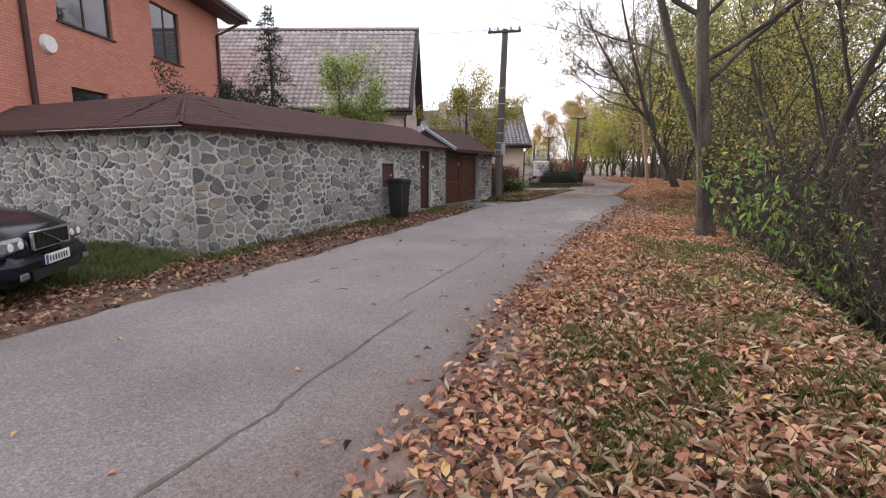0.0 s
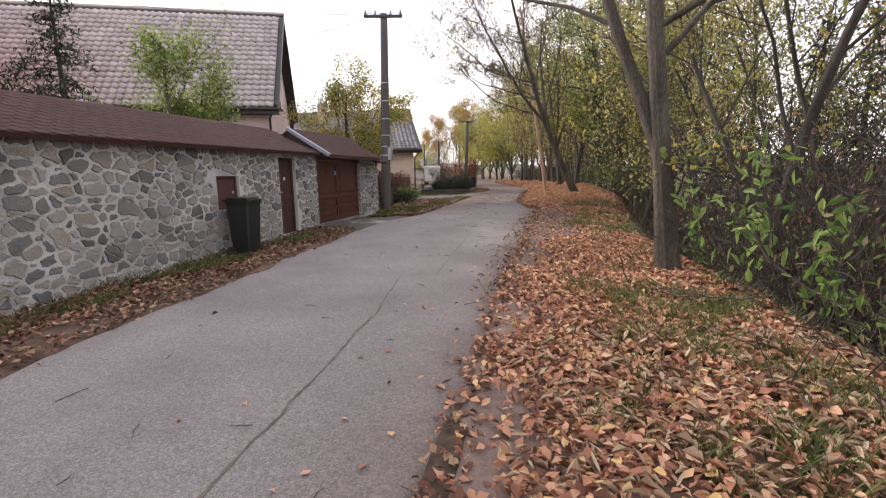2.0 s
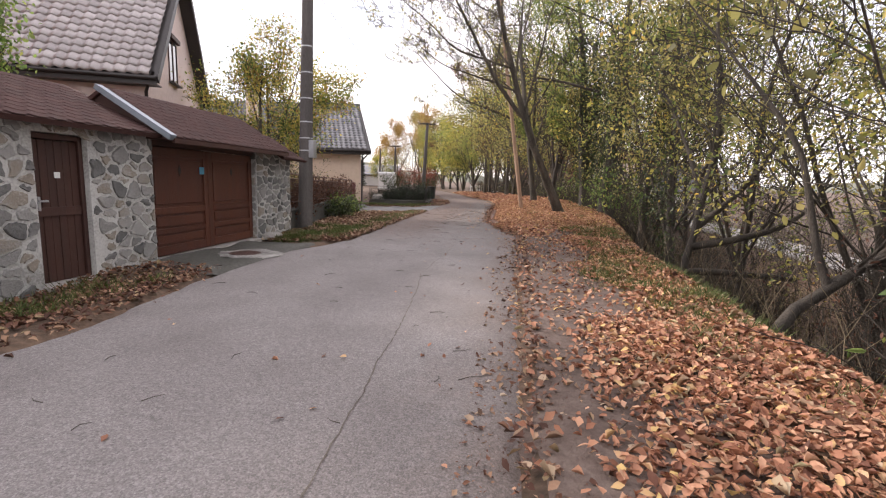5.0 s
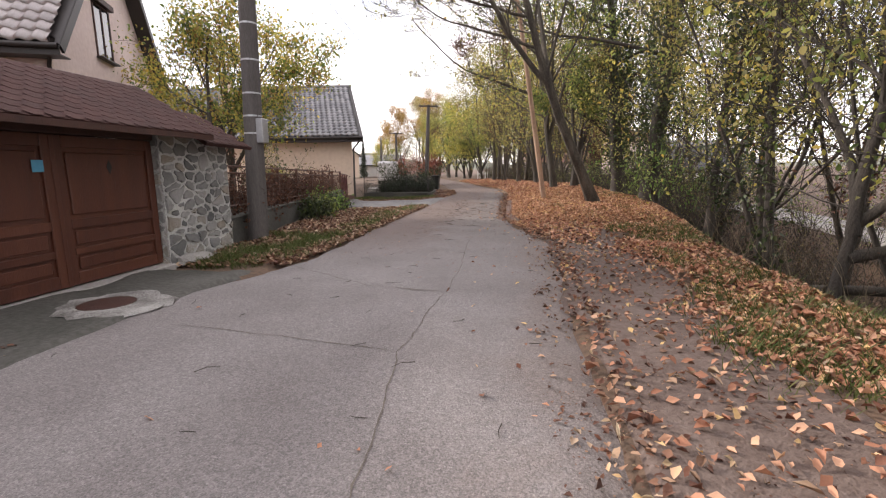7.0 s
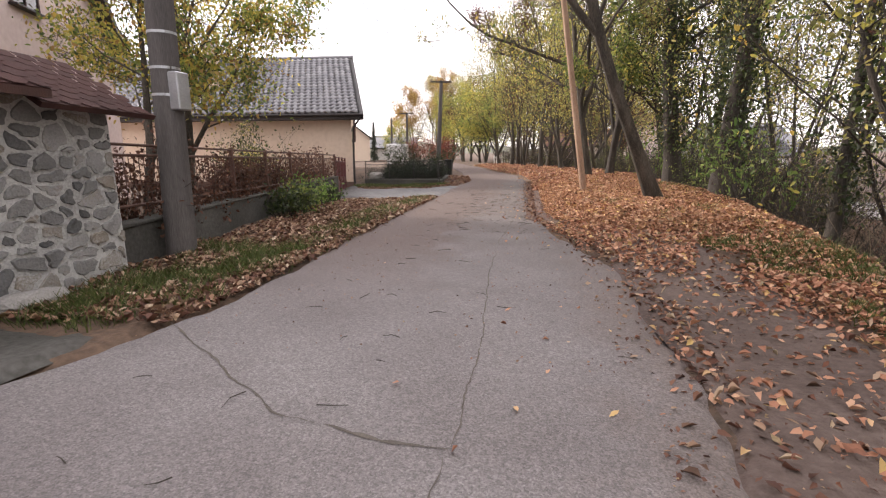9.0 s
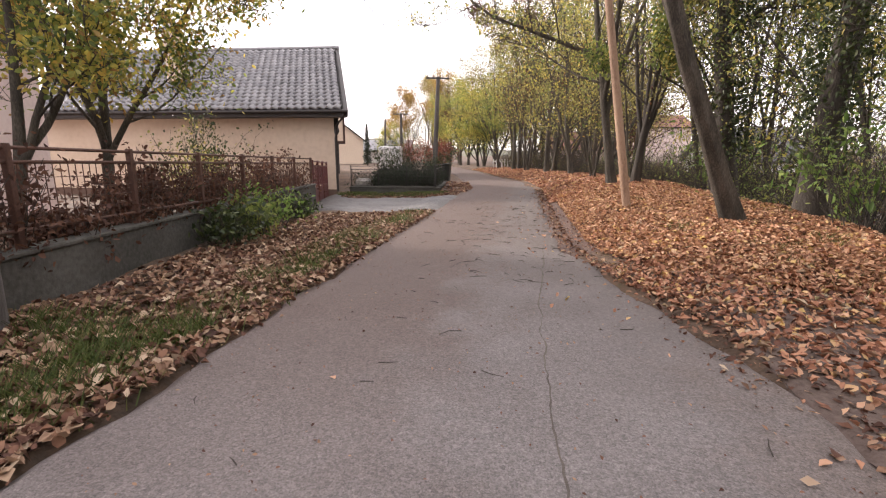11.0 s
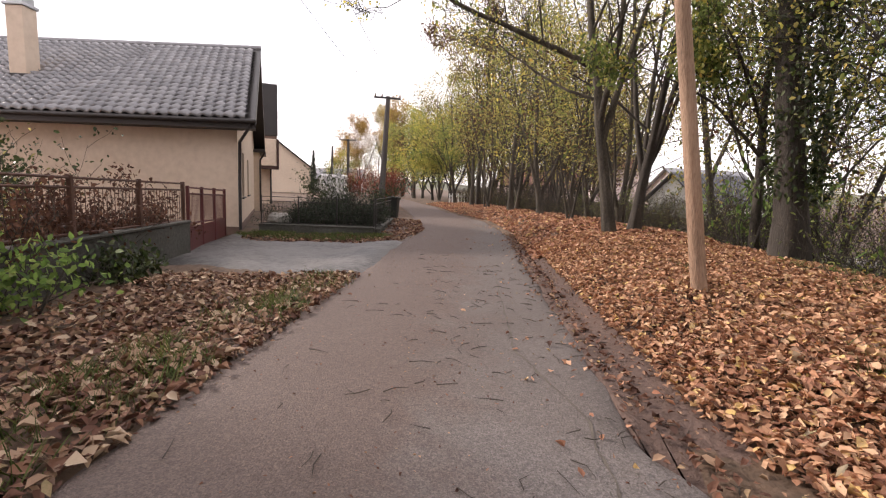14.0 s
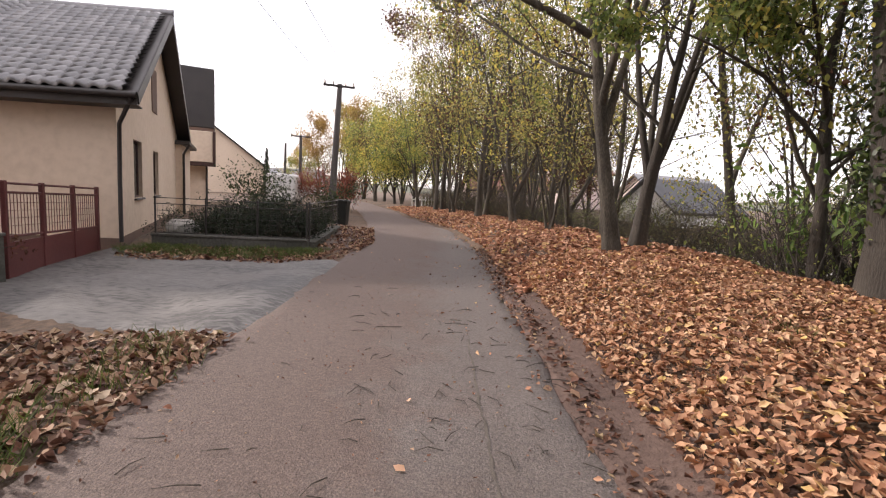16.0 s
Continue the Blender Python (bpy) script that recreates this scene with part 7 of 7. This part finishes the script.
# undergrowth on the ditch bank
rng0 = random.Random(8)
shade_spots = [(7.6, -11.0, 1.0), (8.2, -8.2, 1.1), (7.4, -5.4, 1.2), (8.4, -3.0, 1.3), (7.2, -13.5, 1.0), (9.3, -6.4, 1.3), (6.6, -2.2, 0.9)]
protos = [
    shrub(5.8, -10.6, 2.9, 1.7, 22, DULLLEAF, "tangled bank shrub with narrow dull olive leaves", 130, 900, 0.085, group="bank shrubs", jitter=0.16, narrow=0.34, twig=3, droop=0.4),
    shrub(5.7, -12.0, 2.4, 1.4, 24, GREENLEAF, "tangled bank shrub with green leaves", 131, 480, 0.085, group="bank shrubs", jitter=0.16, narrow=0.4, twig=2, droop=0.4),
    shrub(5.6, -8.6, 3.2, 1.6, 26, BROWNLEAF, "nearly bare dark bank shrub", 132, 420, 0.07, group="bank shrubs", jitter=0.16, narrow=0.4, twig=4),
    shrub(4.45, -9.4, 1.7, 0.9, 9, BRIGHTLEAF, "bank sapling with long drooping pale green leaves", 133, 210, 0.15, group="bank shrubs", jitter=0.1, narrow=0.34, droop=0.7),
    shrub(6.0, -11.4, 3.0, 1.7, 24, DULLLEAF, "dense bank shrub with small dull leaves", 134, 800, 0.065, group="bank shrubs", jitter=0.18, narrow=0.4, twig=3),
]
spots = []
for k in range(84):
    py = -20 + 64 * (k + rng0.random()) / 84
    px = float(bank_edge(py)) + rng0.uniform(1.4, 3.6) + (0.2 if py > -3 else 0)
    spots.append((px, py))
for k, (px, py) in enumerate(spots):
    w = rng0.choice((2, 2, 4, 0, 2, 2) if py < -2 else ((2, 0, 2) if py < 15 else (0, 0, 1)))
    sc = rng0.uniform(0.75, 1.15) if py < -4 else (rng0.uniform(0.4, 0.7) if py < 15 else rng0.uniform(0.6, 1.0))
    copy_thing(protos[w], Matrix.LocRotScale((px, py, ground_at(px, py) - 0.05), Euler((0, 0, rng0.uniform(0, 6))), (sc, sc, sc)))
for px, py, sc in shade_spots:
    copy_thing(protos[2], Matrix.LocRotScale((px, py, ground_at(px, py) - 0.05), Euler((0, 0, px * 5)), (sc, sc, sc)))
for px, py, w, sc in ((5.3, -10.4, 3, 0.9), (5.0, -5.6, 3, 1.1), (5.4, 13.0, 1, 0.6), (5.6, 12.2, 3, 1.3), (5.0, 9.4, 1, 0.8), (5.5, 10.2, 3, 1.2), (5.9, 13.8, 1, 1.0), (4.9, 16.2, 3, 1.2), (5.7, 8.2, 0, 0.8), (6.3, 11.4, 1, 1.1), (5.1, 17.0, 1, 0.7), (4.9, 20.8, 1, 0.5), (6.2, 15.8, 1, 0.7), (5.6, -4.6, 1, 0.8), (6.0, -6.8, 0, 0.9), (7.2, -3.2, 2, 1.0), (5.7, 17.4, 1, 1.0), (6.3, 18.4, 1, 1.15), (7.0, 16.8, 1, 1.2), (6.6, 20.4, 0, 0.9)):
    copy_thing(protos[w], Matrix.LocRotScale((px, py, ground_at(px, py) - 0.05), Euler((0, 0, px * 7)), (sc, sc, sc)))
for k, (px, py, hh) in enumerate(((12.5, -4.5, 6.5), (14.0, -1.0, 7.5), (13.2, -9, 6.5), (15, 3.5, 6), (9.4, -6.0, 5.5), (9.3, -2.6, 6.8), (8.7, -0.4, 6.2), (10.6, 1.2, 6.8))):
    spruce(px, py, hh, 1.7, "dark spruce beyond the ditch", 140 + k, -0.9)

for k in range(26):
    py = -16 + 52 * (k + rng0.random()) / 26
    px = rng0.uniform(8.2, 10.2) if k % 3 else rng0.uniform(12.8, 15)
    sc = rng0.uniform(0.45, 0.75)
    copy_thing(protos[rng0.choice((0, 1, 2))], Matrix.LocRotScale((px, py, ground_at(px, py) - 0.05), Euler((0, 0, rng0.uniform(0, 6))), (sc * 1.3, sc * 1.3, sc)))

# dense undergrowth behind the slim trees
for k in range(34):
    f = (k + rng0.random()) / 34
    px, py = 6.2 - 9.5 * f * f + rng0.uniform(-0.4, 2.2), 21 + 36 * f
    sc = rng0.uniform(0.7, 1.15) if py > 31 else rng0.uniform(0.35, 0.55)
    copy_thing(protos[rng0.choice((0, 1, 4, 4))], Matrix.LocRotScale((px, py, ground_at(px, py) - 0.05), Euler((0, 0, rng0.uniform(0, 6))), (sc * 1.2, sc * 1.2, sc)))

# low growth between the slim trunks
for k in range(34):
    py = 19.5 + 34 * (k + rng0.random()) / 34
    px = float(bank_edge(py)) + rng0.uniform(-0.7, 0.9)
    sc = rng0.uniform(0.32, 0.62)
    copy_thing(protos[rng0.choice((0, 1, 4, 2))], Matrix.LocRotScale((px, py, ground_at(px, py) - 0.05), Euler((0, 0, rng0.uniform(0, 6))), (sc * 1.3, sc * 1.3, sc)))

# fallen log across the ditch
lg = Tubes()
lg.add([(4.9, 2.9, -0.55), (6.2, 2.6, -0.45), (7.8, 2.4, -0.5)], [0.09, 0.08, 0.06], 8)
tagged(lg.build("fallen_log", BARK_D), "dark fallen branch lying across the ditch", "log")

# ---- fallen leaves, grass and twigs ----


def litter(name, label, n, sampler, size, material, seed, flat=0.8, lift=0.02, narrow=0.62):
    rng = np.random.default_rng(seed)
    x, y = sampler(rng, n)
    z = ground_z(x, y)
    on = (x > road_left(y)) & (x < road_right(y))
    z = np.where(on, road_z(x, y), z + 0.02) + lift * rng.uniform(0.2, 1.4, len(x))
    p = np.stack([x, y, z], 1)
    ob = leaf_mesh(name, p, size, rng, material, None, "", flat, narrow, ragged=True)
    return tagged(ob, label, "fallen leaves", kind="stuff")


def patchy(x, y, s=1.0):
    return 0.5 + 0.5 * np.sin(1.9 * s * x + 1.1 * np.sin(1.3 * s * y)) * np.sin(1.5 * s * y + 0.7 * np.sin(2.2 * s * x))


def verge_right(rng, n):
    y = rng.uniform(-18.5, 10, n)
    u = rng.beta(1.2, 1.05, n)
    x0, x1 = road_right(y) - 0.15, bank_edge(y) + 0.7
    x = x0 + (x1 - x0) * u
    path = (y > -9.5 + 0.4 * np.sin(5 * x)) & (y < 5.2 + 1.5 * np.sin(2.3 * x)) & (x < np.interp(y, (-9.5, -6, -2.5), (1.7, 2.0, 2.85)) + 0.2 * np.sin(1.7 * y) + 0.12 * np.sin(4.9 * y) + rng.normal(0, 0.2, n))
    path2 = (y > 7.5) & (x < road_right(y) + 0.4)
    green = (y < -11.5) & (x > 2.5)
    keep = rng.uniform(size=n) < np.where(path | path2, 0.05, np.where(green, 0.35 + 0.5 * patchy(x, y, 1.4), 0.6 + 0.4 * patchy(x, y)) * np.where((y > -4) & (y < 5.5), 0.55, 1) * np.where(y < -9.3, np.clip((x - road_right(y) + 0.2 * np.sin(2.7 * y)) / 0.4, 0.25, 1), 1))
    return x[keep], y[keep]


def verge_start(rng, n):
    y = rng.uniform(-18.5, -10.5, n)
    x = road_right(y) + 0.15 + (bank_edge(y) + 0.4 - road_right(y)) * rng.beta(1.5, 1.1, n)
    return x, y


def verge_end(rng, n):
    y = rng.uniform(6.0, 18, n)
    x = road_right(y) + 0.3 + np.clip(8 - y, 0, 2) * 0.35 + (bank_edge(y) + 0.3 - road_right(y)) * rng.uniform(0, 1, n)
    return x, y


def verge_far(rng, n):
    y = 16 + 34 * rng.uniform(size=n) ** 1.3
    x = road_right(y) + 0.1 + (bank_edge(y) + 1.0 - road_right(y)) * rng.uniform(0, 1, n)
    return x, y


def verge_left(rng, n):
    y = rng.uniform(1.3, 13.4, n)
    x = road_left(y) + 0.22 - (2.1 + 0.12 * (y - 3)) * rng.beta(1.1, 1.2, n)
    keep = rng.uniform(size=n) < 0.4 + 0.6 * patchy(x, y, 1.3)
    return x[keep], y[keep]


def verge_wall(rng, n):
    y = rng.uniform(-18, -2.2, n)
    x = road_left(y) + 0.1 - (road_left(y) + 0.1 - WX) * rng.beta(1.3, 1.3, n)
    keep = rng.uniform(size=n) < 0.35 + 0.65 * patchy(x, y, 1.2)
    return x[keep], y[keep]


def on_road(rng, n):
    y = rng.uniform(-18, 26, n)
    u = rng.beta(7.0, 0.8, n)
    u = np.where(rng.uniform(size=n) < 0.1, rng.uniform(0, 1, n), u)
    x = road_left(y) + (road_right(y) - road_left(y)) * u
    return x, y


def along_edges(rng, n):
    y = rng.uniform(-18, 22, n)
    left = rng.uniform(size=n) < 0.5
    d = np.abs(rng.normal(0, 0.15, n))
    x = np.where(left, road_left(y) + d - 0.06, road_right(y) - d + 0.1)
    keep = ~(left & (y > -3) & (y < 1.3)) & ~(left & (y > 13.3) & (y < 18.6))
    return x[keep], y[keep]


def crumbs(rng, n):
    y = 1 + 18 * rng.uniform(size=n)
    x = road_left(y) + (road_right(y) - road_left(y)) * rng.uniform(0.02, 1, n)
    keep = rng.uniform(size=n) < patchy(x, y, 1.7)
    return x[keep], y[keep]


def down_bank(rng, n):
    y = rng.uniform(-19, 22, n)
    x = bank_edge(y) + 3.2 * rng.uniform(0, 1, n)
    return x, y


litter("leaf_litter", "thick carpet of rust-brown fallen leaves on the verge", 130000, verge_right, 0.070, LITTER, 201, 0.6, 0.045)
litter("narrow_leaf_litter", "narrow pale leaves among the brown ones", 9000, verge_right, 0.10, SLIVER, 207, 0.8, 0.05, 0.22)
litter("narrow_leaf_litter", "narrow pale willow leaves over the grassy verge", 4200, verge_start, 0.10, SLIVER, 211, 0.7, 0.07, 0.2)
litter("leaf_litter", "golden-brown fallen leaves round the pale pole", 60000, verge_end, 0.07, LITTER_G, 212, 0.6, 0.06)
litter("leaf_litter", "rust-brown fallen leaves under the slim trees", 22000, verge_far, 0.13, LITTER, 202, 0.8, 0.04)
litter("leaf_litter", "dull brown fallen leaves below the garden fence", 5500, verge_left, 0.10, LITTER_P, 203, 0.7, 0.04)
litter("leaf_litter", "dark brown fallen leaves below the garden fence", 14500, verge_left, 0.085, LITTER_D, 215, 0.7, 0.035)
litter("leaf_litter", "dull brown fallen leaves at the foot of the stone wall", 13000, verge_wall, 0.075, LITTER_D, 204, 0.75, 0.03)
litter("scattered_leaves", "single brown leaves scattered over the asphalt", 520, on_road, 0.055, LITTER, 205, 0.85, 0.012)
litter("edge_leaves", "small brown leaves gathered along the edges of the lane", 3600, along_edges, 0.07, LITTER_D, 213, 0.8, 0.02)
litter("leaf_crumbs", "crumbled leaf bits and twig scraps on the asphalt", 3800, crumbs, 0.022, LITTER_D, 214, 0.8, 0.01)


def along_path(rng, n):
    y = rng.uniform(-9, 8, n)
    x = rng.uniform(1.0, 3.0, n)
    keep = rng.uniform(size=n) < patchy(x, y, 1.6)
    return x[keep], y[keep]


litter("path_leaves", "trodden brown leaf pieces on the bare earth strip", 4200, along_path, 0.045, LITTER_D, 216, 0.9, 0.012)
litter("path_leaves", "pale and yellowed single leaves on the bare earth strip", 700, along_path, 0.07, LITTER_P, 218, 0.85, 0.015)
litter("path_leaves", "crumbled leaf bits on the bare earth strip", 9000, along_path, 0.018, LITTER_D, 217, 0.9, 0.008)


def along_strip(rng, n):
    y = rng.uniform(7.5, 21, n)
    x = road_right(y) - 0.35 + 1.2 * rng.beta(2.0, 1.2, n)
    return x, y


litter("strip_leaves", "small brown leaf pieces on the reddish earth strip", 2600, along_strip, 0.04, LITTER_D, 219, 0.85, 0.03)


def bed_front(rng, n):
    return rng.uniform(-7.4, -3.2, n), rng.uniform(18.3, 20.0, n)


def apron_front(rng, n):
    y = rng.uniform(20.2, 27, n)
    return road_left(y) + 0.3 - 1.5 * rng.uniform(0, 1, n) ** 1.5, y


litter("leaf_litter", "dull leaves on the grass strip before the planted bed", 1800, bed_front, 0.10, LITTER_D, 208, 0.7, 0.04)
litter("leaf_litter", "dull leaves on the gravel verge", 1300, apron_front, 0.10, LITTER_D, 209, 0.8, 0.03)
litter("leaf_litter", "brown leaves down the ditch bank", 20000, down_bank, 0.11, LITTER_D, 206, 0.6, 0.04)


def grass(name, label, spots, seed):
    rng = np.random.default_rng(seed)
    pts = []
    for gx, gy, gr, n in spots:
        a, r = rng.uniform(0, 2 * np.pi, n), gr * np.sqrt(rng.uniform(0, 1, n))
        pts.append(np.stack([gx + np.cos(a) * r, gy + np.sin(a) * r * 1.4], 1))
    p = np.concatenate(pts)
    n = len(p)
    z = ground_z(p[:, 0], p[:, 1])
    h = rng.uniform(0.06, 0.2, n)
    a = rng.uniform(0, 2 * np.pi, n)
    w = 0.004
    base = np.column_stack([p, z])
    lean = np.stack([np.cos(a) * h * rng.uniform(0.2, 1.0, n), np.sin(a) * h * rng.uniform(0.2, 1.0, n), h], 1)
    side = np.stack([-np.sin(a) * w, np.cos(a) * w, 0 * a], 1)
    v = np.stack([base - side, base + side, base + lean * 0.6 + side * 0.7 + [0, 0, 0.01], base + lean], 1).reshape(-1, 3)
    f = np.arange(n)[:, None] * 4 + np.array([[0, 1, 2, 3]])
    tagged(quads(name, v, f, GRASSBLADE), label, "grass", kind="stuff")


gs = []
rg = random.Random(15)
for _ in range(120):
    y = rg.uniform(-17.8, -8.5)
    gs.append((rg.uniform(2.3, 4.5), y, rg.uniform(0.12, 0.35), rg.randint(60, 170)))
for _ in range(85):
    gs.append((rg.uniform(-8.2, -4.0), rg.uniform(-16.0, -12.75), rg.uniform(0.2, 0.45), rg.randint(150, 320)))
for _ in range(60):
    y = rg.uniform(-18, 14)
    gs.append((rg.uniform(2.6, 4.4) if y < 8 else rg.uniform(2.0, 4.6), y, rg.uniform(0.12, 0.4), rg.randint(40, 160)))
for _ in range(40):
    y = rg.uniform(-15, -3)
    gs.append((rg.uniform(-4.5, -3.6), y, rg.uniform(0.15, 0.4), rg.randint(60, 200)))
for _ in range(55):
    y = rg.uniform(1.9, 13)
    gs.append((float(road_left(y)) - rg.uniform(0.0, 0.7), y, rg.uniform(0.15, 0.4), rg.randint(50, 140)))
for _ in range(44):
    gs.append((rg.uniform(-4.5, -3.0), rg.uniform(1.4, 4.6), rg.uniform(0.15, 0.35), rg.randint(90, 230)))
for _ in range(70):
    gs.append((rg.uniform(-7.5, -3.6), rg.uniform(18.9, 20.0), rg.uniform(0.2, 0.5), rg.randint(90, 200)))
for _ in range(70):
    y = rg.uniform(-5, 6)
    gs.append((rg.uniform(2.9, 4.3), y, rg.uniform(0.12, 0.35), rg.randint(60, 170)))
grass("grass_tufts", "short green grass tufts among the fallen leaves", gs, 210)


def twigs():
    rng = np.random.default_rng(220)
    t = Tubes()
    for _ in range(300):
        y = rng.uniform(-14, 16)
        x = rng.uniform(road_left(y) + 0.2, road_right(y) + 0.6)
        if rng.uniform() < 0.5:
            x, y = rng.uniform(-1.6, 0.6), rng.uniform(6, 14.5)
        z = float(road_z(x, y)) + 0.014
        a = rng.uniform(0, 2 * np.pi)
        ln = rng.uniform(0.06, 0.22)
        b = a + rng.normal(0, 0.5)
        t.add([(x, y, z), (x + math.cos(a) * ln * 0.5, y + math.sin(a) * ln * 0.5, z + 0.006), (x + math.cos(a) * ln * 0.5 + math.cos(b) * ln * 0.5, y + math.sin(a) * ln * 0.5 + math.sin(b) * ln * 0.5, z)], [0.004, 0.0035, 0.002], 4)
    tagged(t.build("fallen_twigs", BARK_D), "small dark twigs lying on the asphalt", "twigs", kind="stuff")
    t = Tubes()
    for _ in range(800):
        y = rng.uniform(-17, 9)
        x = float(bank_edge(y)) + rng.uniform(0.8, 3.4)
        q, rr = limb(rng, (x, y, ground_at(x, y) - 0.03), (rng.normal(0, 0.22), rng.normal(0, 0.22), 1), rng.uniform(0.6, 2.0), 0.006, 0.002, 5, 0.15, -0.03)
        t.add(q, rr, 3)
    tagged(t.build("dry_stalks", STRAW), "dry pale stalks and canes on the ditch bank", "stalks", kind="stuff")


twigs()
lay_stones()
